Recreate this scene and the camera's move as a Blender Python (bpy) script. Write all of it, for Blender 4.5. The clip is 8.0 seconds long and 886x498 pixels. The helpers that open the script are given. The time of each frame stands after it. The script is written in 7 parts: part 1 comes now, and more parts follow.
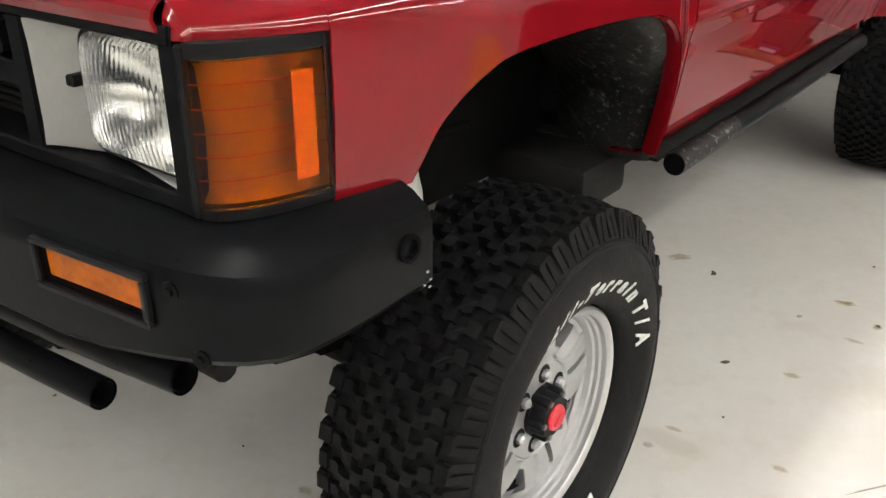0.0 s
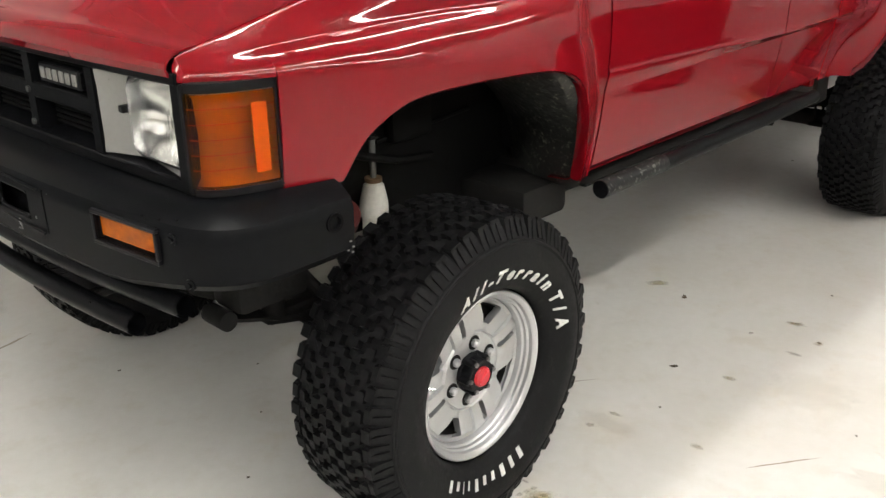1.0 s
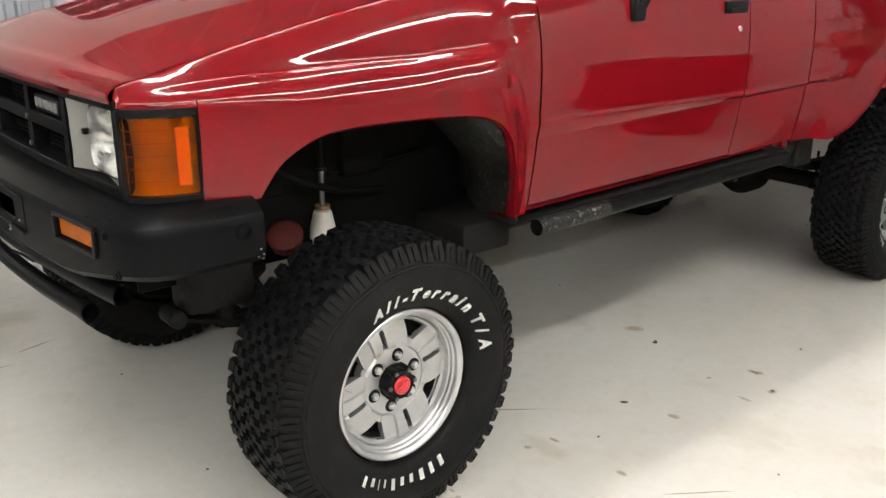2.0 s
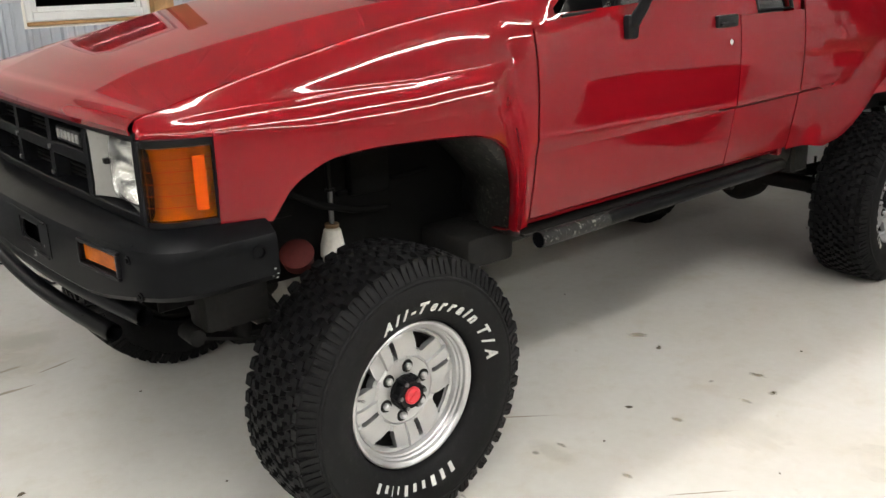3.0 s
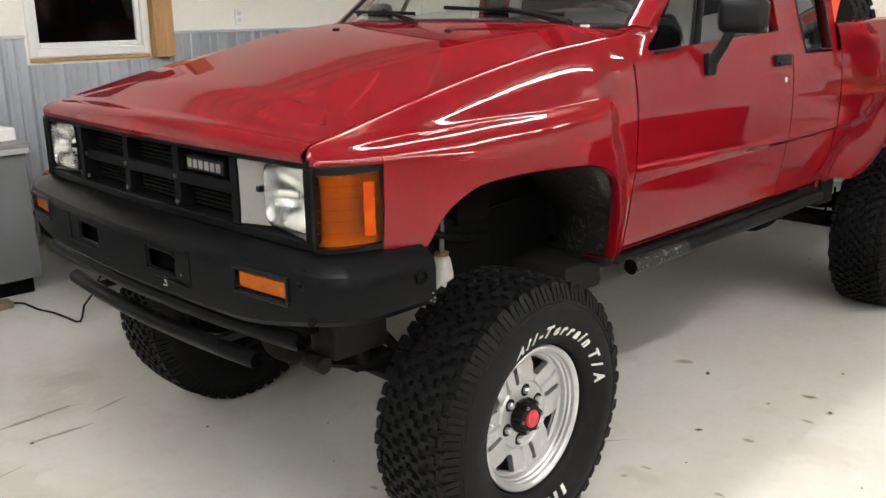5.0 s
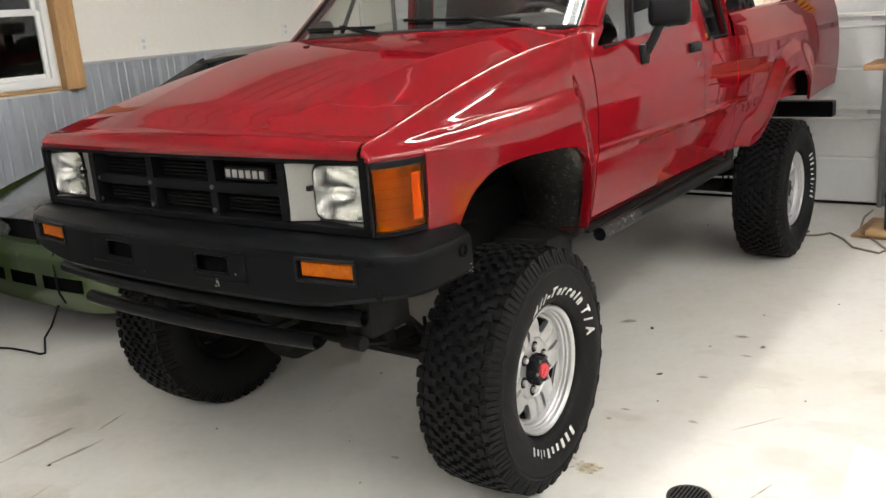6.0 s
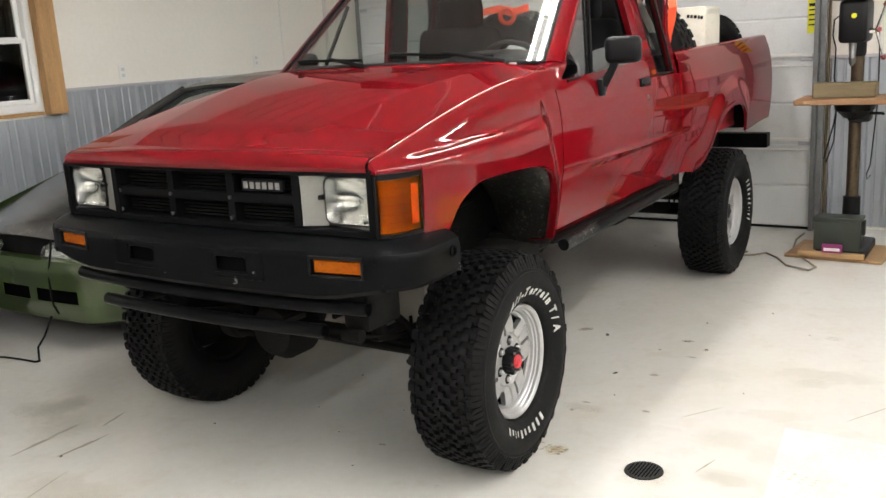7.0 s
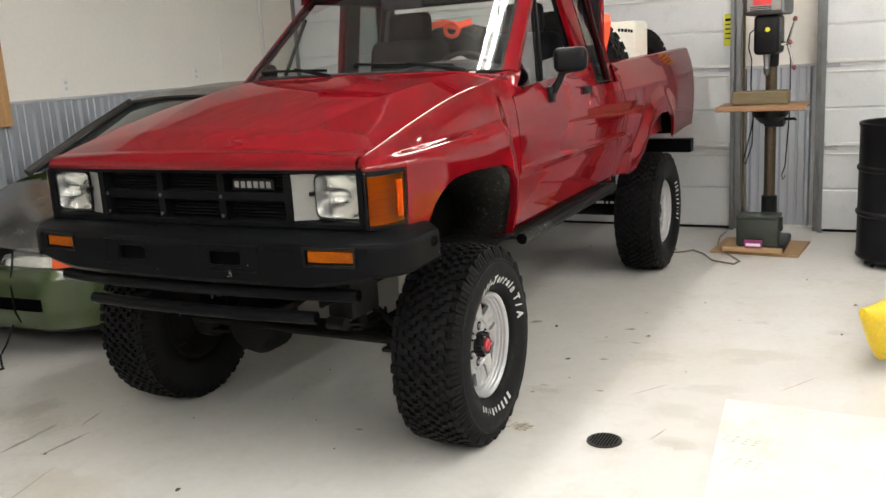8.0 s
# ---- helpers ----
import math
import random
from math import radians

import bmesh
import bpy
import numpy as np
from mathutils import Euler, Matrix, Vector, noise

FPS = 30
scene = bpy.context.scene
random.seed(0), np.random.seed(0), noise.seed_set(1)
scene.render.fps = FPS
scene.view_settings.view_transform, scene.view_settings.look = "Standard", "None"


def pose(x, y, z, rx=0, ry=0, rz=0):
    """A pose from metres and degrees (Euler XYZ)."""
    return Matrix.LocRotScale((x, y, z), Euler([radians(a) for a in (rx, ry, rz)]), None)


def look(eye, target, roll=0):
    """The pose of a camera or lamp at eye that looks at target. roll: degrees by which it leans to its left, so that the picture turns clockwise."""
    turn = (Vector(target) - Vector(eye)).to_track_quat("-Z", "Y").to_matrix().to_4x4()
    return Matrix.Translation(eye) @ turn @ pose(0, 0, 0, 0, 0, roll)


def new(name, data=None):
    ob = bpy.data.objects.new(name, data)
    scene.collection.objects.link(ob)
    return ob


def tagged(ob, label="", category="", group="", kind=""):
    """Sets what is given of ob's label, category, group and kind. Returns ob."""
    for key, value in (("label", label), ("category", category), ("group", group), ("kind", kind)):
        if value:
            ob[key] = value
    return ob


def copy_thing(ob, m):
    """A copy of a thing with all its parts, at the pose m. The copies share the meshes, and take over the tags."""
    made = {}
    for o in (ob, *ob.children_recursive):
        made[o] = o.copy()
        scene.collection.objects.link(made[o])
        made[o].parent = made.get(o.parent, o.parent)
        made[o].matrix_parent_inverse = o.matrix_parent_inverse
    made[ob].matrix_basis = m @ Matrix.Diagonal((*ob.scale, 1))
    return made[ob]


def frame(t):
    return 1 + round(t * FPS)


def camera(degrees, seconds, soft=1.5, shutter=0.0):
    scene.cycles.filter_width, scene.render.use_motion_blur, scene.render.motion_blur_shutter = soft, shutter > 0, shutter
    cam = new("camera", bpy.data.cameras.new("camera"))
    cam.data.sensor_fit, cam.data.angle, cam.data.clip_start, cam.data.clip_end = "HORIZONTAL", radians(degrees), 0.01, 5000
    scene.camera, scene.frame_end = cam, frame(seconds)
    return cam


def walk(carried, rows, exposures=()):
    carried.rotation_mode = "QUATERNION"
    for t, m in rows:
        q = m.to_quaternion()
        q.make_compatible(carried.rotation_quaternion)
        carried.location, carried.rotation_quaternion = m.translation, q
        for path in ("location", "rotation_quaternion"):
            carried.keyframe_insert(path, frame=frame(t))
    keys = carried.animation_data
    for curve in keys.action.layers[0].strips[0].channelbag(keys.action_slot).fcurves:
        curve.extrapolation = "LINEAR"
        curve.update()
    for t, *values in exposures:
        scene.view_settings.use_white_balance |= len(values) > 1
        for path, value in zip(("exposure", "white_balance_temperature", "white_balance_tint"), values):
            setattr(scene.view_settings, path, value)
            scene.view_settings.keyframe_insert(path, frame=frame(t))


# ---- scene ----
cam = camera(52.8, 8.0)
PATH = [
    (0, (1.551, -1.197, 1.415), (0.439, 0.215, 0.539), 0.1),
    (0.5, (1.815, -1.279, 1.475), (0.594, 0.092, 0.682), -2.1),
    (1, (2.119, -1.412, 1.506), (0.831, -0.082, 0.75), -0.8),
    (1.5, (2.427, -1.34, 1.516), (1.004, -0.096, 0.862), 0.1),
    (1.7, (2.519, -1.308, 1.501), (1.077, -0.076, 0.867), 0.6),
    (2.8, (2.677, -1.338, 1.551), (1.188, -0.153, 0.936), -1.8),
    (3, (2.684, -1.363, 1.552), (1.212, -0.152, 0.946), -1.5),
    (3.5, (2.697, -1.421, 1.564), (1.243, -0.17, 0.996), -0.1),
    (4, (2.664, -1.555, 1.56), (1.129, -0.392, 1.022), 1.0),
    (4.5, (2.553, -1.642, 1.553), (1.119, -0.349, 1.032), 1.2),
    (4.7, (2.48, -1.694, 1.542), (1.056, -0.389, 1.025), 0.6),
    (5.8, (2.262, -2.237, 1.555), (1.057, -0.731, 1.024), -4.6),
    (6, (2.284, -2.355, 1.562), (1.117, -0.813, 1.052), -4.4),
    (6.5, (2.368, -2.584, 1.563), (1.246, -0.99, 1.114), -3.5),
    (7, (2.413, -2.77, 1.579), (1.335, -1.147, 1.131), -3.4),
    (7.5, (2.385, -2.968, 1.579), (1.434, -1.268, 1.125), -3.9),
    (8, (2.377, -3.121, 1.568), (1.452, -1.399, 1.142), -3.5),
]
walk(cam, [(t, look(eye, target, roll)) for t, eye, target, roll in PATH], [(0, 0.0), (3, 0.0), (4, 0.09), (6.5, 0.09), (7.2, -0.04), (8, -0.10)])

# ---- world and light: a closed shop at night, lit by ceiling tubes ----
world = bpy.data.worlds.new("night")
world.use_nodes = True
world.node_tree.nodes["Background"].inputs["Color"].default_value = (0.010, 0.012, 0.018, 1)
world.node_tree.nodes["Background"].inputs["Strength"].default_value = 0.4
scene.world = world
TUBE_POWER = 76


# ---- materials ----
def links(m):
    return m.node_tree.nodes, m.node_tree.links


def plain(name, color, rough=0.5, metal=0.0, vary=0.12, scale=6.0, fine=90.0, bump=0.0, bump_scale=140.0, coat=0.0, rough_vary=0.1, dirt=None, dirt_amount=0.0, spec=0.5, stretch=(1, 1, 1)):
    """Principled surface with colour and gloss that vary at two scales, fine relief and shaped dirt."""
    m = bpy.data.materials.new(name)
    m.use_nodes = True
    n, l = links(m)
    b = n["Principled BSDF"]
    b.inputs["Metallic"].default_value = metal
    b.inputs["Coat Weight"].default_value = coat
    b.inputs["Coat Roughness"].default_value = 0.03
    b.inputs["Specular IOR Level"].default_value = spec
    geo = n.new("ShaderNodeTexCoord")
    mp = n.new("ShaderNodeMapping")
    mp.inputs["Scale"].default_value = stretch
    l.new(geo.outputs["Object"], mp.inputs["Vector"])
    big, small = n.new("ShaderNodeTexNoise"), n.new("ShaderNodeTexNoise")
    big.inputs["Scale"].default_value, small.inputs["Scale"].default_value = scale, fine
    big.inputs["Detail"].default_value, small.inputs["Detail"].default_value = 5, 3
    for t in (big, small):
        l.new(mp.outputs[0], t.inputs["Vector"])
    add = n.new("ShaderNodeMath")
    add.operation = "ADD"
    l.new(big.outputs["Fac"], add.inputs[0]), l.new(small.outputs["Fac"], add.inputs[1])
    rng = n.new("ShaderNodeMapRange")
    rng.inputs["From Min"].default_value, rng.inputs["From Max"].default_value = 0.6, 1.4
    rng.inputs["To Min"].default_value, rng.inputs["To Max"].default_value = 1 - vary, 1 + vary
    l.new(add.outputs[0], rng.inputs["Value"])
    mul = n.new("ShaderNodeMix")
    mul.data_type, mul.blend_type = "RGBA", "MULTIPLY"
    mul.inputs["Factor"].default_value = 1
    mul.inputs["A"].default_value = (*color, 1)
    l.new(rng.outputs[0], mul.inputs["B"])
    out = mul.outputs["Result"]
    if dirt:
        spots = n.new("ShaderNodeTexNoise")
        spots.inputs["Scale"].default_value, spots.inputs["Detail"].default_value = scale * 2.3, 8
        spots.inputs["Roughness"].default_value = 0.7
        l.new(mp.outputs[0], spots.inputs["Vector"])
        r2 = n.new("ShaderNodeMapRange")
        r2.inputs["From Min"].default_value, r2.inputs["From Max"].default_value = 0.56, 0.70
        r2.inputs["To Max"].default_value = dirt_amount
        l.new(spots.outputs["Fac"], r2.inputs["Value"])
        mix = n.new("ShaderNodeMix")
        mix.data_type = "RGBA"
        l.new(r2.outputs[0], mix.inputs["Factor"])
        l.new(out, mix.inputs["A"])
        mix.inputs["B"].default_value = (*dirt, 1)
        out = mix.outputs["Result"]
    l.new(out, b.inputs["Base Color"])
    rr = n.new("ShaderNodeMapRange")
    rr.inputs["From Min"].default_value, rr.inputs["From Max"].default_value = 0.6, 1.4
    rr.inputs["To Min"].default_value, rr.inputs["To Max"].default_value = max(0.02, rough - rough_vary), min(1, rough + rough_vary)
    l.new(add.outputs[0], rr.inputs["Value"])
    l.new(rr.outputs[0], b.inputs["Roughness"])
    if bump:
        tex = n.new("ShaderNodeTexNoise")
        tex.inputs["Scale"].default_value, tex.inputs["Detail"].default_value = bump_scale, 4
        l.new(mp.outputs[0], tex.inputs["Vector"])
        bp = n.new("ShaderNodeBump")
        bp.inputs["Strength"].default_value, bp.inputs["Distance"].default_value = bump, 0.004
        l.new(tex.outputs["Fac"], bp.inputs["Height"])
        l.new(bp.outputs[0], b.inputs["Normal"])
    return m


def glass(name, color=(1, 1, 1), rough=0.0, ior=1.45):
    m = bpy.data.materials.new(name)
    m.use_nodes = True
    b = m.node_tree.nodes["Principled BSDF"]
    b.inputs["Base Color"].default_value = (*color, 1)
    b.inputs["Transmission Weight"].default_value = 1
    b.inputs["Roughness"].default_value = rough
    b.inputs["IOR"].default_value = ior
    return m


def fluted(name):
    """Headlamp glass with moulded vertical flutes."""
    m = glass(name, (0.97, 0.98, 0.97), 0.10)
    n, l = links(m)
    co = n.new("ShaderNodeTexCoord")
    wv = n.new("ShaderNodeTexWave")
    wv.bands_direction = "X"
    wv.inputs["Scale"].default_value = 34
    l.new(co.outputs["Object"], wv.inputs["Vector"])
    bp = n.new("ShaderNodeBump")
    bp.inputs["Strength"].default_value, bp.inputs["Distance"].default_value = 0.28, 0.003
    l.new(wv.outputs["Fac"], bp.inputs["Height"])
    l.new(bp.outputs[0], n["Principled BSDF"].inputs["Normal"])
    return m


def glow(name, color, strength):
    m = bpy.data.materials.new(name)
    m.use_nodes = True
    b = m.node_tree.nodes["Principled BSDF"]
    b.inputs["Base Color"].default_value = (0.8, 0.8, 0.8, 1)
    b.inputs["Emission Color"].default_value = (*color, 1)
    b.inputs["Emission Strength"].default_value = strength
    return m


RED = plain("red_paint", (0.126, 0.0024, 0.0054), 0.50, vary=0.012, scale=3.0, fine=220, coat=0.70, rough_vary=0.02, spec=0.0)
SCRATCH = plain("pale_scratch", (0.42, 0.25, 0.22), 0.6, vary=0.1)
SCUFFED = plain("scuffed_pad", (0.010, 0.010, 0.010), 0.5, spec=0.2, vary=0.4, scale=25, dirt=(0.34, 0.34, 0.32), dirt_amount=0.85)
RED_DULL = plain("red_inner_paint", (0.25, 0.012, 0.018), 0.5, vary=0.3, dirt=(0.05, 0.04, 0.035), dirt_amount=0.8, scale=9)
BLACK_PLASTIC = plain("black_plastic", (0.005, 0.005, 0.006), 0.40, spec=0.14, vary=0.25, bump=0.15, bump_scale=420, rough_vary=0.1)
GRILLE_BLACK = plain("grille_plastic", (0.0040, 0.0042, 0.0048), 0.45, spec=0.05, vary=0.25, bump=0.08, bump_scale=400)
BUMPER_BLACK = plain("painted_steel_black", (0.0036, 0.0038, 0.0044), 0.32, spec=0.055, vary=0.2, scale=9, bump=0.05, bump_scale=200, rough_vary=0.05)
UNDER = plain("underbody_grime", (0.0075, 0.0072, 0.0068), 0.75, spec=0.15, vary=0.4, scale=10, bump=0.5, bump_scale=50, dirt=(0.028, 0.022, 0.016), dirt_amount=0.5)
SPLASH = plain("splash_panel", (0.010, 0.010, 0.009), 0.6, spec=0.3, vary=0.4, scale=26, bump=0.8, bump_scale=40, dirt=(0.16, 0.15, 0.12), dirt_amount=0.8)
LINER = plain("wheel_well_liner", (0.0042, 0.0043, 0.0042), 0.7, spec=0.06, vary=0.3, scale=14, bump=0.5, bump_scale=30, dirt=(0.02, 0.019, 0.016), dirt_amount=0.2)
RUBBER = plain("tyre_rubber", (0.0054, 0.0054, 0.0058), 0.58, spec=0.11, vary=0.25, scale=20, bump=0.15, bump_scale=160, dirt=(0.03, 0.029, 0.027), dirt_amount=0.35)
WHITE_RUBBER = plain("raised_white_lettering", (0.56, 0.56, 0.54), 0.55, vary=0.12, scale=30, dirt=(0.3, 0.3, 0.29), dirt_amount=0.5)
ALLOY = plain("silver_alloy", (0.45, 0.455, 0.46), 0.38, metal=0.75, vary=0.04, scale=18, rough_vary=0.05)
ALLOY_LIP = plain("machined_alloy", (0.52, 0.52, 0.53), 0.30, metal=0.75, vary=0.04, scale=18, rough_vary=0.01)
STEEL = plain("dark_steel", (0.16, 0.16, 0.16), 0.4, metal=0.8, vary=0.25, scale=25)
CHROME = plain("chrome", (0.8, 0.8, 0.8), 0.12, metal=1.0, vary=0.1, rough_vary=0.05)
HUB_RED = plain("red_hub_dial", (0.50, 0.02, 0.03), 0.4, vary=0.2)
AMBER = plain("amber_lens", (0.30, 0.068, 0.002), 0.22, vary=0.28, scale=30, fine=90, coat=0.0, rough_vary=0.05, spec=0.15, dirt=(0.12, 0.035, 0.002), dirt_amount=0.5)
AMBER_DEEP = plain("amber_reflector", (0.62, 0.150, 0.003), 0.12, vary=0.12, scale=160, fine=300, coat=1.0, bump=0.4, bump_scale=420)
LENS = fluted("headlamp_glass")
AMBER_GLASS = glass("amber_glass", (1.0, 0.40, 0.012), 0.08, 1.22)
GLASS = glass("clear_glass", (0.93, 0.96, 0.94))
TINT = glass("tinted_glass", (0.45, 0.5, 0.48))
REFLECTOR = plain("lamp_reflector", (0.90, 0.90, 0.88), 0.16, metal=1.0, vary=0.12, scale=30, rough_vary=0.05, bump=0.16, bump_scale=30)
BEZEL = plain("grey_lamp_bezel", (0.27, 0.265, 0.255), 0.36, vary=0.08, metal=0.5, scale=12)
WHITE_PLASTIC = plain("white_plastic", (0.62, 0.60, 0.54), 0.5, vary=0.12, scale=20)
FABRIC = plain("dark_seat_cloth", (0.009, 0.009, 0.010), 0.9, spec=0.15, vary=0.3, bump=0.4, bump_scale=600)
ORANGE = plain("orange_webbing", (0.90, 0.10, 0.03), 0.7, vary=0.12, bump=0.4, bump_scale=500)
WOOD = plain("raw_timber", (0.42, 0.24, 0.10), 0.65, vary=0.3, scale=5, fine=40, stretch=(6, 6, 0.7), bump=0.2)
WOOD_OLD = plain("weathered_timber", (0.15, 0.115, 0.062), 0.8, vary=0.35, scale=5, fine=60, stretch=(0.8, 6, 6), bump=0.3)
PLY = plain("plywood", (0.33, 0.20, 0.10), 0.7, vary=0.25, scale=6, fine=50, stretch=(1, 6, 1), dirt=(0.10, 0.07, 0.045), dirt_amount=0.5)
CREAM = plain("cream_liner_panel", (0.82, 0.79, 0.725), 0.42, vary=0.04, scale=1.2, fine=30, bump=0.06, bump_scale=30)
GALV = plain("galvanised_sheet", (0.47, 0.50, 0.545), 0.40, metal=0.6, vary=0.04, scale=5, fine=70, rough_vary=0.03)
CAP = plain("pale_metal_cap", (0.50, 0.50, 0.52), 0.4, metal=0.3, vary=0.05)
TRIM_WHITE = plain("white_trim", (0.78, 0.77, 0.75), 0.4, vary=0.05)
VINYL = plain("white_vinyl", (0.80, 0.80, 0.79), 0.35, vary=0.04)
TRACK = plain("track_steel", (0.20, 0.205, 0.21), 0.4, metal=0.6, vary=0.2, scale=12)
DOOR_WHITE = plain("white_door_panel", (0.72, 0.73, 0.74), 0.42, vary=0.06, scale=3, bump=0.15, bump_scale=90, dirt=(0.5, 0.49, 0.46), dirt_amount=0.3)
CEIL = plain("white_ceiling_sheet", (0.60, 0.60, 0.585), 0.45, vary=0.04)
COUNTER = plain("charcoal_panel", (0.095, 0.098, 0.105), 0.5, vary=0.12, scale=4, bump=0.1)
COUNTER_TOP = plain("grey_laminate", (0.15, 0.15, 0.155), 0.38, vary=0.14, scale=5, fine=60)
GREEN = plain("green_car_paint", (0.031, 0.052, 0.012), 0.3, vary=0.14, scale=4, coat=0.8, rough_vary=0.04)
HOOD_GREY = plain("grey_bare_hood", (0.055, 0.052, 0.050), 0.22, spec=0.25, vary=0.25, scale=5, dirt=(0.14, 0.13, 0.12), dirt_amount=0.4)
OLIVE = plain("olive_steel", (0.017, 0.023, 0.016), 0.45, vary=0.2, scale=14)
BARREL = plain("black_drum_paint", (0.007, 0.007, 0.008), 0.35, spec=0.18, vary=0.3, scale=8)
YELLOW = plain("yellow_hull", (0.74, 0.52, 0.02), 0.38, vary=0.14, scale=5, dirt=(0.4, 0.3, 0.06), dirt_amount=0.4)
YELLOW_TAG = plain("yellow_tag", (0.75, 0.72, 0.03), 0.5, vary=0.06)
RED_PLASTIC = plain("red_plastic", (0.55, 0.03, 0.03), 0.4, vary=0.1)
KNOB = plain("faded_red_knob", (0.26, 0.07, 0.07), 0.45, vary=0.1)
PINK = plain("magenta_print", (0.22, 0.02, 0.12), 0.5, vary=0.2)
PAPER = plain("white_card", (0.74, 0.73, 0.70), 0.7, vary=0.08)
CORD = plain("black_cord", (0.005, 0.005, 0.0055), 0.50, spec=0.10, vary=0.2)
TAN_CORD = plain("tan_cord", (0.20, 0.17, 0.13), 0.7, vary=0.2)
CRUMB = plain("dry_leaf_crumb", (0.07, 0.055, 0.035), 0.9, vary=0.4, scale=60)
# near-black for the night outside, and for shade painted into slots and recesses
NIGHT_AND_SHADE = plain("night_and_shade_black", (0.003, 0.003, 0.0035), 0.9, vary=0.3, spec=0.05)
TUBE = glow("tube_light", (1.0, 0.98, 0.94), TUBE_POWER)
PATCH = plain("fresh_floor_coating", (0.74, 0.71, 0.64), 0.30, vary=0.05, scale=4, dirt=(0.52, 0.44, 0.30), dirt_amount=0.25)


def floor_material():
    """Worn white coating: soft grey traffic marks, rusty-yellow stains, fine dark scratches."""
    m = plain("white_floor_coating", (0.635, 0.622, 0.588), 0.24, vary=0.04, scale=1.1, fine=26, rough_vary=0.035, dirt=(0.58, 0.53, 0.43), dirt_amount=0.15)
    n, l = links(m)
    b = n["Principled BSDF"]
    src = b.inputs["Base Color"].links[0].from_socket
    geo = n.new("ShaderNodeTexCoord")
    last = src
    for scale, lo, hi, amount, color, seed in ((2.6, 0.59, 0.74, 0.36, (0.52, 0.42, 0.25), 3), (7.0, 0.53, 0.74, 0.36, (0.48, 0.42, 0.32), 23), (0.9, 0.50, 0.74, 0.50, (0.52, 0.475, 0.39), 7), (14.0, 0.645, 0.76, 0.42, (0.34, 0.28, 0.19), 11), (34.0, 0.72, 0.76, 0.5, (0.22, 0.19, 0.15), 19)):
        t = n.new("ShaderNodeTexNoise")
        t.noise_dimensions = "4D"
        t.inputs["W"].default_value = seed
        t.inputs["Scale"].default_value, t.inputs["Detail"].default_value, t.inputs["Roughness"].default_value = scale, 8, 0.65
        l.new(geo.outputs["Object"], t.inputs["Vector"])
        r = n.new("ShaderNodeMapRange")
        r.inputs["From Min"].default_value, r.inputs["From Max"].default_value, r.inputs["To Max"].default_value = lo, hi, amount
        l.new(t.outputs["Fac"], r.inputs["Value"])
        mx = n.new("ShaderNodeMix")
        mx.data_type = "RGBA"
        l.new(r.outputs[0], mx.inputs["Factor"]), l.new(last, mx.inputs["A"])
        mx.inputs["B"].default_value = (*color, 1)
        last = mx.outputs["Result"]
    l.new(last, b.inputs["Base Color"])
    return m


FLOOR = floor_material()


# ---- mesh tools ----
def V(*a):
    return Vector(a)


def lerp(a, b, t):
    return a + (b - a) * t


def smooth(a, b, x):
    t = min(1.0, max(0.0, (x - a) / (b - a)))
    return t * t * (3 - 2 * t)


def curve(table, x):
    """Piecewise-linear table lookup."""
    if x <= table[0][0]:
        return table[0][1]
    for (x0, y0), (x1, y1) in zip(table, table[1:]):
        if x <= x1:
            return lerp(y0, y1, (x - x0) / (x1 - x0))
    return table[-1][1]


def box(bm, c, s, bevel=0.0, rot=None, seg=1):
    """A box at centre c with size s; rot is a Matrix."""
    m = Matrix.Translation(c) @ (rot.to_4x4() if rot else Matrix()) @ Matrix.Diagonal((*s, 1))
    r = bmesh.ops.create_cube(bm, size=1, matrix=m)
    if bevel:
        es = list({e for v in r["verts"] for e in v.link_edges})
        bmesh.ops.bevel(bm, geom=es, offset=bevel, segments=seg, affect="EDGES", profile=0.5)
    return bm


def quadbox(bm, lo, hi):
    """Eight corners: two loops of four points, joined."""
    a = [bm.verts.new(p) for p in lo]
    b = [bm.verts.new(p) for p in hi]
    k = len(a)
    bm.faces.new(list(reversed(a))), bm.faces.new(b)
    for i in range(k):
        bm.faces.new((a[i], a[(i + 1) % k], b[(i + 1) % k], b[i]))
    return bm


def tube(bm, pts, r, seg=10, caps=True, flat=1.0):
    """A round bar along points; r may be a list."""
    pts = [Vector(p) for p in pts]
    rings = []
    up = None
    for i, p in enumerate(pts):
        d = (pts[min(i + 1, len(pts) - 1)] - pts[max(i - 1, 0)]).normalized()
        if up is None:
            up = d.orthogonal().normalized()
        up = (up - d * up.dot(d)).normalized()
        side = d.cross(up)
        rad = r[i] if isinstance(r, (list, tuple)) else r
        rings.append([bm.verts.new(p + (up * math.cos(a) * flat + side * math.sin(a)) * rad) for a in [2 * math.pi * k / seg for k in range(seg)]])
    for a, b in zip(rings, rings[1:]):
        for k in range(seg):
            bm.faces.new((a[k], a[(k + 1) % seg], b[(k + 1) % seg], b[k]))
    if caps:
        bm.faces.new(list(reversed(rings[0]))), bm.faces.new(rings[-1])
    return bm


def revolve(bm, profile, m, seg=48, close=False):
    """Profile of (axial, radius) turned round the local z of m."""
    rings = []
    for z, r in profile:
        rings.append([bm.verts.new(m @ V(r * math.cos(2 * math.pi * k / seg), r * math.sin(2 * math.pi * k / seg), z)) for k in range(seg)])
    pairs = list(zip(rings, rings[1:])) + ([(rings[-1], rings[0])] if close else [])
    for a, b in pairs:
        for k in range(seg):
            bm.faces.new((a[k], a[(k + 1) % seg], b[(k + 1) % seg], b[k]))
    return rings


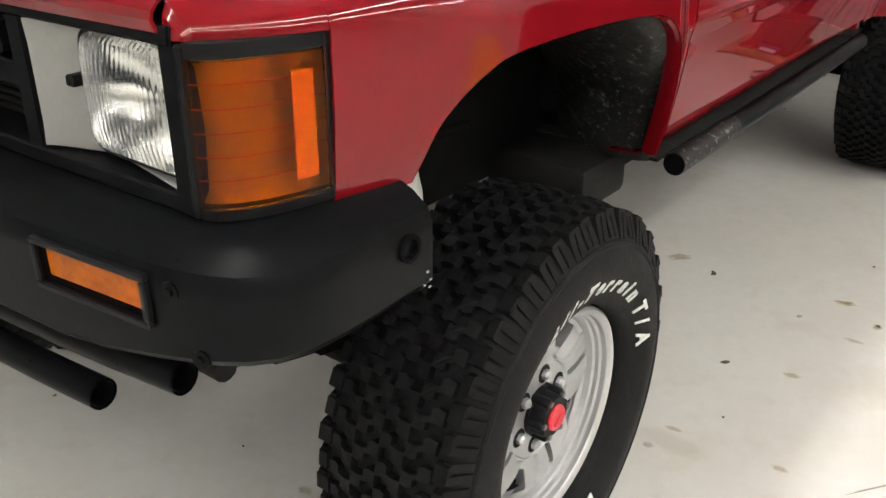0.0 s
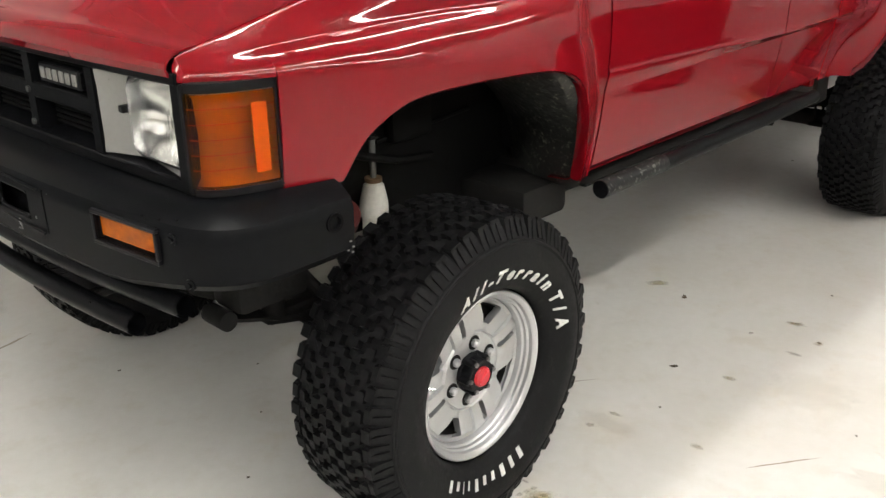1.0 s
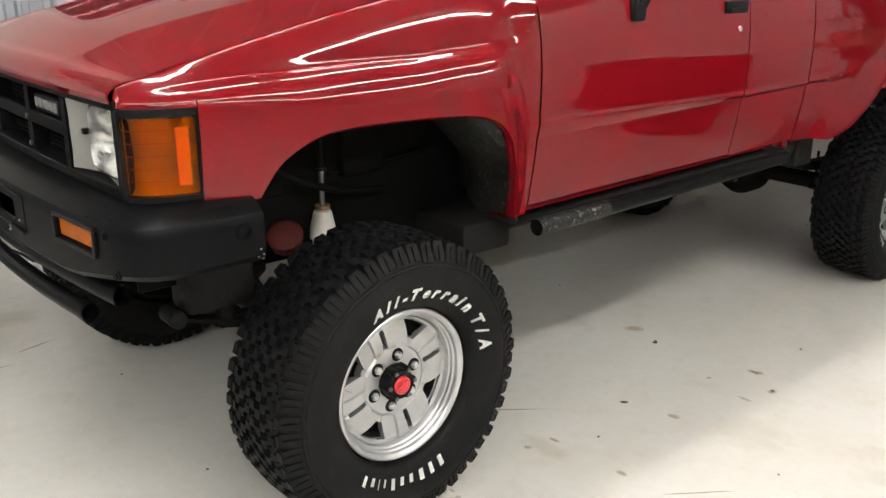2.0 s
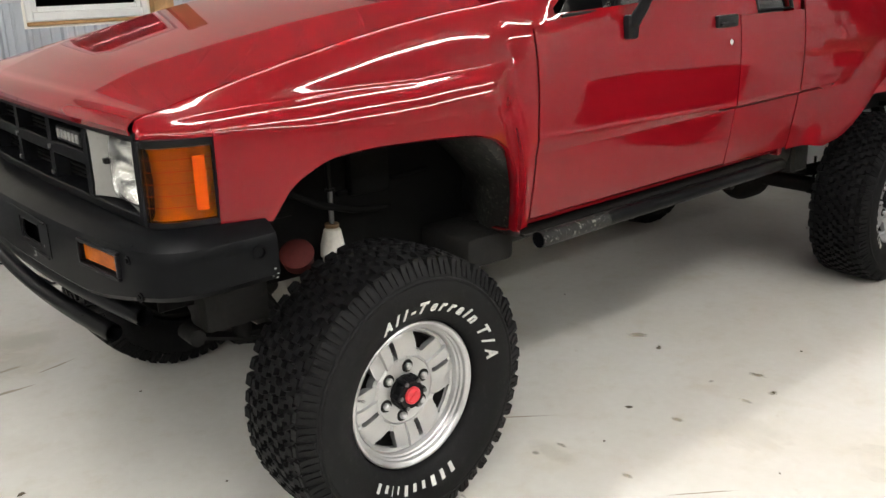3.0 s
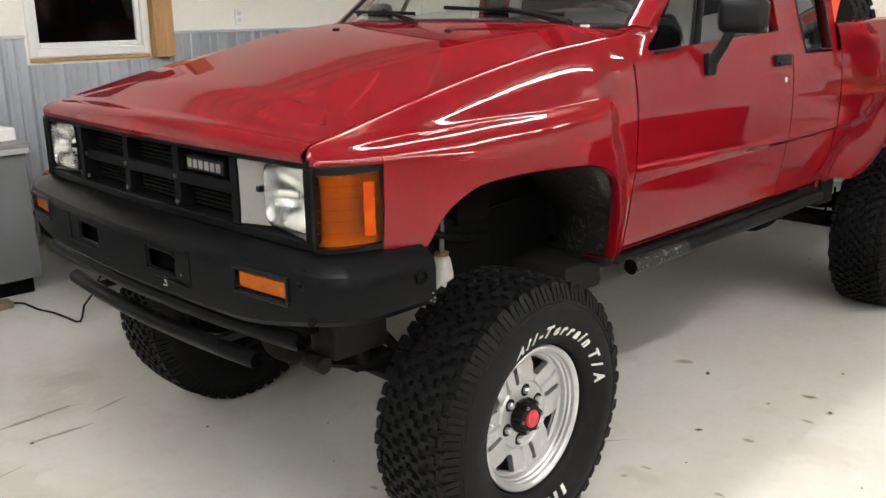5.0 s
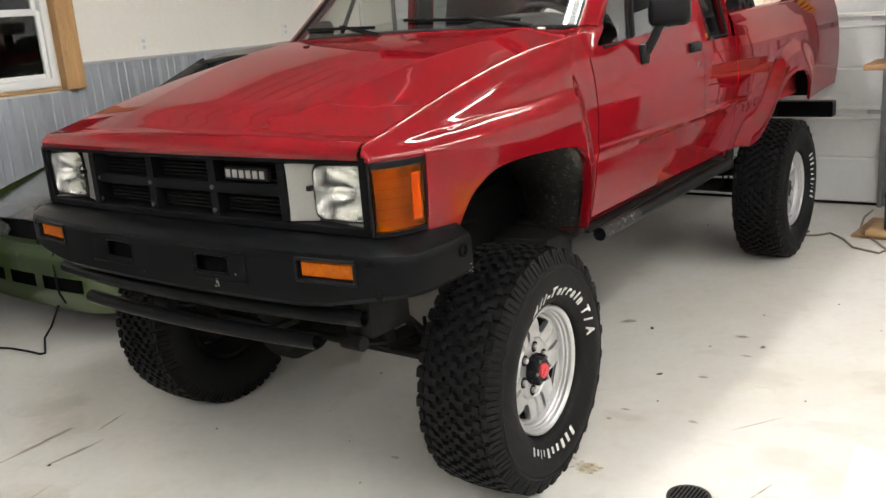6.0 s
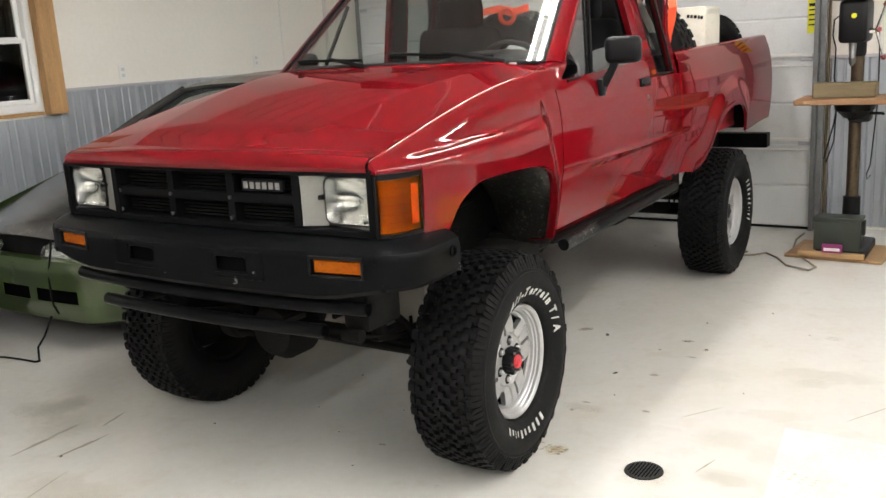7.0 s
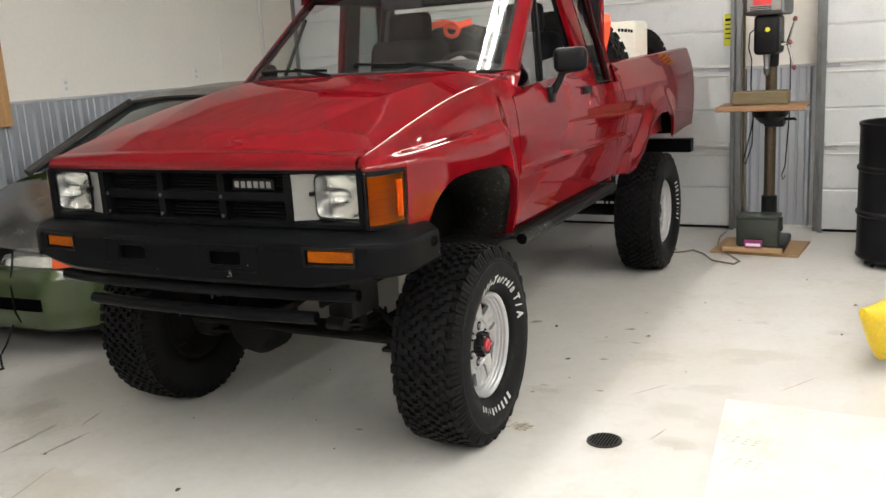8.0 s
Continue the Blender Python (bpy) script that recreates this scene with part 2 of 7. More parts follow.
def disc(bm, ring, flip=False):
    bm.faces.new(list(reversed(ring)) if flip else ring)


def shell(bm, grid, th=0.0, skip=None, away=None):
    """A sheet from a grid of points, with thickness th on the side away from `away`'s direction."""
    ni, nj = len(grid), len(grid[0])
    f = [[bm.verts.new(p) for p in row] for row in grid]
    front = []
    for i in range(ni - 1):
        for j in range(nj - 1):
            if skip and skip(i, j):
                continue
            q = [f[i][j], f[i + 1][j], f[i + 1][j + 1], f[i][j + 1]]
            if len({tuple(round(c, 6) for c in v.co) for v in q}) < 3:
                continue
            front.append(bm.faces.new(q))
    if away is not None:
        bm.normal_update()
        tot = sum((x.normal for x in front), V(0, 0, 0))
        if tot.dot(V(*away)) < 0:
            bmesh.ops.reverse_faces(bm, faces=front)
    if th:
        bm.normal_update()
        r = bmesh.ops.solidify(bm, geom=front, thickness=th)
    return bm


def plate(bm, pts, off):
    """A flat plate from an outline, extruded by the vector off."""
    return quadbox(bm, [Vector(p) for p in pts], [Vector(p) + Vector(off) for p in pts])


def place(name, bm, material, angle=32):
    me = bpy.data.meshes.new(name)
    bmesh.ops.recalc_face_normals(bm, faces=bm.faces[:])
    bm.to_mesh(me)
    bm.free()
    for p in me.polygons:
        p.use_smooth = True
    me.set_sharp_from_angle(angle=radians(angle))
    me.materials.append(material)
    return new(name, me)


def part(name, bm, material, parent, label="", angle=32):
    ob = place(name, bm, material, angle)
    ob.parent = parent
    ob.matrix_parent_inverse = parent.matrix_world.inverted()
    if label:
        ob["label"] = label
    return ob


def thing(name, label, category, group="", kind="", at=(0, 0, 0)):
    ob = new(name)
    ob.empty_display_size = 0.1
    ob.matrix_basis = Matrix.Translation(at)
    ob.matrix_world = Matrix.Translation(at)
    return tagged(ob, label, category, group, kind)


def solid(name, bm, material, label, category, group="", kind="", angle=32):
    return tagged(place(name, bm, material, angle), label, category, group, kind)


def B():
    return bmesh.new()


# ---- the room ----
WX, RY, CZ = -3.80, 4.62, 3.05       # left wall, rear wall, ceiling
EX, FY = 10.5, -10.5                   # walls behind and beside the walker

bm = B()
box(bm, ((WX + EX) / 2, (FY + RY) / 2, -0.06), (EX - WX + 0.4, RY - FY + 0.4, 0.12))
solid("floor", bm, FLOOR, "worn white coated concrete shop floor with rusty stains", "floor", kind="structure")

bm = B()
box(bm, ((WX + EX) / 2, (FY + RY) / 2, CZ + 0.06), (EX - WX + 0.4, RY - FY + 0.4, 0.12))
for k in range(49):
    box(bm, (WX + 0.15 + 0.29 * k, (FY + RY) / 2, CZ - 0.005), (0.030, RY - FY, 0.012), 0.004)
solid("ceiling", bm, CEIL, "ribbed white metal sheet ceiling", "ceiling", kind="structure")

# left wall with the window opening
WY0, WY1, WZ0, WZ1 = 0.43, 1.27, 1.26, 2.36
bm = B()
for y0, y1, z0, z1 in ((FY, WY0, 0, CZ), (WY1, RY, 0, CZ), (WY0, WY1, 0, WZ0), (WY0, WY1, WZ1, CZ)):
    box(bm, (WX - 0.08, (y0 + y1) / 2, (z0 + z1) / 2), (0.16, y1 - y0, z1 - z0))
solid("wall_west", bm, CREAM, "cream metal liner wall above corrugated wainscot", "wall", kind="structure")
bm = B()
box(bm, ((WX + EX) / 2, FY - 0.1, CZ / 2), (EX - WX + 0.4, 0.2, CZ))
solid("wall_south", bm, CREAM, "cream metal liner wall", "wall", kind="structure")
bm = B()
box(bm, (EX + 0.1, (FY + RY) / 2, CZ / 2), (0.2, RY - FY, CZ))
solid("wall_east", bm, CREAM, "cream metal liner wall", "wall", kind="structure")

# rear wall: two door openings with a pier between them
D1, D2, DZ = (-3.2, 1.03), (1.76, 5.4), 2.45
bm = B()
for x0, x1, z0, z1 in ((WX, D1[0], 0, CZ), (D1[1], D2[0], 0, CZ), (D2[1], EX, 0, CZ), (D1[0], D1[1], DZ, CZ), (D2[0], D2[1], DZ, CZ)):
    box(bm, ((x0 + x1) / 2, RY + 0.08, (z0 + z1) / 2), (x1 - x0, 0.16, z1 - z0))
solid("wall_north", bm, CREAM, "cream liner wall with two garage door openings", "wall", kind="structure")
bm = B()
box(bm, (0.8, RY + 0.5, 1.4), (10.5, 0.1, 3.2))
box(bm, (WX - 0.5, 0.8, 1.6), (0.1, 3.0, 2.6))
solid("backdrop", bm, NIGHT_AND_SHADE, "dark night outside the shop", "backdrop", kind="structure")


def ribbed(name, origin, along, width, z0, z1, out, pitch=0.2286, label=""):
    """Corrugated sheet: flat pans with trapezoid ribs and two small stiffeners."""
    bm = B()
    along, out = V(*along), V(*out)
    prof = []
    s = 0.0
    while s < width:
        for ds, h in ((0, 0), (0.014, 0.024), (0.034, 0.024), (0.048, 0), (0.090, 0), (0.096, 0.007), (0.106, 0.007), (0.112, 0), (0.160, 0), (0.166, 0.007), (0.176, 0.007), (0.182, 0)):
            if s + ds <= width:
                prof.append((s + ds, h))
        s += pitch
    prof.append((width, 0))
    grid = [[V(*origin) + along * a + out * (0.004 + h) + V(0, 0, z) for z in (z0, z1)] for a, h in prof]
    shell(bm, grid, -0.0015, away=out)
    return solid(name, bm, GALV, label, "wainscot", kind="structure", angle=10)


ribbed("wainscot_1", (WX, FY, 0), (0, 1, 0), WY0 - 0.02 - FY, 0.02, 1.385, (1, 0, 0), label="galvanised corrugated wainscot sheets")
ribbed("wainscot_2", (WX, WY0 - 0.02, 0), (0, 1, 0), WY1 + 0.19 - WY0, 0.02, WZ0 - 0.045, (1, 0, 0), label="galvanised corrugated wainscot below the window")
ribbed("wainscot_3", (WX, WY1 + 0.17, 0), (0, 1, 0), RY - WY1 - 0.18, 0.02, 1.385, (1, 0, 0), label="galvanised corrugated wainscot sheets")
ribbed("wainscot_4", (D1[1] + 0.1, RY - 0.0, 0), (1, 0, 0), D2[0] - D1[1] - 0.2, 0.02, 1.30, (0, -1, 0), label="galvanised corrugated sheet between the garage doors")
bm = B()
box(bm, (WX + 0.012, (FY + WY0 - 0.02) / 2, 1.397), (0.024, WY0 - 0.02 - FY, 0.024), 0.003)
box(bm, (WX + 0.012, (RY + WY1 + 0.17) / 2, 1.397), (0.024, RY - WY1 - 0.17, 0.024), 0.003)
box(bm, ((D1[1] + D2[0]) / 2, RY - 0.012, 1.31), (D2[0] - D1[1] - 0.18, 0.024, 0.026), 0.003)
solid("trim_wainscot", bm, CAP, "pale grey metal cap trim over the wainscot", "trim", kind="structure")
bm = B()
for y in (-2.4, 3.95):
    box(bm, (WX + 0.003, y, (1.41 + CZ) / 2), (0.006, 0.012, CZ - 1.41), 0.001)
box(bm, (WX + 0.02, RY - 0.02, (1.41 + CZ) / 2), (0.03, 0.03, CZ - 1.41), 0.004)
solid("trim_seam", bm, TRIM_WHITE, "thin panel seam strips on the cream wall", "trim", kind="structure")

# window: raw timber on one side, white vinyl double-hung sashes
win = thing("window_1", "white vinyl double-hung window in raw timber, dark outside", "window", kind="structure", at=(WX, 0.85, WZ0))
bm = B()
fy0, fy1 = WY0, WY1
for c, s in (((WX - 0.03, fy0 + 0.022, (WZ0 + WZ1) / 2), (0.09, 0.044, WZ1 - WZ0)), ((WX - 0.03, fy1 - 0.022, (WZ0 + WZ1) / 2), (0.09, 0.044, WZ1 - WZ0)),
             ((WX - 0.03, (fy0 + fy1) / 2, WZ0 + 0.03), (0.10, fy1 - fy0 - 0.088, 0.06)), ((WX - 0.03, (fy0 + fy1) / 2, WZ1 - 0.022), (0.09, fy1 - fy0 - 0.088, 0.044))):
    box(bm, c, s, 0.006)
part("window_frame", bm, VINYL, win)
for name, z0, z1, xo in (("lower_sash", WZ0 + 0.06, 1.79, -0.02), ("upper_sash", 1.77, WZ1 - 0.044, -0.055)):
    bm = B()
    a0, a1, t = fy0 + 0.046, fy1 - 0.046, 0.034
    for c, s in (((WX + xo, a0 + t / 2, (z0 + z1) / 2), (0.028, t, z1 - z0)), ((WX + xo, a1 - t / 2, (z0 + z1) / 2), (0.028, t, z1 - z0)),
                 ((WX + xo, (a0 + a1) / 2, z0 + t / 2), (0.028, a1 - a0 - 2 * t, t)), ((WX + xo, (a0 + a1) / 2, z1 - t / 2), (0.028, a1 - a0 - 2 * t, t))):
        box(bm, c, s, 0.004)
    sash = part(name, bm, VINYL, win)
    bm = B()
    box(bm, (WX + xo, (a0 + a1) / 2, (z0 + z1) / 2), (0.005, a1 - a0 - 2 * t + 0.004, z1 - z0 - 2 * t + 0.004))
    part("pane", bm, GLASS, sash)
bm = B()
box(bm, (WX + 0.006, 0.86, 1.797), (0.03, 0.06, 0.016), 0.005)
part("sash_latch", bm, VINYL, win)
bm = B()
box(bm, (WX + 0.045, fy1 + 0.09, (WZ0 - 0.03 + WZ1 + 0.05) / 2), (0.085, 0.15, WZ1 - WZ0 + 0.08), 0.004)
part("timber_jamb", bm, WOOD, win, "raw knotty timber jamb board")
bm = B()
box(bm, (WX + 0.014, (fy0 + fy1) / 2, WZ0 - 0.016), (0.024, fy1 - fy0, 0.024), 0.003)
part("timber_sill", bm, WOOD, win, "thin raw timber sill strip")

# outlets
out_first = thing("wall_outlet", "white double wall outlet on the cream wall", "outlet", group="wall outlets", at=(WX, 2.03, 1.50))
bm = B()
box(bm, (WX + 0.004, 2.03, 1.50), (0.008, 0.075, 0.118), 0.003)
part("cover_plate", bm, VINYL, out_first)
for dz in (0.024, -0.024):
    bm = B()
    box(bm, (WX + 0.0095, 2.03, 1.50 + dz), (0.004, 0.032, 0.028), 0.0015)
    part("socket", bm, WHITE_PLASTIC, out_first)
copy_thing(out_first, Matrix.Translation((WX, 3.56, 1.525)))


# ---- garage doors ----
def garage_door(x0, x1, label):
    door = thing("garage_door", label, "garage door", group="garage doors", at=((x0 + x1) / 2, RY, 0))
    zs = [0.03, 0.665, 1.30, 1.93, 2.46]
    yf = 4.50
    for a, b in zip(zs, zs[1:]):
        bm = B()
        h = b - a - 0.006
        prof = [(0, 0), (0.012, 0.012), (h * 0.46, 0.012), (h * 0.48, 0.0), (h * 0.52, 0.0), (h * 0.54, 0.012), (h - 0.012, 0.012), (h, 0)]
        shell(bm, [[V(x, yf - d, a + z) for z, d in prof] for x in (x0 - 0.02, x1 + 0.02)], -0.03, away=(0, -1, 0))
        part("door_section", bm, DOOR_WHITE, door, angle=8)
    for z in zs[1:-1]:
        bm = B()
        box(bm, ((x0 + x1) / 2, yf - 0.040, z + 0.030), (x1 - x0, 0.056, 0.008), 0.002)
        box(bm, ((x0 + x1) / 2, yf - 0.070, z + 0.040), (x1 - x0, 0.006, 0.026), 0.002)
        box(bm, ((x0 + x1) / 2, yf - 0.034, z - 0.040), (x1 - x0, 0.044, 0.012), 0.003)
        part("strut", bm, TRIM_WHITE, door, "pale steel stiffening strut")
    for x, sgn in ((x0, 1), (x1, -1)):
        bm = B()
        box(bm, (x + sgn * 0.045, yf - 0.018, 1.24), (0.075, 0.012, 2.42), 0.002)
        part("end_stile", bm, GALV, door, "galvanised end stile")
        bm = B()
        box(bm, (x - sgn * 0.035, yf - 0.05, 1.25), (0.012, 0.055, 2.5), 0.002)
        box(bm, (x - sgn * 0.025, yf - 0.078, 1.25), (0.032, 0.006, 2.5), 0.001)
        box(bm, (x - sgn * 0.062, yf + 0.0, 1.25), (0.045, 0.05, 2.5), 0.002)
        part("track", bm, TRACK, door, "galvanised vertical roller track")
        for z in zs[1:-1]:
            bm = B()
            box(bm, (x + sgn * 0.04, yf - 0.052, z + 0.022), (0.09, 0.012, 0.055), 0.003)
            tube(bm, [(x + sgn * 0.03, yf - 0.062, z + 0.025), (x - sgn * 0.03, yf - 0.062, z + 0.025)], 0.009, 8)
            part("roller_hinge", bm, GALV, door)
    bm = B()
    box(bm, ((x0 + x1) / 2, yf - 0.01, 0.018), (x1 - x0 + 0.02, 0.05, 0.034), 0.008)
    part("bottom_seal", bm, CORD, door, "black rubber bottom seal")
    return door


garage_door(D1[0], D1[1], "white sectional garage door with galvanised tracks, closed")
garage_door(D2[0], D2[1], "white sectional garage door beside the black drum, closed")
bm = B()
for x in (D1[1] + 0.085, D2[0] - 0.085):
    box(bm, (x, RY - 0.02, 1.25), (0.014, 0.05, 2.5), 0.003)
solid("trim_pier", bm, WOOD_OLD, "brown timber jamb edges beside the garage doors", "trim", kind="structure")
bm = B()
box(bm, (D1[1] - 0.01, 4.455, 1.62), (0.075, 0.004, 0.25), 0.001)
tag = solid("warning_tag", bm, YELLOW_TAG, "yellow paper warning tag on the door track", "tag")
for k in range(5):
    bm = B()
    box(bm, (D1[1] - 0.01, 4.4515, 1.70 - k * 0.036), (0.055, 0.003, 0.010 if k else 0.022))
    part("print_bar", bm, CORD, tag)

# ceiling tube lights in rows along the shop
ROWS_X = (0.38, 2.75, 5.00)


def tube_light(x, y):
    fix = thing("tube_light", "white ceiling fixture with two bright tubes", "ceiling light", group="ceiling tube lights", at=(x, y, CZ))
    bm = B()
    box(bm, (x, y, CZ - 0.022), (0.13, 2.44, 0.04), 0.006)
    part("housing", bm, TRIM_WHITE, fix)
    for dx in (-0.035, 0.035):
        bm = B()
        tube(bm, [(x + dx, y - 1.19, CZ - 0.062), (x + dx, y + 1.19, CZ - 0.062)], 0.014, 10)
        part("tube", bm, TUBE, fix)
    for dy in (-1.21, 1.21):
        bm = B()
        box(bm, (x, y + dy, CZ - 0.058), (0.12, 0.018, 0.045), 0.003)
        part("end_cap", bm, TRIM_WHITE, fix)
    return fix


lamp = tube_light(ROWS_X[0], -5.7)
for ix, x in enumerate(ROWS_X):
    for k in range(4):
        if ix or k:
            copy_thing(lamp, Matrix.Translation((x, -5.7 + 2.5 * k + (1.3 if x > 4 else 0), CZ)))


# ---- the red pickup ----
truck = thing("pickup_truck", "lifted red pickup truck with black bumper and large off-road tyres", "pickup truck", at=(0, 1.5, 0))

ARCH_F = [(-0.372, 0.985), (-0.336, 1.042), (-0.303, 1.072), (-0.244, 1.104), (-0.176, 1.120), (0.0, 1.121), (0.20, 1.112), (0.288, 1.101), (0.355, 1.076), (0.402, 1.025), (0.44, 0.933), (0.468, 0.822), (0.476, 0.772)]
ARCH_R = [(2.30, 0.775), (2.45, 0.80), (2.584, 0.896), (2.642, 0.98), (2.737, 1.040), (2.872, 1.085), (3.0, 1.098), (3.15, 1.092), (3.264, 1.050), (3.33, 0.965), (3.35, 0.90)]
for _ in range(2):
    # cut the corners so that the arches run in smooth curves
    for line in (ARCH_F, ARCH_R):
        cut = [line[0]]
        for p, q in zip(line, line[1:]):
            cut += [tuple(0.75 * a + 0.25 * b for a, b in zip(p, q)), tuple(0.25 * a + 0.75 * b for a, b in zip(p, q))]
        line[:] = cut + [line[-1]]
LOWER_SIDE = [(-0.30, 0.764), (-0.24, 0.7755), (-0.21, 0.7812), (-0.18, 0.7868), (-0.15, 0.7922), (-0.12, 0.7973), (-0.09, 0.802), (-0.06, 0.8063), (-0.03, 0.810), (-0.004, 0.8122), (0.0, 0.813)]
FENDER_SIDE = [(0.70, 0.764), (0.78, 0.7795), (0.86, 0.794), (0.94, 0.807), (1.02, 0.8165), (1.10, 0.8215), (1.20, 0.8225), (1.27, 0.8185), (1.33, 0.812), (1.40, 0.800), (1.43, 0.790), (1.48, 0.772)]
SEAM_Z = [(-0.66, 1.230), (-0.60, 1.253), (-0.5, 1.275), (-0.32, 1.320), (-0.05, 1.378), (0.2, 1.420), (0.5, 1.450), (0.62, 1.458)]


def seam_z(y):
    """Height of the seam between hood and fender, eased so that it bends nowhere sharply."""
    d = min(0.11, max(0.012, y + 0.66))
    return sum(curve(SEAM_Z, y + d * (k - 6) / 6) for k in range(13)) / 13


def to_line(y, z, line):
    best = 9.0
    for (y0, z0), (y1, z1) in zip(line, line[1:]):
        dy, dz = y1 - y0, z1 - z0
        t = min(1.0, max(0.0, ((y - y0) * dy + (z - z0) * dz) / (dy * dy + dz * dz)))
        best = min(best, math.hypot(y - y0 - t * dy, z - z0 - t * dz))
    return best


def creases(y):
    """Heights of the two pressed lines along the side; they run together towards the rear."""
    low = 1.000 + 0.017 * (y - 0.534)
    return low, max(low + 0.010, 1.047 - 0.018 * (y - 0.58))


def side_rows(y, zb, zt, n):
    """Heights of a column of the side, with rows laid on the pressed lines."""
    low, crest = creases(y)
    bend = [low - 0.005, low - 0.001, low + 0.0015, lerp(low, crest, 0.5), crest - 0.001, crest + 0.002, crest + 0.007, crest + 0.014]
    k = n // 3
    zs = [lerp(zb, max(zb, bend[0]), i / k) for i in range(k)] + bend
    m = n - k
    zs += [lerp(max(zb, bend[-1]), zt, (i + 1) / m) for i in range(m)]
    return [min(zt, max(z, zb + 0.0007 * i)) for i, z in enumerate(zs)]


def body_x(y, z):
    """Half width of the body side at y, z: rolled section, crease, and the flares round both arches."""
    low, crest = creases(y)
    if z <= low:
        x = curve(LOWER_SIDE, z - low)
    elif z < crest:
        x = lerp(0.813, 0.824, (z - low) / (crest - low))
    else:
        x = curve([(crest, 0.824), (crest + 0.012, 0.8205), (1.10, 0.8228), (1.15, 0.8235), (1.20, 0.8225), (1.25, 0.8198), (1.30, 0.8153), (1.35, 0.8092), (1.40, 0.800), (1.43, 0.790), (1.48, 0.772)], z)
    if y < 0.545:
        # the pressed lines die out on the front fender
        x = lerp(curve(FENDER_SIDE, z), x, smooth(0.47, 0.545, y))
    if y < 0.62:
        t = (z - 1.0) / 0.05
        rear = 0.532 - 0.44 * 0.05 * (t if t > 3 else 0.0 if t < -3 else (t + 3) ** 2 / 12)
        x += 0.046 * smooth(-0.62, -0.22, y) * (1 - smooth(-0.125, 0.014, y - rear))
    if y > 2.2:
        x = lerp(x, curve(FENDER_SIDE, z), smooth(2.2, 2.45, y))
    if y > 0.5:
        # the long side bows gently outward
        x += 0.007 * math.sin(math.pi * min(1.0, (y - 0.5) / 3.6)) ** 2
    if y > 2.0:
        x += 0.030 * (1 - smooth(0.015, 0.19, to_line(y, z, ARCH_R))) * (1 - smooth(3.33, 3.45, y))
    if y < -0.3:
        x += 0.013 * smooth(-0.3, -0.5, y) * (1 if z < 1.25 else 0.4)
    if y < -0.503:
        x -= 0.066 * ((-0.503 - y) / 0.125) ** 1.6
    return x


def side_sheet(ys, bottom, top, n, sx, th=0.004, skip=None, width=body_x, even=False):
    """Columns of the body side between two edge curves."""
    bm = B()
    grid = []
    for y in ys:
        zb, zt = bottom(y), top(y)
        grid.append([V(sx * width(y, z), y, z) for z in ([lerp(zb, zt, k / n) for k in range(n + 1)] if even else side_rows(y, zb, zt, n))])
    shell(bm, grid, -th, away=(sx, 0, 0), skip=skip)
    return bm


def steps(a, b, d):
    k = max(1, round((b - a) / d))
    return [lerp(a, b, i / k) for i in range(k + 1)]


# tilt of the fender's upper face along its section, from the hood seam outward: (run in metres, degrees from upright)
NOSE_TILT = [(0.0, 80), (0.008, 56), (0.05, 53), (0.088, 52), (0.097, 46), (0.106, 24), (0.112, 13), (0.122, 4)]
MID_FACE = [(0.0, 80), (0.008, 41), (0.014, 35), (0.050, 29), (0.085, 20.5), (0.105, 22)]
MID_RIDGE = [(0.0, 22), (0.007, 34), (0.013, 54), (0.018, 64), (0.036, 63), (0.048, 54), (0.080, 27), (0.115, 14), (0.137, 5)]
DOOR_TILT = [(0.0, 76), (0.010, 41), (0.030, 34), (0.080, 25), (0.12, 14), (0.19, 8), (0.27, 4)]


def shoulder(y):
    """Section of the fender from the hood seam down to its side, as (x, z) points."""
    a, b = smooth(-0.62, -0.32, y), smooth(0.20, 0.55, y)
    n = 56
    f1 = curve([(-0.5, 0.5), (-0.35, 0.66), (-0.2, 0.92), (0.1, 1.5), (0.45, 1.8)], y)
    f2 = curve([(-0.5, 0.5), (-0.35, 0.6), (-0.2, 0.82), (0.0, 1.0)], y)
    mid = [(r * f1, t) for r, t in MID_FACE] + [(0.105 * f1 + r * f2, t) for r, t in MID_RIDGE[1:]]
    kinds = (NOSE_TILT, mid, DOOR_TILT)
    ends = [t[-1][0] for t in kinds]
    run = lerp(lerp(ends[0], ends[1], a), ends[2], b)
    x, z, out = 0.744, seam_z(y), []
    out.append((x, z))
    for k in range(n):
        f = (k + 0.5) / n
        e = [curve(t, f * l) for t, l in zip(kinds, ends)]
        e = radians(lerp(lerp(e[0], e[1], a), e[2], b))
        x += math.sin(e) * run / n
        z -= math.cos(e) * run / n
        out.append((x, z))
    goal = body_x(y, z)
    s = (goal - 0.744) / (x - 0.744)
    h = lerp((out[0][1] - 1.203) / (out[0][1] - z), 1.0, smooth(-0.503, -0.25, y))
    return [(0.744 + (p - 0.744) * s, out[0][1] + (q - out[0][1]) * h) for p, q in out]


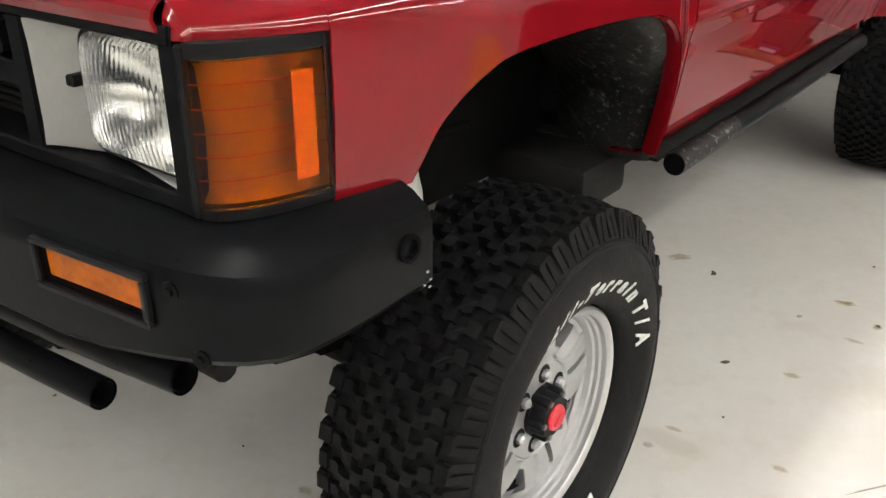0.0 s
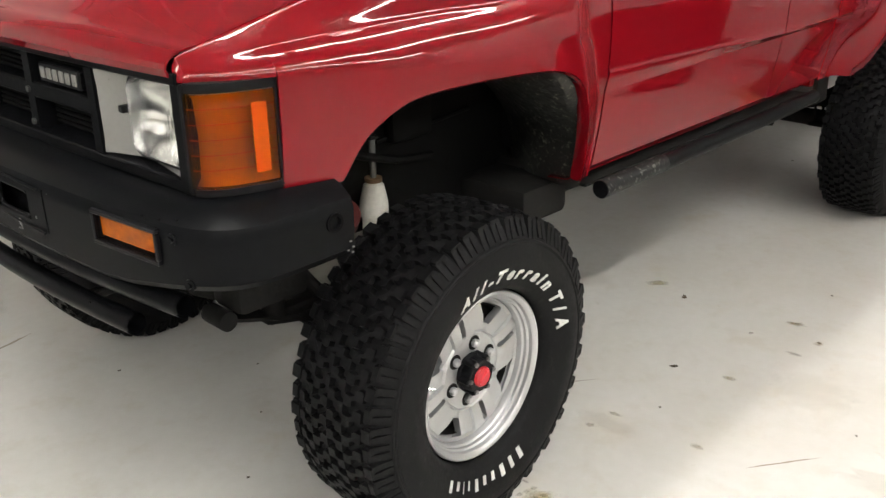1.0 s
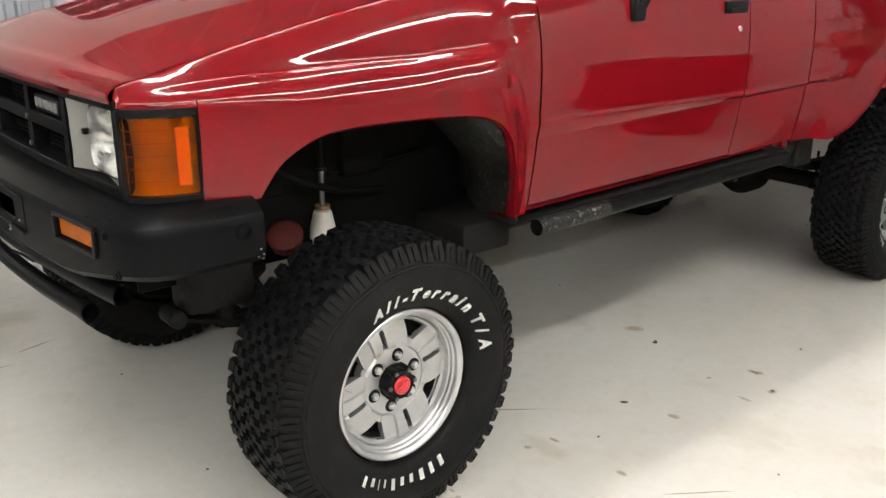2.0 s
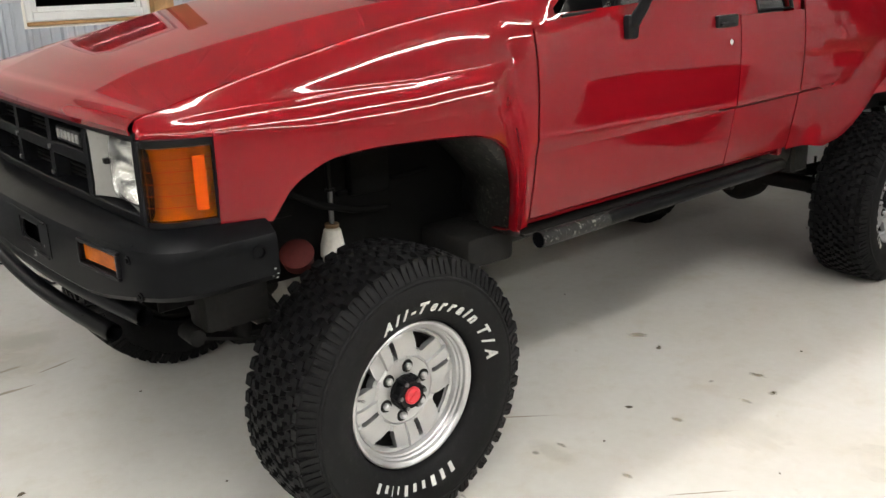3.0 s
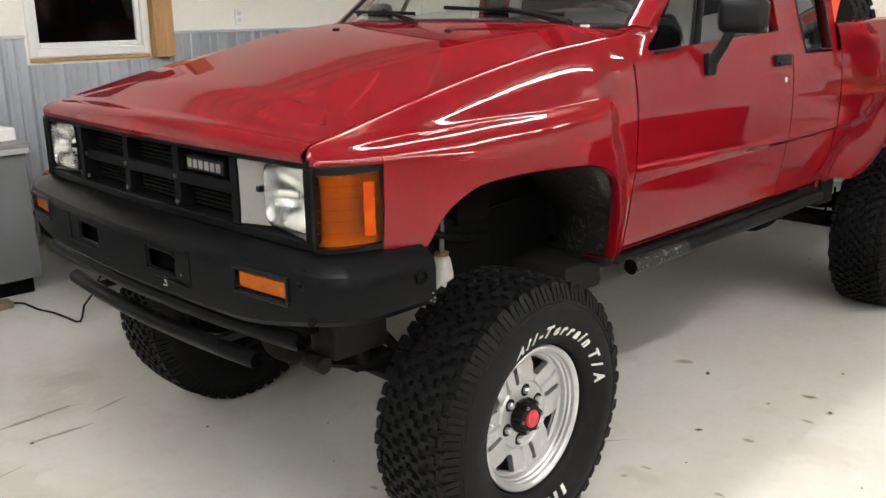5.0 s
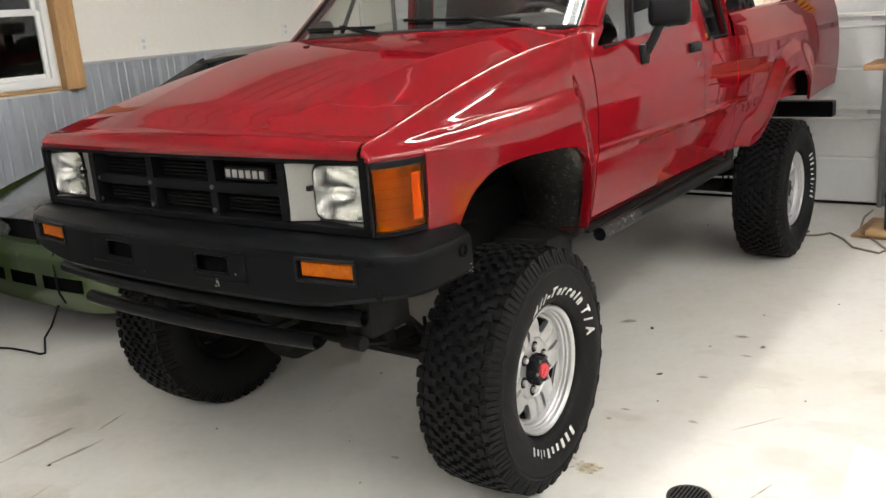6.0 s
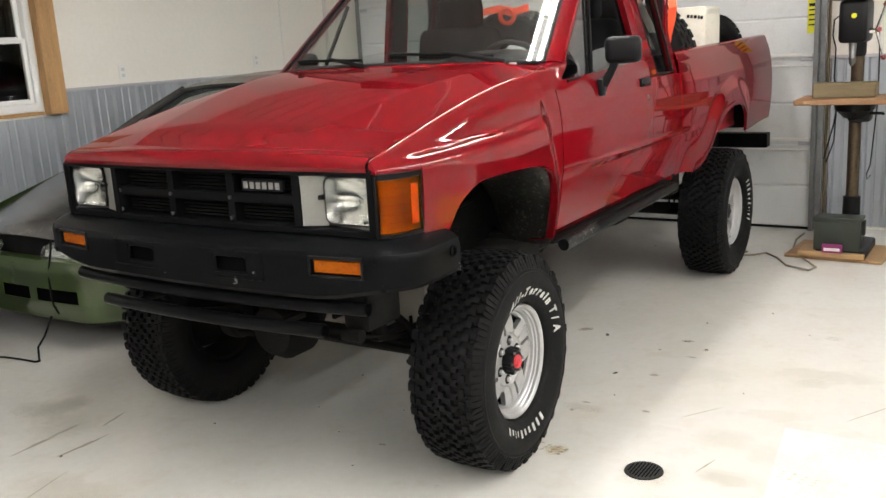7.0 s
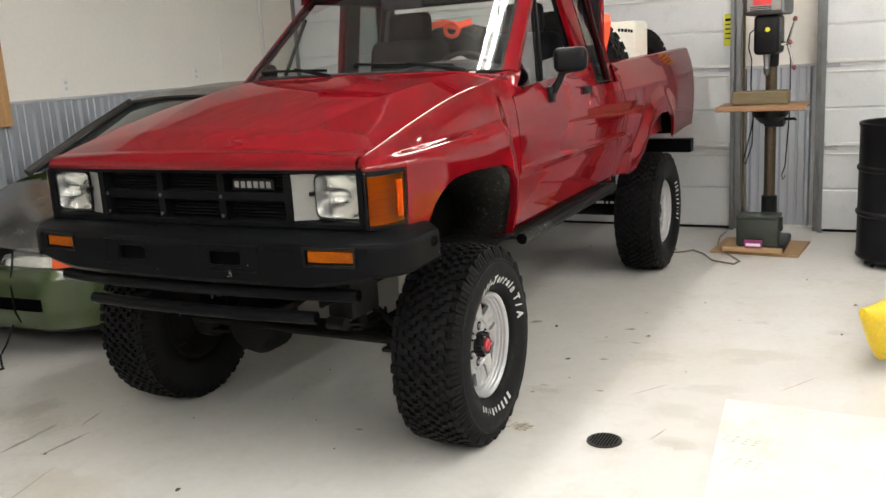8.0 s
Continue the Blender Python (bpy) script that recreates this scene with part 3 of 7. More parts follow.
def fender(sx):
    bm = B()
    ys = steps(-0.503, -0.375, 0.016) + [p[0] for p in ARCH_F] + steps(0.482, 0.545, 0.016)
    fine = []
    for a, b in zip(ys, ys[1:]):
        k = max(1, round((b - a) / (0.03 if a < 0.28 else 0.009)))
        fine += [lerp(a, b, i / k) for i in range(k)]
    ys = fine + [ys[-1]]

    def column(y, zb):
        top = shoulder(y)
        x0, sh = top[-1]
        pts = [V(sx * lerp(body_x(y, z), x0, smooth(sh - 0.05, sh, z)), y, z) for z in [lerp(zb, sh, k / 30) for k in range(31)]]
        return pts + [V(sx * x, y, z) for x, z in reversed(top[:-1])]
    zb = lambda y: 0.985 if y < -0.372 else (curve(ARCH_F, y) if y <= 0.476 else 0.765)
    main = [column(y, zb(y)) for y in ys]
    shell(bm, main)
    nose = []
    for y, f in ((-0.641, 0.0), (-0.639, 0.6), (-0.634, 0.9), (-0.628, 1), (-0.62, 1), (-0.60, 1), (-0.57, 1), (-0.54, 1), (-0.503, 1)):
        yy = max(y, -0.628)
        lead = shoulder(yy)
        low = lead[-1][1]
        drop = (lead[0][1] - 1.203) / (lead[0][1] - low)
        wide = (body_x(yy, 1.21) - 0.744) / (lead[-1][0] - 0.744)
        pts = [V(sx * (0.744 + (x - 0.744) * wide), y, 1.203 + (z - low) * drop * f) for x, z in reversed(lead)]
        nose.append([V(pts[0].x, y, 1.203)] + pts)
    shell(bm, nose)
    bmesh.ops.remove_doubles(bm, verts=bm.verts[:], dist=0.0004)
    bmesh.ops.recalc_face_normals(bm, faces=bm.faces[:])
    if sum(f.normal.x * f.calc_area() for f in bm.faces) * sx < 0:
        bmesh.ops.reverse_faces(bm, faces=bm.faces[:])
    bmesh.ops.solidify(bm, geom=bm.faces[:], thickness=-0.004)
    # rolled lip inside the arch
    lip = [[V(sx * (body_x(y, z) - d), y, z + e) for d, e in ((0.0, 0.0), (0.006, -0.004), (0.022, -0.003), (0.03, 0.004))] for y, z in ARCH_F]
    shell(bm, lip, 0.002)
    # flange down beside the hood
    shell(bm, [[V(sx * x, y, seam_z(y) - d) for x, d in ((0.7435, 0.001), (0.7405, 0.012), (0.738, 0.05))] for y in steps(-0.630, 0.45, 0.06)], 0.0015)
    part("front_fender", bm, RED, truck, angle=24)
    # filler under the windscreen pillar, between fender, cowl and door
    bm = B()
    top = [p for p in shoulder(0.545) if p[1] > 1.375]
    shell(bm, [[V(sx * (x - 0.004), y, z - 0.003 + 0.06 * max(0.0, y - 0.56)) for x, z in top] for y in (0.535, 0.56, 0.60, 0.66)], -0.003, away=(sx, 0, 1))
    part("pillar_base", bm, RED, truck)


def belt(y):
    return 1.405 + 0.044 * (y - 0.683)


def bed_top(y):
    return 1.447 + 0.021 * (y - 2.0)


def cab_x(z):
    return 0.79 - 0.235 * (z - 1.42)


# the gap that runs up from the door's front edge along the windscreen pillar
DOOR_GAP = [(0.549, 1.372), (0.595, 1.384), (0.615, 1.400), (0.744, 1.522), (0.80, 1.58)]
HINGE = sorted((z, x) for x, z in shoulder(0.545))


def door_x(y, z):
    """The door's front edge follows the fender's section, then eases to its own."""
    if z < HINGE[0][0] or y > 0.95:
        return body_x(y, z)
    return lerp(curve(HINGE, z), body_x(y, z), smooth(0.55, 0.95, y))


for sx in (1, -1):
    fender(sx)
    # door with its handle and lock
    door = part("cab_door", side_sheet([0.552, 0.56, 0.575, 0.59, 0.60, 0.61, 0.62, 0.63, 0.64, 0.66] + steps(0.70, 1.592, 0.05), lambda y: 0.792 + 0.012 * (y - 0.55), lambda y: min(belt(y), curve(DOOR_GAP, y) - 0.004), 30, sx, width=door_x), RED, truck, angle=24)
    bm = B()
    x = body_x(1.50, 1.335)
    box(bm, (sx * (x + 0.004), 1.50, 1.338), (0.026, 0.125, 0.042), 0.006, seg=2)
    box(bm, (sx * (x + 0.014), 1.49, 1.328), (0.02, 0.085, 0.014), 0.004)
    part("door_handle", bm, BLACK_PLASTIC, door, "black plastic pull handle")
    bm = B()
    x = body_x(1.535, 1.262)
    tube(bm, [(sx * (x - 0.01), 1.535, 1.262), (sx * (x + 0.003), 1.535, 1.262), (sx * (x + 0.005), 1.535, 1.262)], [0.012, 0.012, 0.009], 16)
    part("door_lock", bm, CHROME, door, "small chrome key lock")
    for y, z, dy, dz in ((0.845, 1.185, 0.006, 0.014), (1.115, 1.150, 0.007, 0.018), (1.345, 1.130, 0.005, 0.009), (1.190, 1.010, 0.008, 0.010)) if sx > 0 else ():
        bm = B()
        tube(bm, [(sx * (body_x(y, z) + 0.0004), y, z), (sx * (body_x(y + dy, z + dz) + 0.0004), y + dy, z + dz)], 0.0009, 6)
        part("paint_scratch", bm, SCRATCH, door, "short pale scratch in the red paint")
    # extended cab side below its small window
    part("cab_side", side_sheet(steps(1.5965, 2.034, 0.05), lambda y: 0.800 + 0.012 * (y - 1.6), lambda y: 1.352, 28, sx), RED, truck, angle=24)
    # bed side
    ys = steps(2.042, 2.29, 0.04) + [p[0] for p in ARCH_R] + steps(3.37, 3.60, 0.04) + steps(3.64, 4.08, 0.05)
    fine = []
    for a, b in zip(ys, ys[1:]):
        fine += [a] + ([lerp(a, b, 0.5)] if b - a > 0.055 else [])
    ys = fine + [ys[-1]]

    def bed_bottom(y):
        if y < 2.30:
            return 0.792 + 0.012 * (y - 2.0) - 0.02 * smooth(2.15, 2.3, y)
        if y <= 3.35:
            return curve(ARCH_R, y)
        return 0.885 + 0.03 * smooth(3.4, 4.0, y)
    bed = part("bed_side", side_sheet(ys, bed_bottom, bed_top, 56, sx, even=True), RED, truck, angle=24)
    bm = B()
    shell(bm, [[V(sx * (body_x(y, z) - d), y, z + e) for d, e in ((0.0, 0.0), (0.004, -0.003), (0.014, -0.001))] for y, z in ARCH_R[1:]], 0.002)
    part("arch_lip", bm, RED, bed)
    bm = B()
    grid = [[V(sx * (body_x(y, bed_top(y)) - d), y, bed_top(y) + e) for d, e in ((-0.001, -0.002), (0.004, 0.010), (0.018, 0.016), (0.05, 0.016), (0.062, 0.008), (0.064, -0.03))] for y in steps(2.046, 4.08, 0.2)]
    shell(bm, grid, 0.003)
    part("bed_rail", bm, RED, bed)
    bm = B()
    quadbox(bm, [(sx * 0.70, 2.05, 0.93), (sx * 0.715, 2.05, 0.93), (sx * 0.715, 4.07, 0.95), (sx * 0.70, 4.07, 0.95)], [(sx * 0.70, 2.05, 1.45), (sx * 0.715, 2.05, 1.45), (sx * 0.715, 4.07, 1.49), (sx * 0.70, 4.07, 1.49)])
    part("bed_inner_wall", bm, RED_DULL, bed)
    # rocker under the doors
    bm = B()
    grid = [[V(sx * x, y, z + 0.012 * (y - 0.55)) for x, z in ((0.779, 0.790), (0.772, 0.783), (0.768, 0.772), (0.755, 0.764), (0.69, 0.760))] for y in steps(0.482, 2.03, 0.2)]
    shell(bm, grid, 0.003)
    part("rocker_panel", bm, RED, truck)
    # side step: straight round bar on brackets, its front third worn
    bm = B()
    run = [(sx * 0.806, 0.570, 0.722), (sx * 0.808, 0.90, 0.727), (sx * 0.808, 1.30, 0.732), (sx * 0.806, 1.70, 0.737), (sx * 0.800, 1.99, 0.740)]
    tube(bm, run, 0.0255, 18)
    step = part("side_step", bm, BUMPER_BLACK, truck, "scuffed black tubular side step", angle=50)
    bm = B()
    tube(bm, [(sx * 0.8065, 0.572, 0.7221), (sx * 0.8075, 0.72, 0.7243), (sx * 0.808, 0.89, 0.7268)], 0.0268, 18, caps=False)
    part("tread_pad", bm, SCUFFED, step, "scuffed rubber tread sleeve")
    # added dark board that stands in for the shaded gap between sill and step
    bm = B()
    quadbox(bm, [(sx * 0.60, 0.53, 0.732), (sx * 0.785, 0.53, 0.734), (sx * 0.785, 0.53, 0.742), (sx * 0.60, 0.53, 0.742)], [(sx * 0.60, 1.95, 0.750), (sx * 0.785, 1.95, 0.752), (sx * 0.785, 1.95, 0.760), (sx * 0.60, 1.95, 0.760)])
    part("gap_shade_board", bm, UNDER, step)
    for y in (0.75, 1.65):
        bm = B()
        tube(bm, [(sx * 0.40, y, 0.66), (sx * 0.80, y, 0.71)], 0.018, 8)
        part("step_bracket", bm, UNDER, step)

# hood
HOOD_EDGE = 0.7405


def hood_z(x, y):
    """Raised centre panel that widens to the rear, bent down over its front third, between sloping flanks."""
    a, k = abs(x), lerp(0.385, 0.60, smooth(-0.75, 0.55, y))
    t = -0.455 - y
    drop = 0.115 * (t if t > 0.03 else 0.0 if t < -0.03 else (t + 0.03) ** 2 / 0.12)
    high = 0.037 - drop
    flat = high + 0.006 * (1 - min(1.0, a / k) ** 2)
    slope = high * (HOOD_EDGE - a) / (HOOD_EDGE - k)
    return seam_z(y) + lerp(flat, slope, smooth(k - 0.012, k + 0.012, a))


def hood_front(x):
    return -0.652 - 0.028 * (1 - (x / HOOD_EDGE) ** 2)


bm = B()
xs = [HOOD_EDGE * k / 60 for k in range(-60, 61)]
grid = []
for x in xs:
    f = hood_front(x)
    col = [V(x, f + 0.030, 1.212), V(x, f + 0.004, 1.214), V(x, f, 1.224)]
    z1 = hood_z(x, f + 0.06)
    for k in range(1, 6):
        a = k / 6 * math.pi / 2
        col.append(V(x, f + 0.06 * (1 - math.cos(a)), lerp(1.224, z1, math.sin(a))))
    for y in [lerp(f + 0.06, 0.455, k / 62) for k in range(63)]:
        col.append(V(x, y, hood_z(x, y)))
    grid.append(col)
shell(bm, grid, -0.004, away=(0, 0, 1))
hood = part("hood", bm, RED, truck, angle=24)
for x in (-0.30, 0.285):
    bm = B()
    box(bm, (x, 0.265, hood_z(x, 0.265) + 0.004), (0.028, 0.018, 0.010), 0.003)
    part("washer_nozzle", bm, BLACK_PLASTIC, hood)
for k in range(6):
    for sx in (1, -1):
        bm = B()
        box(bm, (sx * 0.52, 0.335 + k * 0.014, hood_z(0.52, 0.335 + k * 0.014) + 0.001), (0.075, 0.005, 0.004), 0.0015)
        part("louvre_slot", bm, RED_DULL, hood)

# cowl between the hood and the windscreen
bm = B()
grid = []
for k in range(-14, 15):
    x = 0.740 * k / 14
    yw = 0.500 + 0.115 * (x / 0.72) ** 2
    grid.append([V(x, 0.463, hood_z(min(abs(x), HOOD_EDGE), 0.455) - 0.004), V(x, 0.48, hood_z(min(abs(x), HOOD_EDGE), 0.455) + 0.004), V(x, max(0.49, yw - 0.02), 1.479 - 0.012 * (x / 0.72) ** 2), V(x, yw + 0.03, 1.486 - 0.012 * (x / 0.72) ** 2)])
shell(bm, grid, -0.004, away=(0, 0, 1))
cowl = part("cowl", bm, RED, truck)
for x in (-0.60, -0.345, 0.02, 0.33, 0.60):
    bm = B()
    box(bm, (x, 0.486 + 0.115 * (x / 0.72) ** 2, 1.490 - 0.012 * (x / 0.72) ** 2), (0.030, 0.014, 0.008), 0.002)
    part("trim_clip", bm, WHITE_PLASTIC, cowl, "small white trim clip")

for sx in (1, -1):
    bm = B()
    grid = []
    for y in steps(0.546, 0.696, 0.015):
        z0, zt = curve(DOOR_GAP, y), 1.4525 + 0.026 * smooth(0.55, 0.64, y)
        z0 = min(z0, zt - 0.004)
        zs = [lerp(z0, zt, k / 14) for k in range(15)]
        col = [V(sx * lerp(curve(HINGE, z), cab_x(z) + 0.003, smooth(0.585, 0.68, y)), y, z) for z in zs]
        grid.append([col[0] + V(-sx * 0.02, 0, 0)] + col + [V(sx * (abs(col[-1].x) - 0.03), y, zt + 0.004), V(sx * 0.70, y, zt + 0.004)])
    shell(bm, grid, -0.003, away=(sx, 0, 1))
    part("cowl_side", bm, RED, truck, angle=30)

# windscreen and cab frame


def screen(u, v):
    """Windscreen surface: u across -1..1, v up 0..1."""
    w = lerp(0.722, 0.628, v)
    x = w * u
    y = lerp(0.500, 1.035, v) + lerp(0.115, 0.085, v) * u * u
    z = lerp(1.490, 1.925, v) - lerp(0.014, 0.03, v) * u * u
    return V(x, y, z)


bm = B()
shell(bm, [[screen(u / 10, v / 8) for v in range(9)] for u in range(-10, 11)], -0.005, away=(0, -1, 1))
ws = part("windscreen", bm, GLASS, truck)
ws.visible_shadow = False
bm = B()
edge = [screen(-1 + 2 * k / 20, 0) for k in range(21)] + [screen(1, k / 8) for k in range(1, 9)] + [screen(1 - 2 * k / 20, 1) for k in range(1, 21)] + [screen(-1, 1 - k / 8) for k in range(1, 9)]
tube(bm, edge, 0.012, 8, caps=False)
part("windscreen_seal", bm, CORD, truck, "black rubber windscreen seal")


def bar(bm, a, b, wa, wb=None, depth=0.035, sx=1):
    """Cab frame bar from a to b in the side plane, widths along y."""
    wb = wb or wa
    f = lambda y, z, d: V(sx * (cab_x(z) - d), y, z)
    quadbox(bm, [f(a[0] - wa, a[1], 0), f(a[0] + wa, a[1], 0), f(a[0] + wa, a[1], depth), f(a[0] - wa, a[1], depth)],
            [f(b[0] - wb, b[1], 0), f(b[0] + wb, b[1], 0), f(b[0] + wb, b[1], depth), f(b[0] - wb, b[1], depth)])


for sx in (1, -1):
    bm = B()
    # front pillar wraps from the screen edge to the door glass
    pil = []
    for k in range(9):
        t = k / 8
        s = screen(1, t) + V(0.006, -0.004, 0.002)
        z = s.z
        pil.append([V(sx * s.x, s.y, z), V(sx * (s.x + 0.028), s.y + 0.012, z + 0.002), V(sx * (cab_x(z) + 0.001), s.y + 0.034, z - 0.004), V(sx * (cab_x(z) + 0.002), s.y + 0.052, z - 0.008), V(sx * (cab_x(z)), s.y + 0.062, z - 0.01), V(sx * (cab_x(z) - 0.03), s.y + 0.062, z - 0.01)])
    shell(bm, pil, -0.006, away=(sx, -1, 0))
    part("front_pillar", bm, RED, truck)
    bm = B()
    bar(bm, (1.560, belt(1.56)), (1.50, 1.90), 0.034, 0.03, 0.03, sx)
    part("door_pillar", bm, RED, truck)
    bm = B()
    bar(bm, (1.665, 1.352), (1.585, 1.90), 0.064, 0.05, 0.035, sx)
    bar(bm, (2.005, 1.352), (1.985, 1.90), 0.028, 0.05, 0.035, sx)
    part("rear_pillar", bm, RED, truck)
    bm = B()
    quadbox(bm, [(sx * cab_x(1.88), 1.08, 1.88), (sx * (cab_x(1.88) - 0.03), 1.08, 1.88), (sx * (cab_x(1.93) - 0.05), 1.08, 1.935), (sx * cab_x(1.93), 1.08, 1.925)],
            [(sx * cab_x(1.88), 2.03, 1.88), (sx * (cab_x(1.88) - 0.03), 2.03, 1.88), (sx * (cab_x(1.93) - 0.05), 2.03, 1.935), (sx * cab_x(1.93), 2.03, 1.925)])
    part("roof_rail", bm, RED, truck)
    # glass: quarter light, door window half down, rear side window
    bm = B()
    gx = lambda y, z: V(sx * (cab_x(z) - 0.018), y, z)
    shell(bm, [[gx(0.685, 1.405), gx(1.06, 1.80)], [gx(0.93, 1.41), gx(1.11, 1.80)]], 0.004)
    q = part("vent_window", bm, GLASS, truck)
    bm = B()
    shell(bm, [[gx(0.945, 1.41), gx(0.965, 1.50)], [gx(1.53, 1.44), gx(1.525, 1.55)]], 0.004)
    q2 = part("door_window", bm, GLASS, truck, "door window wound most of the way down")
    bm = B()
    shell(bm, [[gx(1.732, 1.362), gx(1.64, 1.88)], [gx(1.972, 1.362), gx(1.93, 1.88)]], 0.004)
    q3 = part("rear_side_window", bm, TINT, truck, "tinted rear side window")
    for q in (q, q2, q3):
        q.visible_shadow = False
    bm = B()
    tube(bm, [gx(0.94, 1.40) + V(sx * 0.008, 0, 0), gx(1.125, 1.80) + V(sx * 0.008, 0, 0)], 0.011, 8)
    part("vent_bar", bm, CORD, truck)
    bm = B()
    loop = [gx(1.732, 1.362), gx(1.972, 1.362), gx(1.93, 1.88), gx(1.64, 1.88)]
    loop = [p + V(sx * 0.014, 0, 0) for p in loop]
    tube(bm, loop + [loop[0]], 0.008, 8)
    part("window_seal", bm, CORD, truck)
    bm = B()
    tube(bm, [gx(0.675, 1.398) + V(sx * 0.017, 0, 0), gx(1.53, 1.440) + V(sx * 0.017, 0, 0)], 0.006, 8)
    part("belt_seal", bm, CORD, truck)
    # mirror
    bm = B()
    bx = body_x(0.965, 1.35)
    box(bm, (sx * (bx + 0.012), 0.968, 1.350), (0.028, 0.055, 0.075), 0.008, seg=2)
    tube(bm, [(sx * (bx + 0.02), 0.968, 1.36), (sx * (bx + 0.05), 0.975, 1.41), (sx * (bx + 0.075), 0.985, 1.47), (sx * (bx + 0.085), 0.99, 1.49)], [0.016, 0.014, 0.013, 0.018], 10, flat=1.3)
    arm = part("mirror_arm", bm, BLACK_PLASTIC, truck)
    bm = B()
    box(bm, (sx * (bx + 0.102), 1.000, 1.508), (0.160, 0.075, 0.116), 0.030, rot=Euler((0, 0, sx * 0.25)).to_matrix(), seg=4)
    part("mirror_head", bm, BLACK_PLASTIC, arm)
    bm = B()
    box(bm, (sx * (bx + 0.108), 1.037, 1.508), (0.118, 0.004, 0.082), 0.0015, rot=Euler((0, 0, sx * 0.25)).to_matrix())
    part("mirror_glass", bm, CHROME, arm)

# roof, cab back
bm = B()
grid = [[V(0.66 * u / 8, y, 1.975 - 0.045 * (u / 8) ** 2 - 0.03 * (1 - smooth(1.0, 1.3, y)) - 0.02 * smooth(1.8, 2.04, y)) for y in steps(1.055, 2.04, 0.1)] for u in range(-8, 9)]
shell(bm, grid, -0.03, away=(0, 0, 1))
part("roof", bm, RED, truck)
bm = B()
for c, s in (((0, 2.015, 1.10), (1.56, 0.03, 0.66)), ((-0.70, 2.005, 1.66), (0.12, 0.03, 0.46)), ((0.70, 2.005, 1.66), (0.12, 0.03, 0.46)), ((0, 2.005, 1.90), (1.3, 0.03, 0.05))):
    box(bm, c, s, 0.004)
part("cab_back", bm, RED, truck)
bm = B()
box(bm, (0, 2.005, 1.655), (1.28, 0.005, 0.44))
q = part("rear_window", bm, GLASS, truck)
q.visible_shadow = False

# interior
bm = B()
for c, s in (((0, 1.985, 1.10), (1.46, 0.012, 0.66)), ((-0.68, 1.982, 1.66), (0.13, 0.012, 0.46)), ((0.68, 1.982, 1.66), (0.13, 0.012, 0.46)), ((0, 1.982, 1.89), (1.24, 0.012, 0.06))):
    box(bm, c, s, 0.003)
for sx in (1, -1):
    for y0, y1 in ((1.61, 1.53), (2.0, 1.97)):
        quadbox(bm, [(sx * 0.752, y0 - 0.07, 1.36), (sx * 0.752, y0 + 0.06, 1.36), (sx * 0.738, y0 + 0.06, 1.36), (sx * 0.738, y0 - 0.07, 1.36)],
                [(sx * 0.635, y1 - 0.05, 1.89), (sx * 0.635, y1 + 0.05, 1.89), (sx * 0.622, y1 + 0.05, 1.89), (sx * 0.622, y1 - 0.05, 1.89)])
box(bm, (0, 1.55, 1.885), (1.22, 0.9, 0.012), 0.003)
part("cab_lining", bm, FABRIC, truck, "dark cab lining")
bm = B()
box(bm, (0, 1.28, 0.80), (1.5, 1.42, 0.04))
box(bm, (0, 0.57, 1.12), (1.5, 0.03, 0.66))
for sx in (1, -1):
    box(bm, (sx * 0.752, 1.28, 1.10), (0.03, 1.40, 0.56), 0.01)
part("cab_floor", bm, FABRIC, truck, "dark cab carpet and door cards")
bm = B()
grid = []
for k in range(-12, 13):
    x = 0.72 * k / 12
    hump = 0.035 * math.exp(-((x - 0.36) / 0.20) ** 4)
    grid.append([V(x, 0.60 + 0.10 * (x / 0.72) ** 2, 1.465), V(x, 0.72, 1.478 + hump * 0.6), V(x, 0.86, 1.480 + hump), V(x, 0.93, 1.455 + hump), V(x, 0.95, 1.40), V(x, 0.93, 1.20)])
shell(bm, grid, -0.02)
part("dashboard", bm, BLACK_PLASTIC, truck)
bm = B()
c, ax = V(0.36, 1.06, 1.40), V(0, -0.80, -0.45).normalized()
e1 = V(1, 0, 0)
e2 = ax.cross(e1).normalized()
tube(bm, [c + (e1 * math.cos(a) + e2 * math.sin(a)) * 0.19 for a in [2 * math.pi * k / 32 for k in range(33)]], 0.014, 8, caps=False)
for a in (0.3, math.pi - 0.3, -math.pi / 2):
    tube(bm, [c + ax * 0.03, c + (e1 * math.cos(a) + e2 * math.sin(a)) * 0.19], 0.016, 6)
tube(bm, [c, c + ax * 0.05], 0.05, 14)
tube(bm, [c + ax * 0.03, c + ax * 0.25], 0.03, 10)
part("steering_wheel", bm, BLACK_PLASTIC, truck)
for x in (-0.36, 0.36):
    bm = B()
    box(bm, (x, 1.38, 1.06), (0.52, 0.50, 0.16), 0.05, seg=3)
    box(bm, (x, 1.66, 1.36), (0.50, 0.15, 0.60), 0.05, rot=Euler((-0.20, 0, 0)).to_matrix(), seg=3)
    seat = part("cab_seat", bm, FABRIC, truck, "dark cloth bucket seat")
    bm = B()
    box(bm, (x, 1.735, 1.735), (0.27, 0.09, 0.17), 0.035, seg=3)
    for dx in (-0.06, 0.06):
        tube(bm, [(x + dx, 1.725, 1.60), (x + dx, 1.735, 1.70)], 0.007, 6)
    part("headrest", bm, FABRIC, seat)
bm = B()
box(bm, (0, 1.02, 1.835), (0.24, 0.03, 0.065), 0.012, seg=2)
tube(bm, [(0, 1.015, 1.86), (0, 1.03, 1.93)], 0.008, 6)
part("rear_view_mirror", bm, BLACK_PLASTIC, truck)

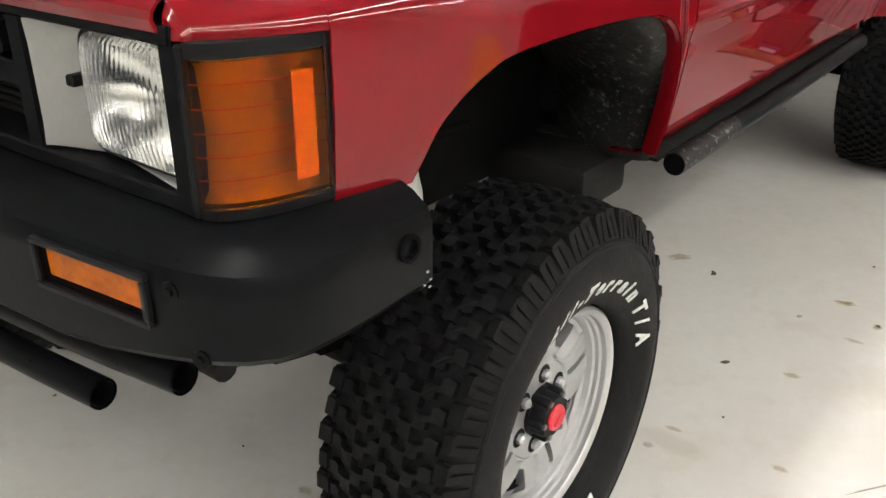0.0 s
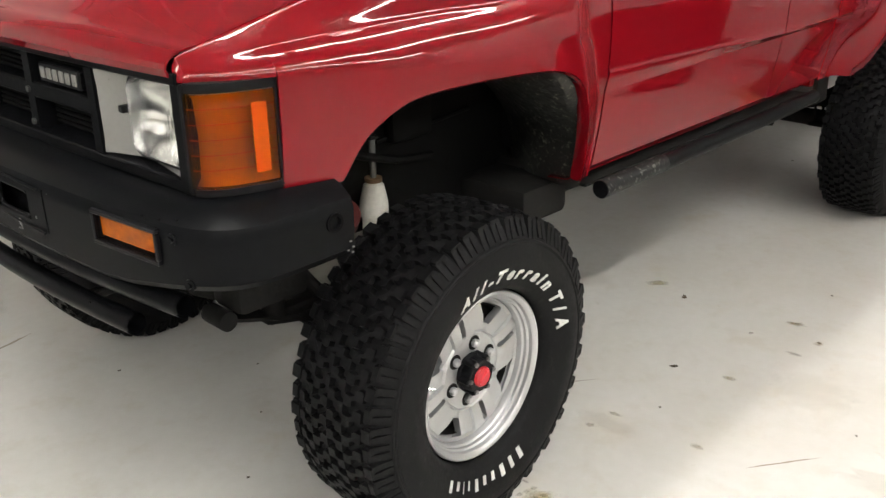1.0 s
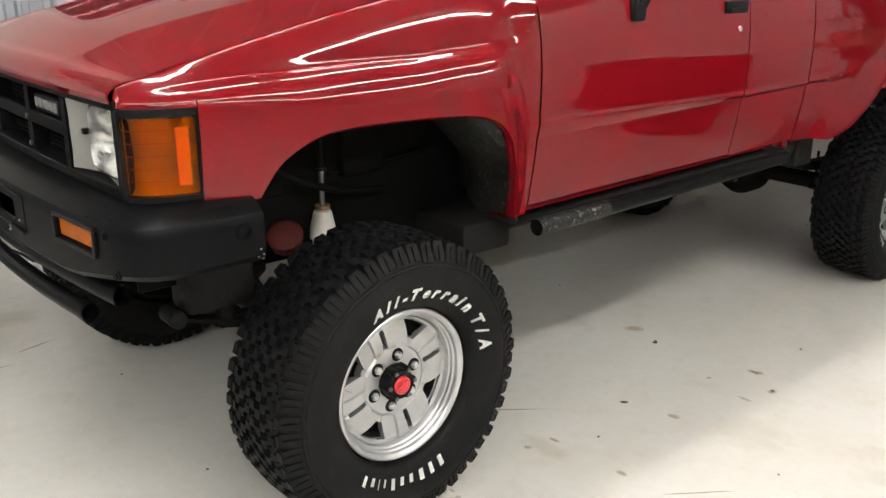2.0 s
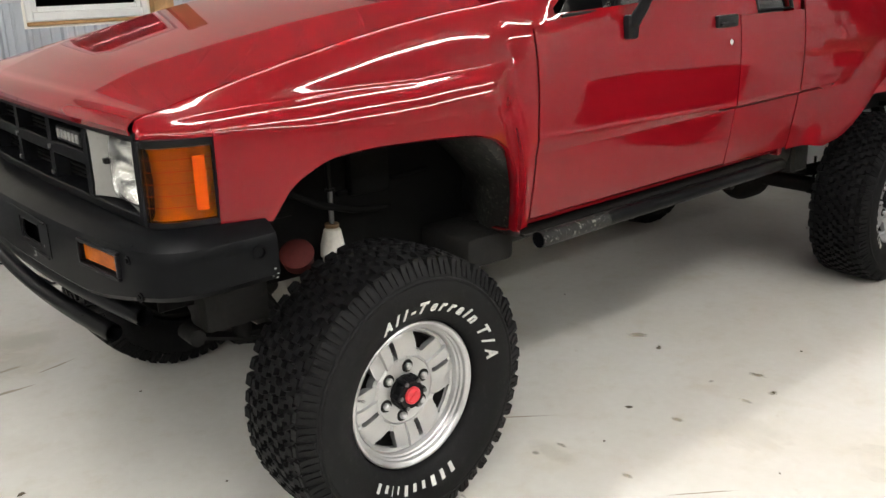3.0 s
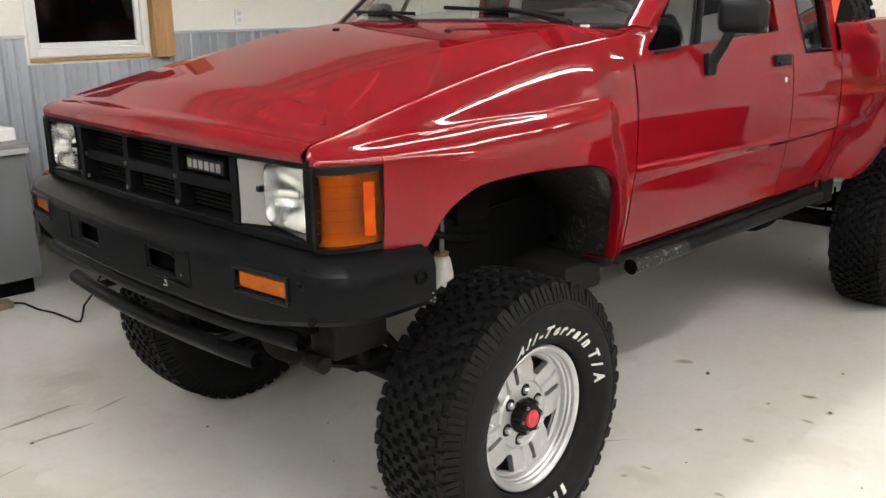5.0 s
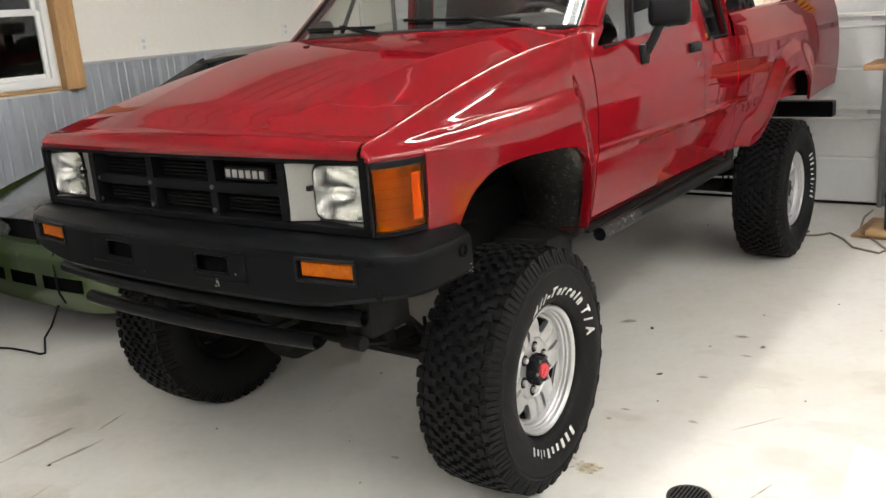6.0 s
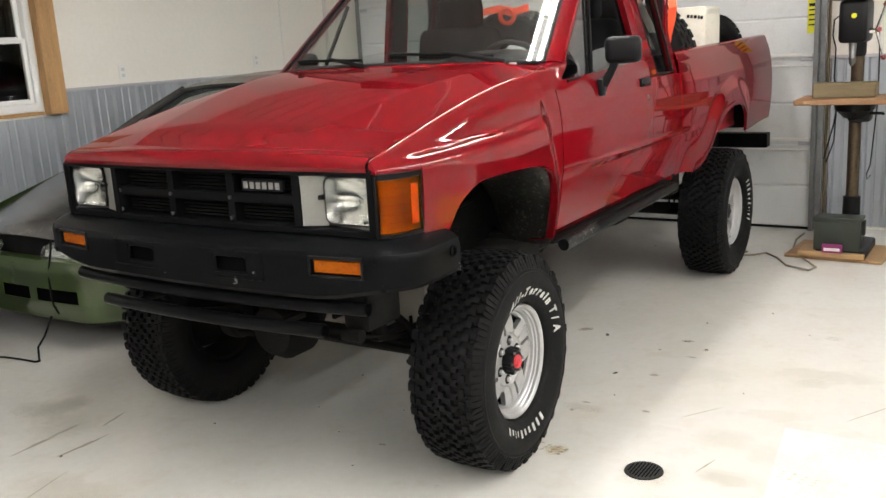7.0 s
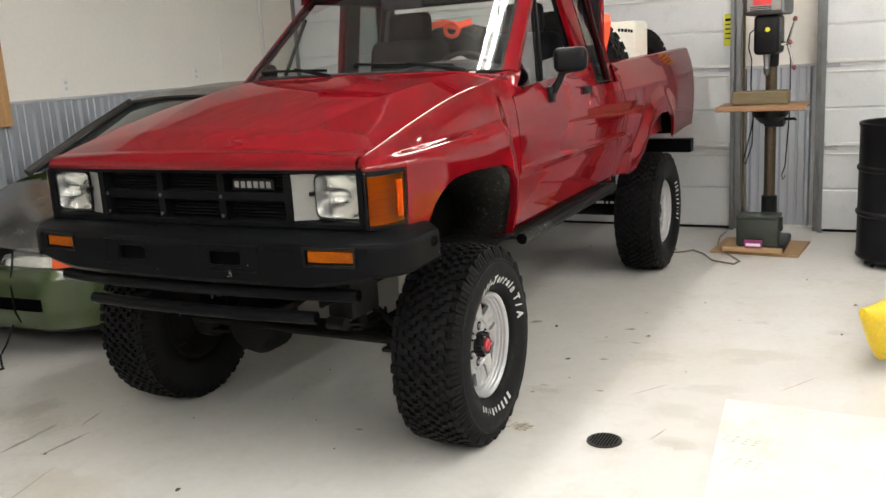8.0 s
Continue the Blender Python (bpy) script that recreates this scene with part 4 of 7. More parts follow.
# wipers
for x0, x1 in ((0.585, -0.02), (-0.10, -0.665)):
    bm = B()
    piv = V(x0, 0.475 + 0.05 * (x0 / 0.72) ** 2, 1.478)
    u0, u1 = x0 / 0.73, x1 / 0.73
    end = screen(u1, 0.10) + V(0, -0.012, 0.012)
    mid = screen((u0 + u1) / 2, 0.085) + V(0, -0.020, 0.016)
    tube(bm, [piv + V(0, 0, -0.02), piv + V(0, 0, 0.012), lerp(piv, mid, 0.35) + V(0, -0.006, 0.012), mid], [0.016, 0.015, 0.010, 0.006], 8)
    wiper = part("wiper_arm", bm, CORD, truck, "black wiper arm")
    bm = B()
    a = screen(lerp(u0, u1, 0.18), 0.065)
    tube(bm, [screen(lerp(lerp(u0, u1, 0.12), u1, t / 8), 0.06 + 0.045 * t / 8) + V(0, -0.008, 0.009) for t in range(9)], 0.007, 6)
    part("wiper_blade", bm, CORD, wiper)

# tailgate and bed floor
bm = B()
box(bm, (0, 4.065, 1.20), (1.44, 0.035, 0.56), 0.008, seg=2)
box(bm, (0, 4.085, 1.20), (1.2, 0.012, 0.30), 0.005)
part("tailgate", bm, RED, truck)
bm = B()
box(bm, (0, 3.06, 0.935), (1.44, 2.02, 0.03))
for k in range(-6, 7):
    box(bm, (k * 0.105, 3.06, 0.955), (0.05, 2.0, 0.012), 0.004)
box(bm, (0, 2.06, 1.19), (1.43, 0.025, 0.52), 0.006)
for sx in (1, -1):
    box(bm, (sx * 0.60, 3.0, 1.06), (0.22, 0.95, 0.24), 0.05, seg=2)
part("bed_floor", bm, RED_DULL, truck)
bm = B()
box(bm, (0, 4.0, 0.755), (1.66, 0.10, 0.105), 0.006)
for x in (-0.45, 0.45):
    box(bm, (x, 3.9, 0.76), (0.06, 0.20, 0.08), 0.004)
part("rear_bumper", bm, BUMPER_BLACK, truck, "plain black steel rear bumper beam")

# ---- front bumper: swept section with real slots and lamp pockets ----


def bump_path():
    pts = []
    for x, y in ((-0.897, -0.395), (-0.900, -0.44), (-0.902, -0.50), (-0.903, -0.56), (-0.899, -0.61), (-0.886, -0.645), (-0.862, -0.672), (-0.83, -0.690), (-0.79, -0.702), (-0.745, -0.711), (-0.65, -0.724), (-0.565, -0.733), (-0.47, -0.741), (-0.38, -0.747), (-0.30, -0.751), (-0.15, -0.757), (0, -0.760)):
        pts.append((x, y))
    return pts + [(-x, y) for x, y in reversed(pts[:-1])]


def bump_bottom(x):
    return 0.818 + 0.042 * smooth(0.55, 0.90, abs(x))


PATH_B = bump_path()
HB = [("lip", 0.06), ("under", 0.01), (0, 0), (0.876, 0), (0.900, 0), (0.938, 0), (0.950, 0), (0.966, 0.006), (0.982, 0.028), (0.994, 0.060), (0.999, 0.11), (0.999, 0.17)]
bm = B()
grid = []
for i, (x, y) in enumerate(PATH_B):
    a, b = PATH_B[max(0, i - 1)], PATH_B[min(len(PATH_B) - 1, i + 1)]
    nx, ny = (b[1] - a[1]), -(b[0] - a[0])
    k = math.hypot(nx, ny)
    nx, ny = nx / k, ny / k
    zb = bump_bottom(x)
    col = []
    for z, inset in HB:
        zz = zb + 0.004 if z == "lip" else zb if z == "under" else zb + 0.012 if z == 0 else z
        col.append(V(x * (1 - inset / 0.9), -0.395 + (y + 0.395) * (1 - inset / 0.365), zz))
    grid.append(col)


def bump_hole(i, j):
    x = abs(PATH_B[i][0] + PATH_B[i + 1][0]) / 2
    return (0.15 < x < 0.30 and 3 <= j <= 4) or (0.565 < x < 0.745 and 4 <= j <= 5)


shell(bm, grid, -0.005, away=(0, -1, 0), skip=bump_hole)
bumper = part("front_bumper", bm, BUMPER_BLACK, truck, "satin black steel front bumper with chipped paint", angle=28)
for sx in (1, -1):
    bm = B()
    box(bm, (sx * 0.655, -0.714, 0.924), (0.178, 0.016, 0.044), 0.004, rot=Euler((0, 0, sx * 0.11)).to_matrix())
    part("marker_lamp", bm, AMBER, bumper, "amber bumper marker lamp")
    bm = B()
    R = Euler((0, 0, sx * 0.11)).to_matrix()
    for c, s in (((0, 0, 0.030), (0.20, 0.03, 0.009)), ((0, 0, -0.030), (0.20, 0.03, 0.009)), ((0.096, 0, 0), (0.009, 0.03, 0.052)), ((-0.096, 0, 0), (0.009, 0.03, 0.052))):
        box(bm, V(sx * 0.655, -0.719, 0.924) + R @ V(*c), s, 0.002, rot=R)
    part("lamp_surround", bm, BLACK_PLASTIC, bumper)
    bm = B()
    box(bm, (sx * 0.655, -0.690, 0.924), (0.21, 0.01, 0.08), 0.002, rot=R)
    part("lamp_backing", bm, BLACK_PLASTIC, bumper)
    # near-black sheet stands in for the shade behind the bumper slots
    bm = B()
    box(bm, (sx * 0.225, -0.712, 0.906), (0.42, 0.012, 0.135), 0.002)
    part("slot_shade", bm, NIGHT_AND_SHADE, bumper)
    bm = B()
    loop = []
    for k in range(33):
        a = 2 * math.pi * k / 32
        c, q = math.cos(a), math.sin(a)
        x = 0.225 + math.copysign(abs(c) ** 0.35, c) * 0.073
        loop.append((sx * x, -0.7575 + 0.007 * (x / 0.3) ** 2, 0.907 + math.copysign(abs(q) ** 0.35, q) * 0.0295))
    tube(bm, loop, 0.0048, 8, caps=False)
    part("slot_rim", bm, BUMPER_BLACK, bumper)
    for x, y, z, nx in ((0.785, -0.704, 0.945, 0.22), (0.815, -0.697, 0.865, 0.3)):
        bm = B()
        d = V(sx * nx, -1, 0).normalized()
        tube(bm, [V(sx * x, y, z) + d * 0.000, V(sx * x, y, z) + d * 0.006], 0.0115, 12)
        tube(bm, [V(sx * x, y, z) + d * 0.004, V(sx * x, y, z) + d * 0.010], 0.006, 6)
        part("bolt", bm, BUMPER_BLACK, bumper)
    bm = B()
    rings = revolve(bm, [(0.0, 0.019), (0.004, 0.019), (0.004, 0.013), (-0.006, 0.012)], Matrix.Translation((sx * 0.9075, -0.447, 0.934)) @ Euler((0, sx * math.pi / 2, 0)).to_matrix().to_4x4(), 20)
    disc(bm, rings[-1])
    part("bolt_hole", bm, NIGHT_AND_SHADE, bumper)
bm = B()
for c, s in (((0, -0.7595, 0.955), (0.74, 0.006, 0.004)), ((0, -0.7595, 0.862), (0.74, 0.006, 0.004)), ((0.37, -0.7505, 0.908), (0.004, 0.008, 0.094)), ((-0.37, -0.7505, 0.908), (0.004, 0.008, 0.094))):
    box(bm, c, s, 0.0015)
part("plate_recess_edge", bm, BUMPER_BLACK, bumper)
CHIP = plain("bare_metal_chip", (0.15, 0.15, 0.145), 0.6, vary=0.3, scale=60)
for x, z, w, h in ((0.243, 0.858, 0.010, 0.016), (0.248, 0.848, 0.006, 0.014), (0.236, 0.842, 0.012, 0.005), (0.325, 0.886, 0.008, 0.008), (0.60, 0.86, 0.005, 0.004), (-0.1, 0.85, 0.006, 0.004), (0.39, 0.95, 0.005, 0.004)):
    bm = B()
    box(bm, (x, -0.7625 + 0.055 * (x / 0.8) ** 2, z), (w, 0.004, h), 0.0012)
    part("paint_chip", bm, CHIP, bumper, "pale chip through the black paint")
for y, z in ((-0.402, 0.872), (-0.408, 0.885), (-0.404, 0.862), (-0.415, 0.868)):
    bm = B()
    box(bm, (0.9045, y, z), (0.003, 0.006, 0.0035), 0.001)
    part("paint_chip", bm, CHIP, bumper, "pale chip through the black paint")

# twin lower bars
for z, xe, y0 in ((0.776, 0.720, -0.715), (0.690, 0.550, -0.715)):
    bm = B()
    pts = []
    for k in range(-12, 13):
        x = xe * k / 12
        pts.append((x, y0 + 0.055 * (x / 0.745) ** 2, z + 0.004 * (x / 0.745)))
    tube(bm, pts, 0.0235, 16, caps=False)
    tube(bm, pts, 0.0195, 16, caps=False)
    lowbar = part("lower_bar", bm, BUMPER_BLACK, truck, "black tubular lower guard bar with open ends", angle=50)
    for x in (-0.36, 0.36):
        bm = B()
        box(bm, (x, y0 + 0.085, z + 0.008), (0.025, 0.12, 0.02), 0.004)
        part("bar_bracket", bm, UNDER, lowbar)

# ---- grille, lamps ----
gr = B()
GY = -0.648
GX = 0.752


def gy(x):
    return GY - 0.022 * (1 - (x / GX) ** 2)


def gbar(bm, x0, x1, z0, z1, d0, d1, n=10):
    """A bar of the grille that follows the bow of the front; d0, d1: front and back depth."""
    rows = []
    for k in range(n + 1):
        x = lerp(x0, x1, k / n)
        y = gy(x)
        b = min(0.003, (z1 - z0) / 4)
        rows.append([V(x, y + d1, z0), V(x, y + d0 + b, z0), V(x, y + d0, z0 + b), V(x, y + d0, z1 - b), V(x, y + d0 + b, z1), V(x, y + d1, z1)])
    shell(bm, rows + [], 0)
    for r in (rows[0], rows[-1]):
        bm.faces.new([bm.verts.new(p) for p in r])


gbar(gr, -GX, GX, 1.196, 1.218, 0.0, 0.09, 20)
gbar(gr, -GX, GX, 1.003, 1.026, 0.004, 0.09, 20)
for sx in (1, -1):
    gbar(gr, min(sx * 0.735, sx * 0.757), max(sx * 0.735, sx * 0.757), 1.003, 1.218, 0.002, 0.09, 2)
    gbar(gr, min(sx * 0.440, sx * 0.468), max(sx * 0.440, sx * 0.468), 1.026, 1.196, 0.004, 0.10, 2)
gbar(gr, -0.44, 0.44, 1.094, 1.128, 0.018, 0.09, 16)
for x in (-0.150, 0.150):
    gbar(gr, x - 0.016, x + 0.016, 1.026, 1.196, 0.018, 0.09, 2)
grille = part("grille", gr, GRILLE_BLACK, truck, "black plastic grille with six openings", angle=30)
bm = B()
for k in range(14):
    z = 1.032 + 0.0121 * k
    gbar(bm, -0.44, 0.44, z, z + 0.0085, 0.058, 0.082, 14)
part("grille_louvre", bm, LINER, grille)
# black sheet paints the deep shade behind the grille openings
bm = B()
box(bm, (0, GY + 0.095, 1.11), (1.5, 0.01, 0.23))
part("grille_shade", bm, NIGHT_AND_SHADE, grille)
for x in (-0.44, -0.150, 0.150, 0.44):
    for z in (1.111, 1.040):
        bm = B()
        tube(bm, [(x, gy(x) + 0.017, z), (x, gy(x) + 0.011, z)], 0.007, 8)
        part("grille_screw", bm, STEEL, grille)
# maker's badge: plain pale blocks on a black plate
bm = B()
box(bm, (0.295, gy(0.295) + 0.030, 1.155), (0.185, 0.02, 0.040), 0.003)
badge = part("badge_plate", bm, BLACK_PLASTIC, grille)
for k in range(6):
    bm = B()
    box(bm, (0.223 + k * 0.0288, gy(0.295) + 0.019, 1.155), (0.020, 0.004, 0.024), 0.002)
    part("badge_block", bm, BEZEL, badge, "pale metal badge block")


def headlamp(sx):
    cx, cz, hw, hh = sx * 0.652, 1.114, 0.098, 0.075
    y0 = GY + 0.010
    # silver bezel: inner wing sweeping back to the lamp
    bm = B()
    wing = []
    for k in range(9):
        t = k / 8
        x = sx * lerp(0.470, 0.552, t)
        y = gy(0.47) + lerp(0.008, 0.040, t ** 0.8)
        wing.append([V(x, y, 1.030 + 0.0 * t), V(x, y + 0.002, 1.06), V(x, y + 0.002, 1.16), V(x, y, 1.192)])
    shell(bm, wing, 0.003)
    frame_pts = []
    for (ax, az), d in (((0.735, 1.192), 0.004), ((0.735, 1.030), 0.004), ((0.552, 1.030), 0.036), ((0.552, 1.192), 0.036)):
        frame_pts.append((ax, az, d))
    outer = [V(sx * a, GY + d, z) for a, z, d in frame_pts]
    inner = [V(cx + sx * s * (hw + 0.004), GY + 0.034, cz + q * (hh + 0.004)) for s, q in ((1, 1), (1, -1), (-1, -1), (-1, 1))]
    ov, iv = [bm.verts.new(p) for p in outer], [bm.verts.new(p) for p in inner]
    for k in range(4):
        bm.faces.new((ov[k], ov[(k + 1) % 4], iv[(k + 1) % 4], iv[k]))
    head = part("headlamp", bm, BEZEL, truck, "rectangular headlamp with pale grey bezel")
    bm = B()
    rim = []
    for k in range(40):
        a = 2 * math.pi * k / 40
        c, s = math.cos(a), math.sin(a)
        rim.append((math.copysign(abs(c) ** 0.28, c) * hw, math.copysign(abs(s) ** 0.28, s) * hh))
    rings = []
    for d, f in ((0.038, 1.0), (0.012, 1.0), (0.004, 0.975), (-0.003, 0.90), (-0.008, 0.6), (-0.010, 0.3)):
        rings.append([bm.verts.new((cx + x * f, y0 + d, cz + z * f)) for x, z in rim])
    for a, b in zip(rings, rings[1:]):
        for k in range(40):
            bm.faces.new((a[k], a[(k + 1) % 40], b[(k + 1) % 40], b[k]))
    bm.faces.new(rings[-1])
    ring = B()
    rings = [[ring.verts.new((cx + x * f, y0 + d, cz + z * f)) for x, z in rim] for d, f in ((0.030, 1.045), (0.010, 1.045), (0.006, 1.035), (0.006, 1.012), (0.016, 1.003))]
    for a, b in zip(rings, rings[1:]):
        for k in range(40):
            ring.faces.new((a[k], a[(k + 1) % 40], b[(k + 1) % 40], b[k]))
    part("lens_gasket", ring, CORD, head, "thin black rubber ring")
    g = part("lens", bm, LENS, head, "ribbed clear headlamp lens")
    g.visible_shadow = False
    bm = B()
    rings = []
    for f in (1.0, 0.93, 0.85, 0.75, 0.63, 0.5, 0.36, 0.22, 0.1):
        # square at the mouth, round towards the bulb
        e = lerp(1.0, 0.34, f ** 9)
        loop = [(math.cos(a), math.sin(a)) for a in [2 * math.pi * k / 40 for k in range(40)]]
        rings.append([bm.verts.new((cx + math.copysign(abs(c) ** e, c) * hw * 0.97 * f, y0 + 0.012 + 0.062 * (1 - f * f), cz + math.copysign(abs(q) ** e, q) * hh * 0.97 * f)) for c, q in loop])
    for a, b in zip(rings, rings[1:]):
        for k in range(40):
            bm.faces.new((a[k], a[(k + 1) % 40], b[(k + 1) % 40], b[k]))
    bm.faces.new(rings[-1])
    part("reflector", bm, REFLECTOR, head)
    bm = B()
    box(bm, (sx * 0.545, gy(0.47) + 0.028, 1.125), (0.016, 0.03, 0.014), 0.002)
    part("bezel_clip", bm, CORD, head)
    # corner lamp: amber lens wrapping the front corner
    bm = B()
    plan = [(0.768, -0.641), (0.772, -0.640), (0.784, -0.634), (0.797, -0.622), (0.809, -0.604), (0.820, -0.580), (0.829, -0.551), (0.835, -0.524), (0.8375, -0.508)]
    rows = [[V(sx * x, y, lerp(1.012 + 0.006, 1.184, k / 10)) for k in range(11)] for x, y in plan]
    shell(bm, rows, -0.006, away=(sx, -1, 0))
    corner = part("corner_lamp", bm, AMBER_GLASS, truck, "amber wrap-around corner lamp")
    bm = B()
    rows = [[V(sx * (x - 0.014), y + 0.012, 1.016), V(sx * (x - 0.020), y + 0.018, 1.03), V(sx * (x - 0.022), y + 0.021, 1.10), V(sx * (x - 0.020), y + 0.018, 1.17), V(sx * (x - 0.014), y + 0.012, 1.186)] for x, y in plan]
    rows = [[V(sx * 0.764, -0.638, p.z) for p in rows[0]]] + rows + [[V(sx * 0.838, -0.502, p.z) for p in rows[0]]]
    shell(bm, rows, 0.003)
    part("lamp_bowl", bm, BEZEL, corner, "pale bowl behind the amber lens")
    bm = B()
    rows = [[V(sx * (x + 0.0025), y - 0.0015, lerp(1.04, 1.165, k / 4)) for k in range(5)] for x, y in plan[6:8]]
    shell(bm, rows, -0.003, away=(sx, -1, 0))
    part("reflector_strip", bm, AMBER_DEEP, corner, "bright amber reflector strip")
    bm = B()
    for z0, z1 in ((1.003, 1.016), (1.186, 1.203)):
        rows = [[V(sx * (x - 0.02), y + 0.01, z0), V(sx * (x + 0.003), y - 0.002, z0), V(sx * (x + 0.003), y - 0.002, z1), V(sx * (x - 0.02), y + 0.01, z1)] for x, y in plan + [(0.8385, -0.497)]]
        shell(bm, rows, 0.002)
    for (x, y), w in ((plan[-1], 0.007), ((0.765, -0.643), 0.010)):
        box(bm, (sx * (x + 0.001), y + (0.006 if w < 0.009 else 0), 1.103), (w, 0.014, 0.196), 0.003)
    part("lamp_gasket", bm, CORD, corner, "black lamp gasket")
    bm = B()
    for k in range(5):
        z = 1.05 + 0.027 * k
        rows = [[V(sx * (x + 0.0006), y - 0.0006, z), V(sx * (x + 0.0006), y - 0.0006, z + 0.0015)] for x, y in plan]
        shell(bm, rows, 0.001)
    part("lens_rib", bm, AMBER, corner)


for sx in (1, -1):
    headlamp(sx)


# ---- wheels ----
HUBZ, TYRE_R = 0.405, 0.412


def glyphs(text, size, shear=0.25):
    """Flat outlines of built-in letters as (list of verts, faces, advance)."""
    out = []
    for ch in text:
        cu = bpy.data.curves.new("glyph", "FONT")
        cu.body, cu.size, cu.shear, cu.resolution_u = ch, size, shear, 2
        cu.offset = size * 0.040
        ob = bpy.data.objects.new("glyph", cu)
        me = ob.to_mesh()
        vs = [tuple(v.co) for v in me.vertices]
        fs = [tuple(p.vertices) for p in me.polygons]
        w = (max((v[0] for v in vs), default=0) - min((v[0] for v in vs), default=0))
        x0 = min((v[0] for v in vs), default=0)
        out.append(([(v[0] - x0, v[1]) for v in vs], fs, w if vs else size * 0.3))
        ob.to_mesh_clear()
        bpy.data.objects.remove(ob)
        bpy.data.curves.remove(cu)
    return out


def wheel(sx, y, turn, front, letters=True, mid=0.715, steer=0.0):
    """Rim as the part, with tyre, hub and lettering below it. turn: degrees the wheel has rolled."""
    xc = sx * mid
    R = Matrix.Rotation(radians(turn), 4, "X")
    M = Matrix.Translation((xc, y, HUBZ)) @ Matrix.Rotation(radians(steer), 4, "Z") @ R

    def at(r, a, x):
        """Point at radius r, angle a (0 to the rear, 90 up), x outward from the wheel's middle."""
        return M @ V(sx * x, r * math.cos(a), r * math.sin(a))

    def squash(bm):
        for v in bm.verts:
            if v.co.z < 0.003:
                v.co.z = 0.003
        return bm
    # rim barrel and lip
    bm = B()
    prof = [(-0.10, 0.215), (-0.098, 0.200), (-0.06, 0.175), (0.02, 0.172), (0.050, 0.180), (0.068, 0.186), (0.076, 0.188), (0.080, 0.1925), (0.088, 0.193), (0.092, 0.198), (0.102, 0.199), (0.108, 0.204), (0.111, 0.211), (0.108, 0.216), (0.098, 0.217)]
    n = 72
    rings = [[bm.verts.new(at(r, 2 * math.pi * k / n, x)) for k in range(n)] for x, r in prof]
    for a, b in zip(rings, rings[1:]):
        for k in range(n):
            bm.faces.new((a[k], a[(k + 1) % n], b[(k + 1) % n], b[k]))
    rim = part("wheel", bm, ALLOY_LIP if letters else UNDER, truck, "silver alloy wheel with four broad slotted spokes")
    # spoke disc: four broad spokes, each a pair of raised bars with an open slit between, wedge windows beside them
    bm = B()
    rad = [0.040, 0.092, 0.097, 0.100, 0.106, 0.122, 0.138, 0.154, 0.166, 0.174, 0.182, 0.190]
    dep = [0.062, 0.062, 0.062, 0.066, 0.069, 0.072, 0.073, 0.073, 0.072, 0.070, 0.065, 0.056]

    def nodes(r):
        """Angles of the cell borders of one quarter at radius r, from a window's middle."""
        w = lerp(5.0, 15.5, min(1.0, max(0.0, (r - 0.120) / 0.048)))
        pad, slit = math.degrees(lerp(0.034, 0.043, (r - 0.1) / 0.08) / r), math.degrees(0.0076 / r)
        return [0, w / 2, w, 45 - pad - 1.3, 45 - pad, 45 - slit, 45, 45 + slit, 45 + pad, 45 + pad + 1.3, 90 - w, 90 - w / 2]

    def gone(i, j):
        c = j % 12
        return (5 <= i <= 8 and c in (0, 1, 10, 11)) or (4 <= i <= 7 and c in (5, 6))
    grid = []
    for r, x in zip(rad, dep):
        row = []
        for q in range(4):
            for c, a in enumerate(nodes(r)):
                low = 0.012 if c in (0, 1, 11) else 0.008 if c in (2, 3, 9, 10) else 0.006 if c == 6 else 0.0
                row.append(at(r, radians(62 + 90 * q + a), x - (low if 0.101 < r < 0.178 else 0.0)))
        grid.append(row + [row[0]])
    shell(bm, grid, skip=gone)
    bmesh.ops.remove_doubles(bm, verts=bm.verts[:], dist=0.0001)
    bmesh.ops.recalc_face_normals(bm, faces=bm.faces[:])
    if sum(f.normal.x for f in bm.faces) * sx < 0:
        bmesh.ops.reverse_faces(bm, faces=bm.faces[:])
    bmesh.ops.solidify(bm, geom=bm.faces[:], thickness=0.022)
    part("spoke_disc", bm, ALLOY, rim, angle=25)
    bm = B()
    rings = [[bm.verts.new(at(r, 2 * math.pi * k / 40, x)) for k in range(40)] for x, r in ((0.05, 0.17), (0.02, 0.165), (0.02, 0.02))]
    for a, b in zip(rings, rings[1:]):
        for k in range(40):
            bm.faces.new((a[k], a[(k + 1) % 40], b[(k + 1) % 40], b[k]))
    part("brake_disc", bm, UNDER, rim)
    for k in range(6):
        a = radians(60 * k + 20)
        bm = B()
        p = at(0.0735, a, 0.058)
        d = V(sx, 0, 0)
        tube(bm, [p + d * 0.004, p + d * 0.014], 0.0108, 6)
        tube(bm, [p + d * 0.013, p + d * 0.018], [0.0098, 0.006], 12)
        part("lug_nut", bm, ALLOY_LIP, rim, "chrome lug nut")
        bm = B()
        tube(bm, [p, p + d * 0.0052], 0.0190, 20)
        part("lug_seat", bm, UNDER, rim)
    # locking hub
    bm = B()
    d = V(sx, 0, 0)
    c = at(0, 0, 0)
    f = 1.0 if front else 0.55
    tube(bm, [c + d * 0.05, c + d * (0.06 + 0.010 * f), c + d * (0.06 + 0.012 * f), c + d * (0.06 + 0.034 * f), c + d * (0.06 + 0.040 * f)], [0.051, 0.050, 0.045, 0.044, 0.040], 30)
    part("hub", bm, BLACK_PLASTIC, rim, "black locking hub")
